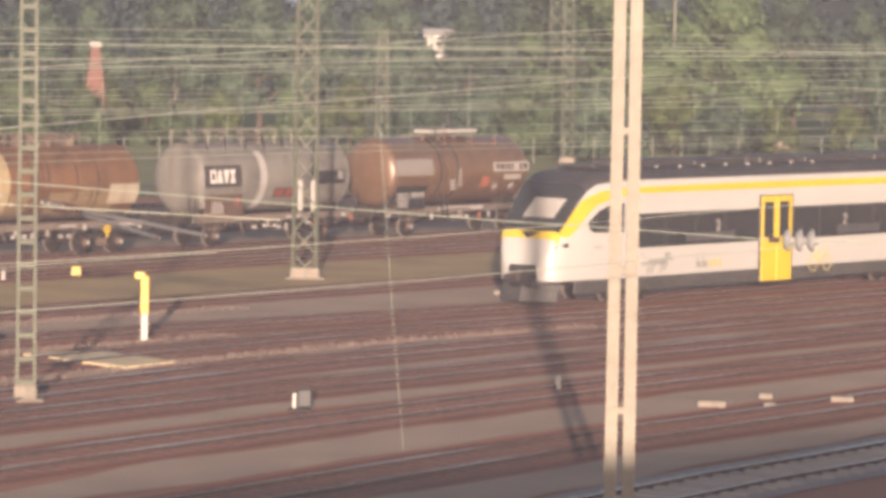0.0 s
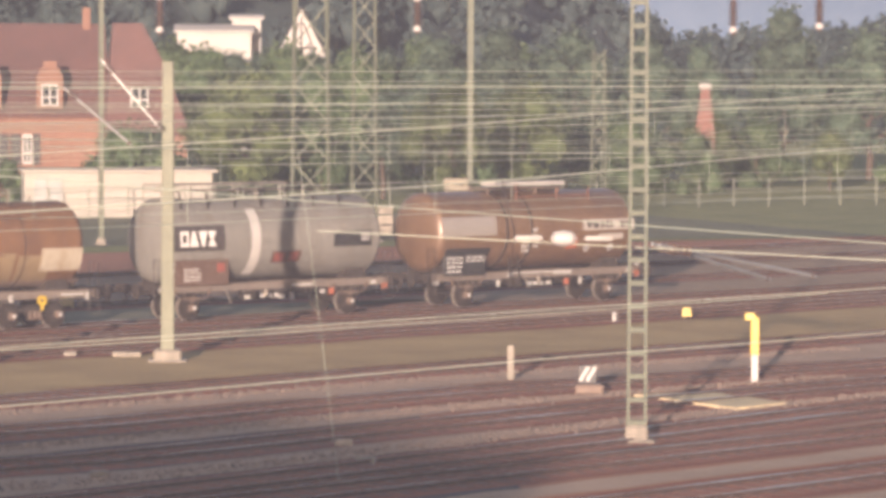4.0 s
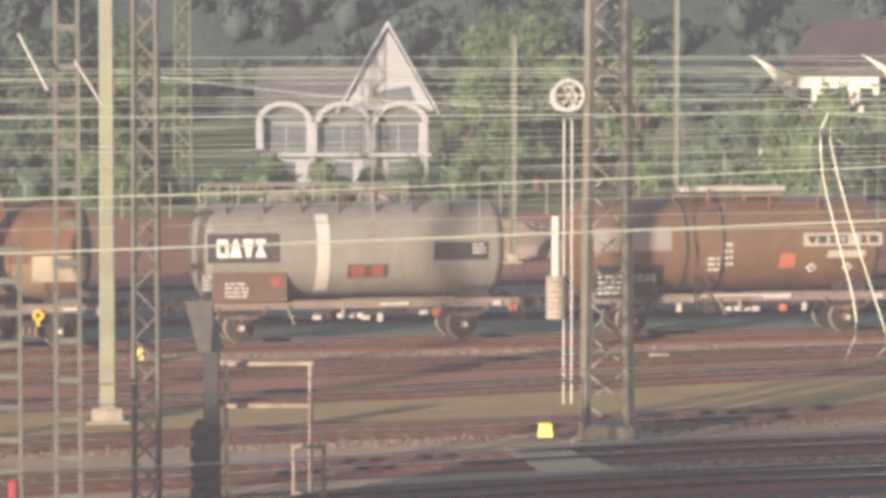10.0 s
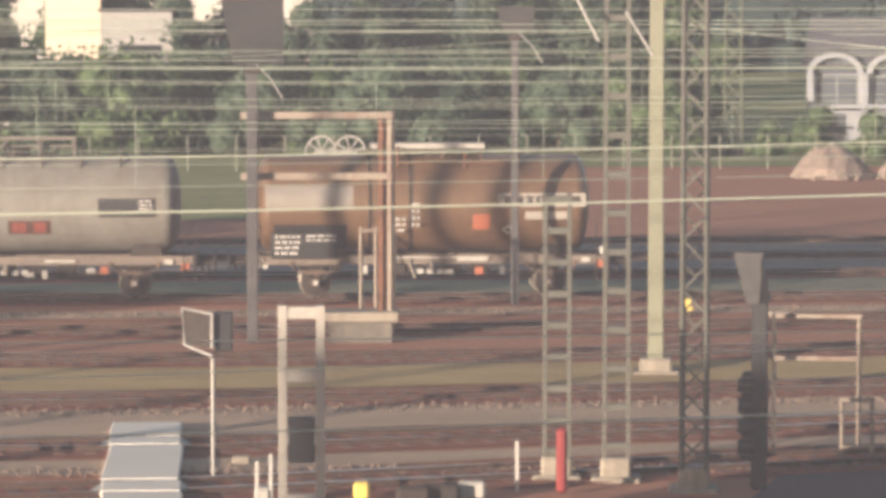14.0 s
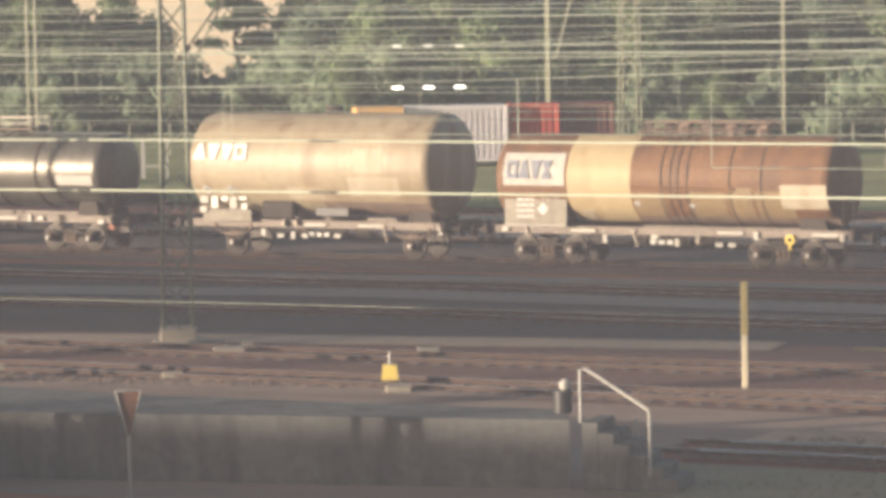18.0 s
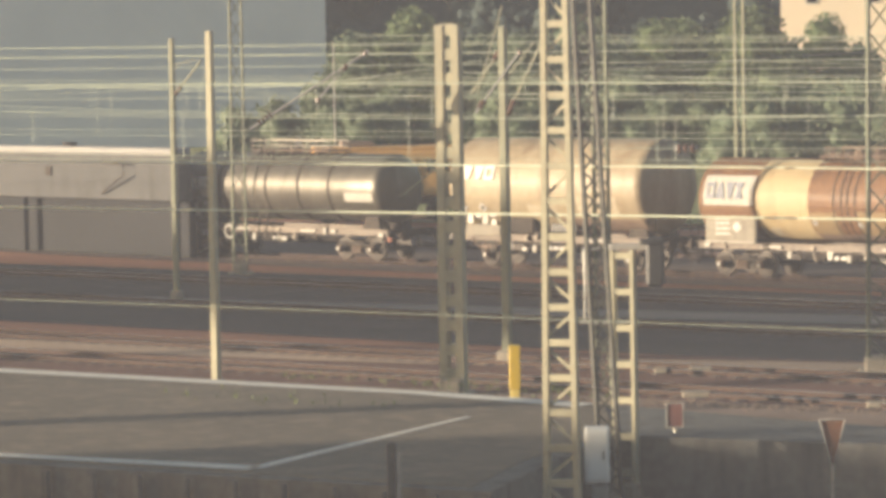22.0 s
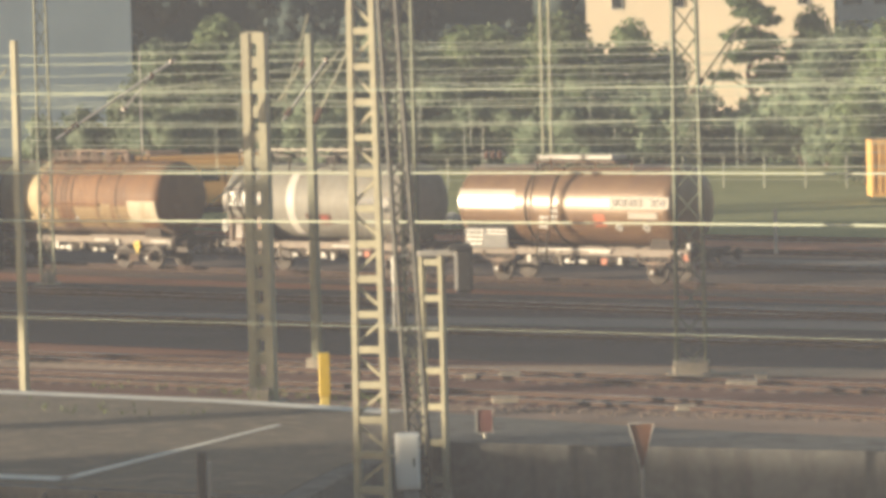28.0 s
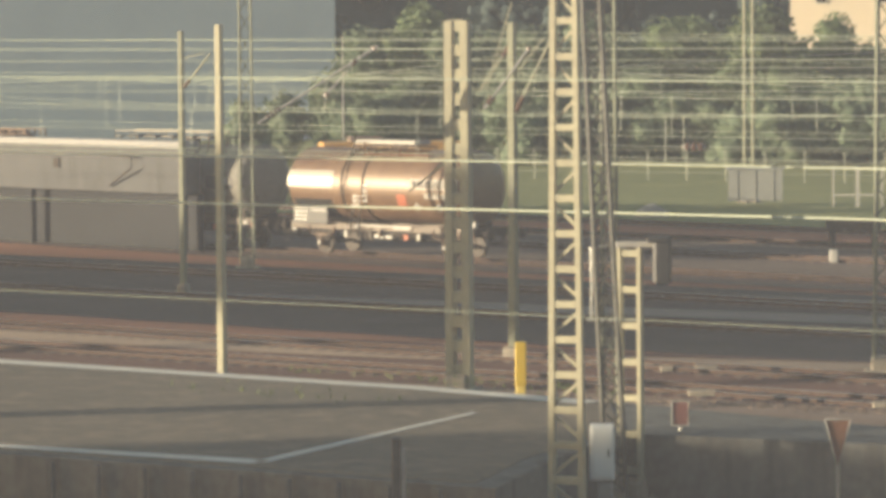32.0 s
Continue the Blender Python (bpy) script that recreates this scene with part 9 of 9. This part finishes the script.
def dark_signal(x, y, h, turn, label):
    t = thing("signal", label, "signal", pose(x, y, 0, 0, 0, turn), group="signals")
    part("post", Shape().box((0, 0, h * 0.45), (0.3, 0.24, h * 0.9), 0.03), M_BLACK, t)
    part("screen", Shape().add([(-0.5, -0.25, h), (0.05, -0.25, h), (-0.02, -0.2, h - 0.95), (-0.25, -0.2, h - 0.95), (-0.5, -0.2, h), (0.05, -0.2, h), (-0.02, -0.15, h - 0.95), (-0.25, -0.15, h - 0.95)], [(3, 2, 1, 0), (4, 5, 6, 7), (0, 1, 5, 4), (1, 2, 6, 5), (2, 3, 7, 6), (3, 0, 4, 7)]), M_RBGREY, t, "grey triangular screen")
    part("screen", Shape().add([(0.0, -0.3, h), (0.22, -0.1, h - 0.9), (0.05, -0.2, h - 0.95)], [(0, 2, 1)]), M_BLACK, t)
    for k in range(4):
        z = h * 0.18 + k * 0.38
        lamp = part("lamp_hood", Shape().turn([(0, 0.02), (0, 0.14), (0.3, 0.15), (0.3, 0.12), (0.03, 0.1)], 14, Matrix.Translation((-0.4, -0.1, z)) @ Matrix.Rotation(0, 4, "Z")), M_BLACK, t, smooth=True)
    part("head", Shape().box((-0.08, 0, h * 0.18 + 0.55), (0.5, 0.2, 1.7), 0.06), M_BLACK, t)
    return t


dark_signal(9.4, 67.7, 4.4, -6, "dark main signal with hooded lamps")


# angle-steel frames
def frame_rack(x, y, w, h, turn, label, rails, material=None, legs=2, tube=0.09):
    t = thing("steel_frame", label, "frame", pose(x, y, 0, 0, 0, turn), group="steel frames")
    material = material or M_GALV
    for k in range(legs):
        px = w * k / (legs - 1) if legs > 1 else 0
        part("upright", Shape().bar((px, 0, 0), (px, 0, h), tube), material, t)
    for z in rails:
        part("crossbar", Shape().bar((-0.05, 0, z), (w + 0.05, 0, z), tube * 1.2), material, t)
    return t


M_FRAME = mat("frame_weathered", (0.33, 0.285, 0.235), (0.23, 0.185, 0.15), 0.7, 0.1, 1.2, 9.0, 0.2, 0.004, stain=(0.17, 0.09, 0.06))
fr = frame_rack(-0.2, 97.2, 3.9, 6.05, -2, "tall rusty and pale steel portal frame", (5.95, 4.35), M_FRAME, legs=0, tube=0.15)
part("upright", Shape().bar((3.68, 0.1, 0.7), (3.68, 0.1, 6.0), 0.16), M_RUST, fr, "rusty upright")
part("platform", Shape().box((3.1, 0.2, 0.66), (2.0, 1.4, 0.26), 0.03), M_CONC, fr, "pale platform slab")
part("platform_pier", Shape().box((3.1, 0.3, 0.25), (1.7, 1.0, 0.6), 0.03), M_CONCD, fr)
part("upright", Shape().bar((3.9, 0, 0.7), (3.9, 0, 6.05), 0.15), M_FRAME, fr)
frame_rack(3.1, 103.6, 0.85, 2.6, 3, "small pale steel frame", (2.5,), M_FRAME, 3, 0.08)
frame_rack(10.5, 73.5, 1.7, 2.75, -8, "pale steel handrail frame", (2.7, 1.85), M_FRAME, 2, 0.07)
frame_rack(11.8, 73.0, 0.6, 1.1, -8, "low pale steel stand", (1.05, 0.1), M_FRAME, 2, 0.06)
M_SIGNALPALE = mat("signal_mast_pale", (0.46, 0.43, 0.39), (0.36, 0.335, 0.30), 0.75, 0, 0.7, 9.0, 0.2, 0.005, stain=(0.28, 0.25, 0.22))
ladder_mast(0.82, 60.0, 4.1, 0.62, None, M_SIGNALPALE, 0, "low pale grey signal mast of two channels with plates", 0.85, chan=0.14, plate=0.2)
solid("signal_lamp_box", Shape().box((0.82, 60.0, 1.9), (0.45, 0.2, 0.75), 0.03), M_BLACK, "dark box on the signal mast", "box")

# two spoked wheels of the wire tensioner beyond the goods track
tp = thing("tension_pulleys", "pair of pale spoked wire tension wheels on a post", "tension gear", at(-1.33, 122, 0, 0))
part("post", Shape().box((0, 0.2, 2.15), (0.3, 0.25, 4.3), 0.02), M_MASTD, tp)
part("cross_arm", Shape().box((0, 0.1, 3.92), (1.4, 0.12, 0.12), 0.01), M_GALV, tp)
for x in (-0.5, 0.45):
    pw = part("pulley", Shape().turn([(-0.04, 0.48), (-0.04, 0.53), (0.04, 0.53), (0.04, 0.48), (-0.04, 0.48)], 26, Matrix.Translation((x, 0, 3.92)) @ Matrix.Rotation(radians(90), 4, "Z")), M_WHITE, tp, "pale spoked wheel")
    for k in range(8):
        a = math.tau * (k + 0.3) / 8
        part("spoke", Shape().bar((x, 0, 3.92), (x + 0.5 * math.cos(a), 0, 3.92 + 0.5 * math.sin(a)), 0.04), M_WHITE, pw)

# white sign post with an angled plate
sp = thing("sign_post", "white sign post with an angled dark plate", "sign", pose(-0.72, 70.0, 0, 0, 0, 2))
part("post", Shape().bar((0, 0, 0), (0, 0, 2.25), 0.05), M_WHITE, sp)
part("plate", Shape().add([(-0.58, 0.1, 3.2), (-0.02, -0.1, 3.1), (-0.02, -0.1, 2.45), (-0.5, 0.1, 2.5)], [(0, 3, 2, 1)]), M_UNDER, sp)
part("plate_edge", Shape().pipe([(-0.02, -0.12, 2.45), (-0.02, -0.12, 3.1), (-0.58, 0.08, 3.2), (-0.54, 0.08, 2.5), (-0.02, -0.12, 2.3)], 0.03), M_WHITE, sp, "white plate edge")
part("box", Shape().box((0.2, 0.1, 2.75), (0.36, 0.2, 0.75), 0.03), M_BLACK, sp)
for x, y in ((0.35, 65.9), (0.1, 64.9), (4.9, 67.6), (65.1, 67.8), (75.43, 106.85)):
    h = 0.95 if x < 50 else 0.35
    solid("white_stake", Shape().box((x, y, h / 2 - 0.02), (0.07 if x < 50 else 0.14, 0.07, h), 0.01), M_WHITE, "short white wooden stake", "stake")
solid("red_post", Shape().box((0, 0, 0.6), (0.2, 0.2, 1.2), 0.06), M_RED, "red rounded post by the track", "post", pose(5.7, 67.3, 0))
for x, y, m_, w_ in ((2.0, 66.6, M_BOXYEL, 0.3), (3.4, 66.2, M_UNDER, 0.7), (4.0, 66.6, M_PANEL, 0.5), (2.9, 65.9, M_UNDER, 0.6), (0.2, 66.0, M_PANEL, 0.3)):
    solid("point_motor_box", Shape().box((x, y, 0.16), (w_, 0.4, 0.32), 0.06), m_, "low box beside the points", "lineside box")
cb = thing("white_cabinet", "small white lineside cabinet", "cabinet", pose(2.57, 57.9, 0, 0, 0, -2))
part("body", Shape().box((0, 0, 0.54), (0.5, 0.4, 1.08), 0.03), M_CABWHITE, cb)
part("lid", Shape().box((0, 0, 1.1), (0.54, 0.44, 0.06), 0.02), M_CABWHITE, cb)

# loading platform, wall and stairs
M_WALLDARK = mat("wall_weathered", (0.165, 0.165, 0.16), (0.11, 0.112, 0.11), 0.92, 0, 0.35, 6.0, 0.3, 0.006, stain=(0.065, 0.065, 0.065))
PZ, PK = 1.25, 0.958


def drawn(pts):
    return [(x * PK, y * PK) for x, y in pts]


solid("platform", Shape().slab(drawn([(-110, 43.0), (-50.0, 52.9), (-38.1, 53.7), (-39.7, 57.8), (-41.0, 62.4), (-36.3, 63.3), (-27.8, 64.9), (-28.5, 66.5), (-37.3, 66.2), (-44.4, 67.4), (-50.0, 68.1), (-62.7, 68.1), (-110, 66.9)]), -0.05, PZ), M_WALLDARK, "weathered dark loading platform with a low concrete wall", "platform", kind="structure")
solid("platform_surface", Shape().slab(drawn([(-109, 43.6), (-50.0, 53.4), (-38.8, 54.1), (-40.3, 57.9), (-41.5, 62.9), (-44.6, 67.2), (-50.0, 67.95), (-62.7, 67.95), (-109, 66.75)]), PZ, PZ + 0.02), mat("platform_asphalt", (0.20, 0.165, 0.125), (0.135, 0.115, 0.09), 0.92, 0, 0.22, 5.0, 0.5, 0.012, stain=(0.25, 0.20, 0.15)), "grey-brown asphalt platform surface", "platform", kind="structure")
for pts, w in (([(-109, 66.35), (-62.7, 67.55), (-50.0, 67.55), (-44.9, 66.9)], 0.36), ([(-90, 48.6), (-50.2, 53.75), (-44.1, 54.43)], 0.26), ([(-44.1, 54.4), (-45.82, 63.83)], 0.1)):
    solid("platform_line", Shape().ribbon(drawn(pts), -w * PK, w * PK, PZ + 0.03), M_PALESLAB, "white painted platform line", "line marking", kind="structure")
for k in range(9):
    solid("wall_pier", Shape().box((-46.0 + 1.06 * k, 50.62 + 0.066 * 1.06 * k, 0.58), (0.16, 0.12, 1.24), 0.02), M_WALLDARK, "concrete pier of the platform wall", "pier", group="platform piers", kind="structure")
st = thing("stairs", "concrete stairs with a pale handrail at the platform end", "stairs", pose(-27.45 * PK, 64.6 * PK, 0, 0, 0, 8))
for k in range(6):
    part("step", Shape().box((0.2 + 0.3 * k, 0.6, (PZ - 0.2 * k) / 2), (0.3, 1.25, PZ - 0.2 * k), 0.015), M_WALLDARK, st)
part("handrail", Shape().pipe([(0.02, -0.02, 1.25), (0.02, -0.02, 2.2), (0.12, -0.02, 2.24), (1.3, -0.02, 1.5), (1.32, -0.02, 1.4), (1.32, -0.02, 0.3)], 0.035), M_WHITE, st, "pale bent handrail")
part("handrail", Shape().pipe([(0.75, 1.2, 0.3), (0.75, 1.2, 1.2)], 0.03), M_GALV, st)
dr = thing("oil_drum", "dark drum with a pale bundle on the wall end", "drum", pose(-28.4 * PK, 66.3 * PK - 0.3, PZ))
part("drum", Shape().rod((0, 0, 0), (0, 0, 0.42), 0.18, 14), M_BLACK, dr, smooth=True)
part("bundle", Shape().box((0.05, 0, 0.52), (0.2, 0.2, 0.22), 0.06), M_PANEL, dr)
cab = thing("switch_cabinet", "pale grey switch cabinet beside the cream mast", "cabinet", pose(-38.2, 57.3, 0.25, 0, 0, 33))
part("body", Shape().box((0, 0, 0.95), (0.46, 0.34, 1.05), 0.03), M_CABWHITE, cab)
cd = part("door", Shape().box((0.02, -0.18, 0.95), (0.36, 0.03, 0.9), 0.01), M_CABWHITE, cab)
part("handle", Shape().box((0.12, -0.2, 0.95), (0.03, 0.03, 0.16)), M_BLACK, cd)
part("lower_box", Shape().box((0.05, 0, 0.15), (0.3, 0.25, 0.45), 0.03), M_GREY, cab)
part("meter", Shape().box((0.28, 0, 0.9), (0.12, 0.2, 0.2), 0.02), M_UNDER, cab)
rs2 = thing("red_sign", "small red square sign with pale edge on a post", "sign", pose(-40.33 * PK, 63.37 * PK, 0.83, 0, 0, 33))
part("plate", Shape().box((0, 0, 0.76), (0.3, 0.03, 0.46), 0.01), mat("faded_red", (0.20, 0.085, 0.08), (0.16, 0.07, 0.065), 0.7), rs2, "faded red plate")
part("edge", Shape().pipe([(-0.16, -0.02, 0.53), (0.16, -0.02, 0.53), (0.16, -0.02, 1.0), (-0.16, -0.02, 1.0), (-0.16, -0.02, 0.53)], 0.02), M_PANEL, rs2)
part("post", Shape().bar((0, 0.04, 0), (0, 0.04, 0.8), 0.05), M_GALV, rs2)
tr = thing("triangle_sign", "give-way triangle sign, seen from behind, on a pole", "sign", pose(-33.6, 58.1, 0, 0, 0, 30))
part("plate", Shape().add([(-0.23, 0, 2.0), (0.23, 0, 2.0), (0, 0, 1.12), (-0.23, 0.03, 2.0), (0.23, 0.03, 2.0), (0, 0.03, 1.12)], [(0, 2, 1), (3, 4, 5), (0, 1, 4, 3), (1, 2, 5, 4), (2, 0, 3, 5)]), M_RUST, tr)
part("edge", Shape().pipe([(-0.23, -0.02, 2.0), (0.23, -0.02, 2.0), (0, -0.02, 1.12), (-0.23, -0.02, 2.0)], 0.02), M_PANEL, tr)
part("pole", Shape().rod((0, 0.05, 0), (0, 0.05, 1.4), 0.03, 8), M_GALV, tr)
bp = thing("dark_post", "dark grey square post before the platform", "post", pose(-38.1, 50.75, 0, 0, 0, 37))
part("post", Shape().box((0, 0, 1.05), (0.16, 0.14, 2.1), 0.02), M_RBGREY, bp)
part("strip", Shape().box((0.12, 0, 0.95), (0.07, 0.1, 1.9), 0.01), M_PANEL, bp)
# sign bracket with a lamp, dark signal box beside the low mast
sb = thing("bracket_signal", "dark signal head on a pale bracket", "signal", pose(-39.0, 59.5, 0, 0, 0, 33))
part("bracket", Shape().box((0.1, 0, 4.95), (0.75, 0.2, 0.12), 0.02), M_PANEL, sb)
part("head", Shape().box((0.62, -0.05, 4.65), (0.36, 0.3, 0.95), 0.06), M_BLACK, sb)
part("hood", Shape().box((0.52, -0.2, 5.05), (0.4, 0.3, 0.1), 0.03), M_BLACK, sb)
part("side_rail", Shape().pipe([(-0.75, 0, 3.5), (-0.75, 0, 4.9), (-0.2, 0, 4.95)], 0.03), M_GALV, sb)
part("side_rail", Shape().bar((-0.85, 0, 3.5), (0.1, 0, 3.5), 0.06), M_GALV, sb)
# grass tufts on the platform edge and in the ballast
def tufts(name, pts, count, half, size, material, label, seed):
    """Blades of grass along a line, as one mesh."""
    rg, s, line = random.Random(seed), Shape(), along(curve_through(pts), 0.4)
    for _ in range(count):
        x, y, a = rg.choice(line)
        x, y, z = x + rg.gauss(0, half), y + rg.gauss(0, half), pts[0][2] if len(pts[0]) > 2 else 0.0
        h, b = size * rg.uniform(0.5, 1.3), rg.uniform(0, 6.28)
        dx, dy = math.cos(b) * 0.03, math.sin(b) * 0.03
        s.add([(x - dx, y - dy, z), (x + dx, y + dy, z), (x + rg.gauss(0, h * 0.4), y + rg.gauss(0, h * 0.4), z + h)], [(0, 1, 2)])
    return solid(name, s, material, label, "grass", kind="stuff")


M_DULLTUFT = leafy("grass_dull", (0.20, 0.17, 0.09), (0.26, 0.22, 0.125))
M_GREENTUFT = leafy("weed_green", (0.08, 0.12, 0.04), (0.14, 0.17, 0.06))
for k, (pts, n, half, size, m) in enumerate(((((-53.0, 66.6), (-46.0, 66.2), (-43.0, 65.4)), 110, 0.35, 0.14, M_GREENTUFT), (((-52.0, 62.5), (-47.0, 62.0)), 50, 0.6, 0.12, M_GREENTUFT))):
    ob = tufts("grass_tufts", pts, n, half, size, m, "green grass tufts on the platform edge", k)
    ob.location.z = PZ + 0.02
tufts("grass_tufts", [(-26, 63.6), (-3, 64.0), (6, 64.0)], 1200, 1.0, 0.07, M_DULLTUFT, "dull grass blades on gravel", 21)


# insulators that hang from a span wire, and long registration arms
def hanging_insulator(x, y, z0, z1):
    t = thing("hanging_insulator", "brown ribbed insulator with white end fittings on a wire", "insulator", pose(x, y, z0), group="insulators")
    h = z1 - z0
    part("hanger", Shape().rod((0, 0, h * 0.9), (0, 0, h + 1.2), 0.012, 6), M_GALV, t)
    for z in (0.12, 0.82):
        part("end_fitting", Shape().rod((0, 0, z * h - 0.06), (0, 0, z * h + 0.06), 0.10, 12, 0.07), M_WHITE, t, "white end fitting", True)
    for k in range(6):
        z = h * (0.22 + 0.085 * k)
        part("shed", Shape().rod((0, 0, z), (0, 0, z + 0.05), 0.15, 14, 0.07), M_PORC, t, smooth=True)
    part("core", Shape().rod((0, 0, 0), (0, 0, h * 0.85), 0.05, 8), M_PORC, t)
    part("wire_clamp", Shape().box((0, 0, 12.0 - z0), (0.12, 0.12, 0.14), 0.02), M_GALV, t)
    return t


for x, y, z0, z1 in ((52.73, 66.67, 9.9, 10.9), (51.18, 67.87, 9.8, 10.9), (45.22, 71.97, 9.8, 10.8), (40.12, 74.94, 9.75, 10.8)):
    hanging_insulator(x, y, z0, z1)


wire([(30.0, 79.6, 12.0), (40.12, 74.94, 12.0), (45.22, 71.97, 12.0), (51.18, 67.87, 12.0), (52.73, 66.67, 12.0), (60.0, 61.0, 12.0)], 0.012, "span wire that carries insulators", M_WIRE2)


def arm(a, b, r, label="long inclined steel tube arm of the overhead line", core=True):
    t = thing("cantilever", label, "cantilever", pose(*a), group="registration arms")
    d = Vector(b) - Vector(a)
    part("tube", Shape().rod((0, 0, 0), d, r, 8), M_GALV, t)
    if core:
        for k in range(4):
            p = d * (0.08 + 0.03 * k)
            part("shed", Shape().rod(p, p + d.normalized() * 0.05, r * 2.6, 10), M_PORC, t)
        part("clamp", Shape().box(tuple(d * 0.97), (0.1, 0.1, 0.12), 0.02), M_PORC, t)
    return t


for a, b, r in (((52.64, 73.0, 4.76), (58.6, 76.04, 3.56), 0.05), ((52.78, 72.9, 4.72), (59.54, 75.3, 3.65), 0.05), ((-57.89, 71.51, 6.79), (-55.53, 73.35, 8.69), 0.035), ((-53.41, 74.91, 7.1), (-52.47, 75.57, 8.63), 0.035),
                ((-55.9, 73.07, 8.42), (-56.58, 72.55, 7.46), 0.025), ((51.3, 99.56, 9.17), (52.87, 98.74, 7.11), 0.045), ((50.3, 100.07, 8.33), (52.11, 99.14, 6.6), 0.045)):
    arm(a, b, r)
for a, b in (((5.96, 68.74, 9.32), (6.49, 68.69, 8.27)), ((6.99, 68.64, 8.83), (7.49, 68.59, 8.01))):
    arm(a, b, 0.03, "short pale strut beside a mast", False)
wi = thing("wire_insulator", "pale lilac bulb insulator strung in a wire", "insulator", pose(50.88, 74.24, 4.88, 0, 0, -34), group="insulators")
part("bulb", Shape().turn([(-0.32, 0.03), (-0.22, 0.16), (0.0, 0.2), (0.22, 0.16), (0.32, 0.03)], 16), M_WHITE, wi, smooth=True)
for x in (-0.85, 0.85):
    part("rod_insulator", Shape().turn([(x - 0.35, 0.03), (x - 0.3, 0.07), (x + 0.3, 0.07), (x + 0.35, 0.03)], 10), M_PANEL, wi, smooth=True)
part("wire", Shape().rod((-6, 0, 0.15), (8, 0, -0.5), 0.012, 6), M_WIRE, wi)
for x, y in ((85.28, 102.4), (85.63, 102.1)):
    solid("mast_plate", Shape().box((x, y, 3.0), (0.2, 0.06, 1.1), 0.02), M_WHITE, "white warning plate on a lattice mast", "plate")
# buffer stop and post beyond the last track
bs = thing("buffer_stop", "low dark buffer stop with two round pads", "buffer stop", at(29.8, 150, 0, -4))
part("beam", Shape().box((0, 0, 1.0), (2.2, 0.4, 0.4), 0.05), M_UNDER, bs)
for x in (-0.85, 0.85):
    part("pad", Shape().rod((x, -0.3, 1.05), (x, 0.3, 1.05), 0.22, 12), M_UNDER, bs)
    part("leg", Shape().bar((x, 0, 0), (x, 0, 1.0), 0.2), M_UNDER, bs)
solid("pale_stake", Shape().box((0, 0, 0.9), (0.14, 0.1, 1.8), 0.01), M_PANEL, "pale upright stake by the far track", "stake", at(27.9, 148))
solid("lineside_box", Shape().box((0, 0, 0.25), (0.32, 0.3, 0.5), 0.04), M_WHITE, "small white lineside box", "lineside box", at(30.1, 142))

# disc insulators strung in a near wire
di = thing("wire_insulator", "three grey disc insulators strung in a thin wire", "insulator", pose(29.50, 27.01, 6.950, 0, 0, -47.2), group="insulators")
for x in (-0.13, 0.0, 0.13):
    part("disc", Shape().turn([(x - 0.05, 0.03), (x - 0.035, 0.09), (x + 0.01, 0.125), (x + 0.03, 0.12), (x + 0.04, 0.03)], 18), M_GREY, di, smooth=True)
    part("cap", Shape().turn([(x + 0.035, 0.0), (x + 0.035, 0.05), (x + 0.075, 0.04), (x + 0.075, 0.0)], 12), M_GALV, di)
part("clamp", Shape().box((-0.27, 0, 0), (0.12, 0.05, 0.06), 0.01), M_UNDER, di)
wire([(12.75, 40.55, 8.37), (20.0, 35.4, 7.70), (27.20, 29.33, 7.100), (28.28, 28.29, 7.030), (29.28, 27.25, 6.950), (29.65, 26.85, 6.950), (30.09, 26.35, 6.940)], 0.006, "thin pale wire strung with disc insulators", M_WIRE2)

di2 = thing("wire_insulator", "three dark disc insulators strung in a thin wire", "insulator", pose(-36.72, 58.22, 6.90, 0, 0, 16.3), group="insulators")
for x in (-0.13, 0.0, 0.13):
    part("disc", Shape().turn([(x - 0.05, 0.03), (x - 0.035, 0.07), (x + 0.01, 0.10), (x + 0.03, 0.095), (x + 0.04, 0.03)], 16), M_PORC, di2, smooth=True)
part("clamp", Shape().box((0, 0, 0), (0.46, 0.05, 0.06), 0.01), M_GALV, di2)
wire([(-38.5, 57.7, 6.92), (-36.72, 58.22, 6.90), (-19.0, 63.4, 6.75)], 0.006, "thin wire strung with disc insulators", M_WIRE2)


def motions():
    """The goods train rolls to the left along its curved track and slows down."""
    for wagon, middle in WAGONS:
        rows = []
        for t, s in RUN:
            x = s + middle
            rows.append((t, pose(x, line_a(x), 0.1, 0, 0, math.degrees(math.atan(TRACK_K * x)))))
        walk(wagon, rows)


motions()
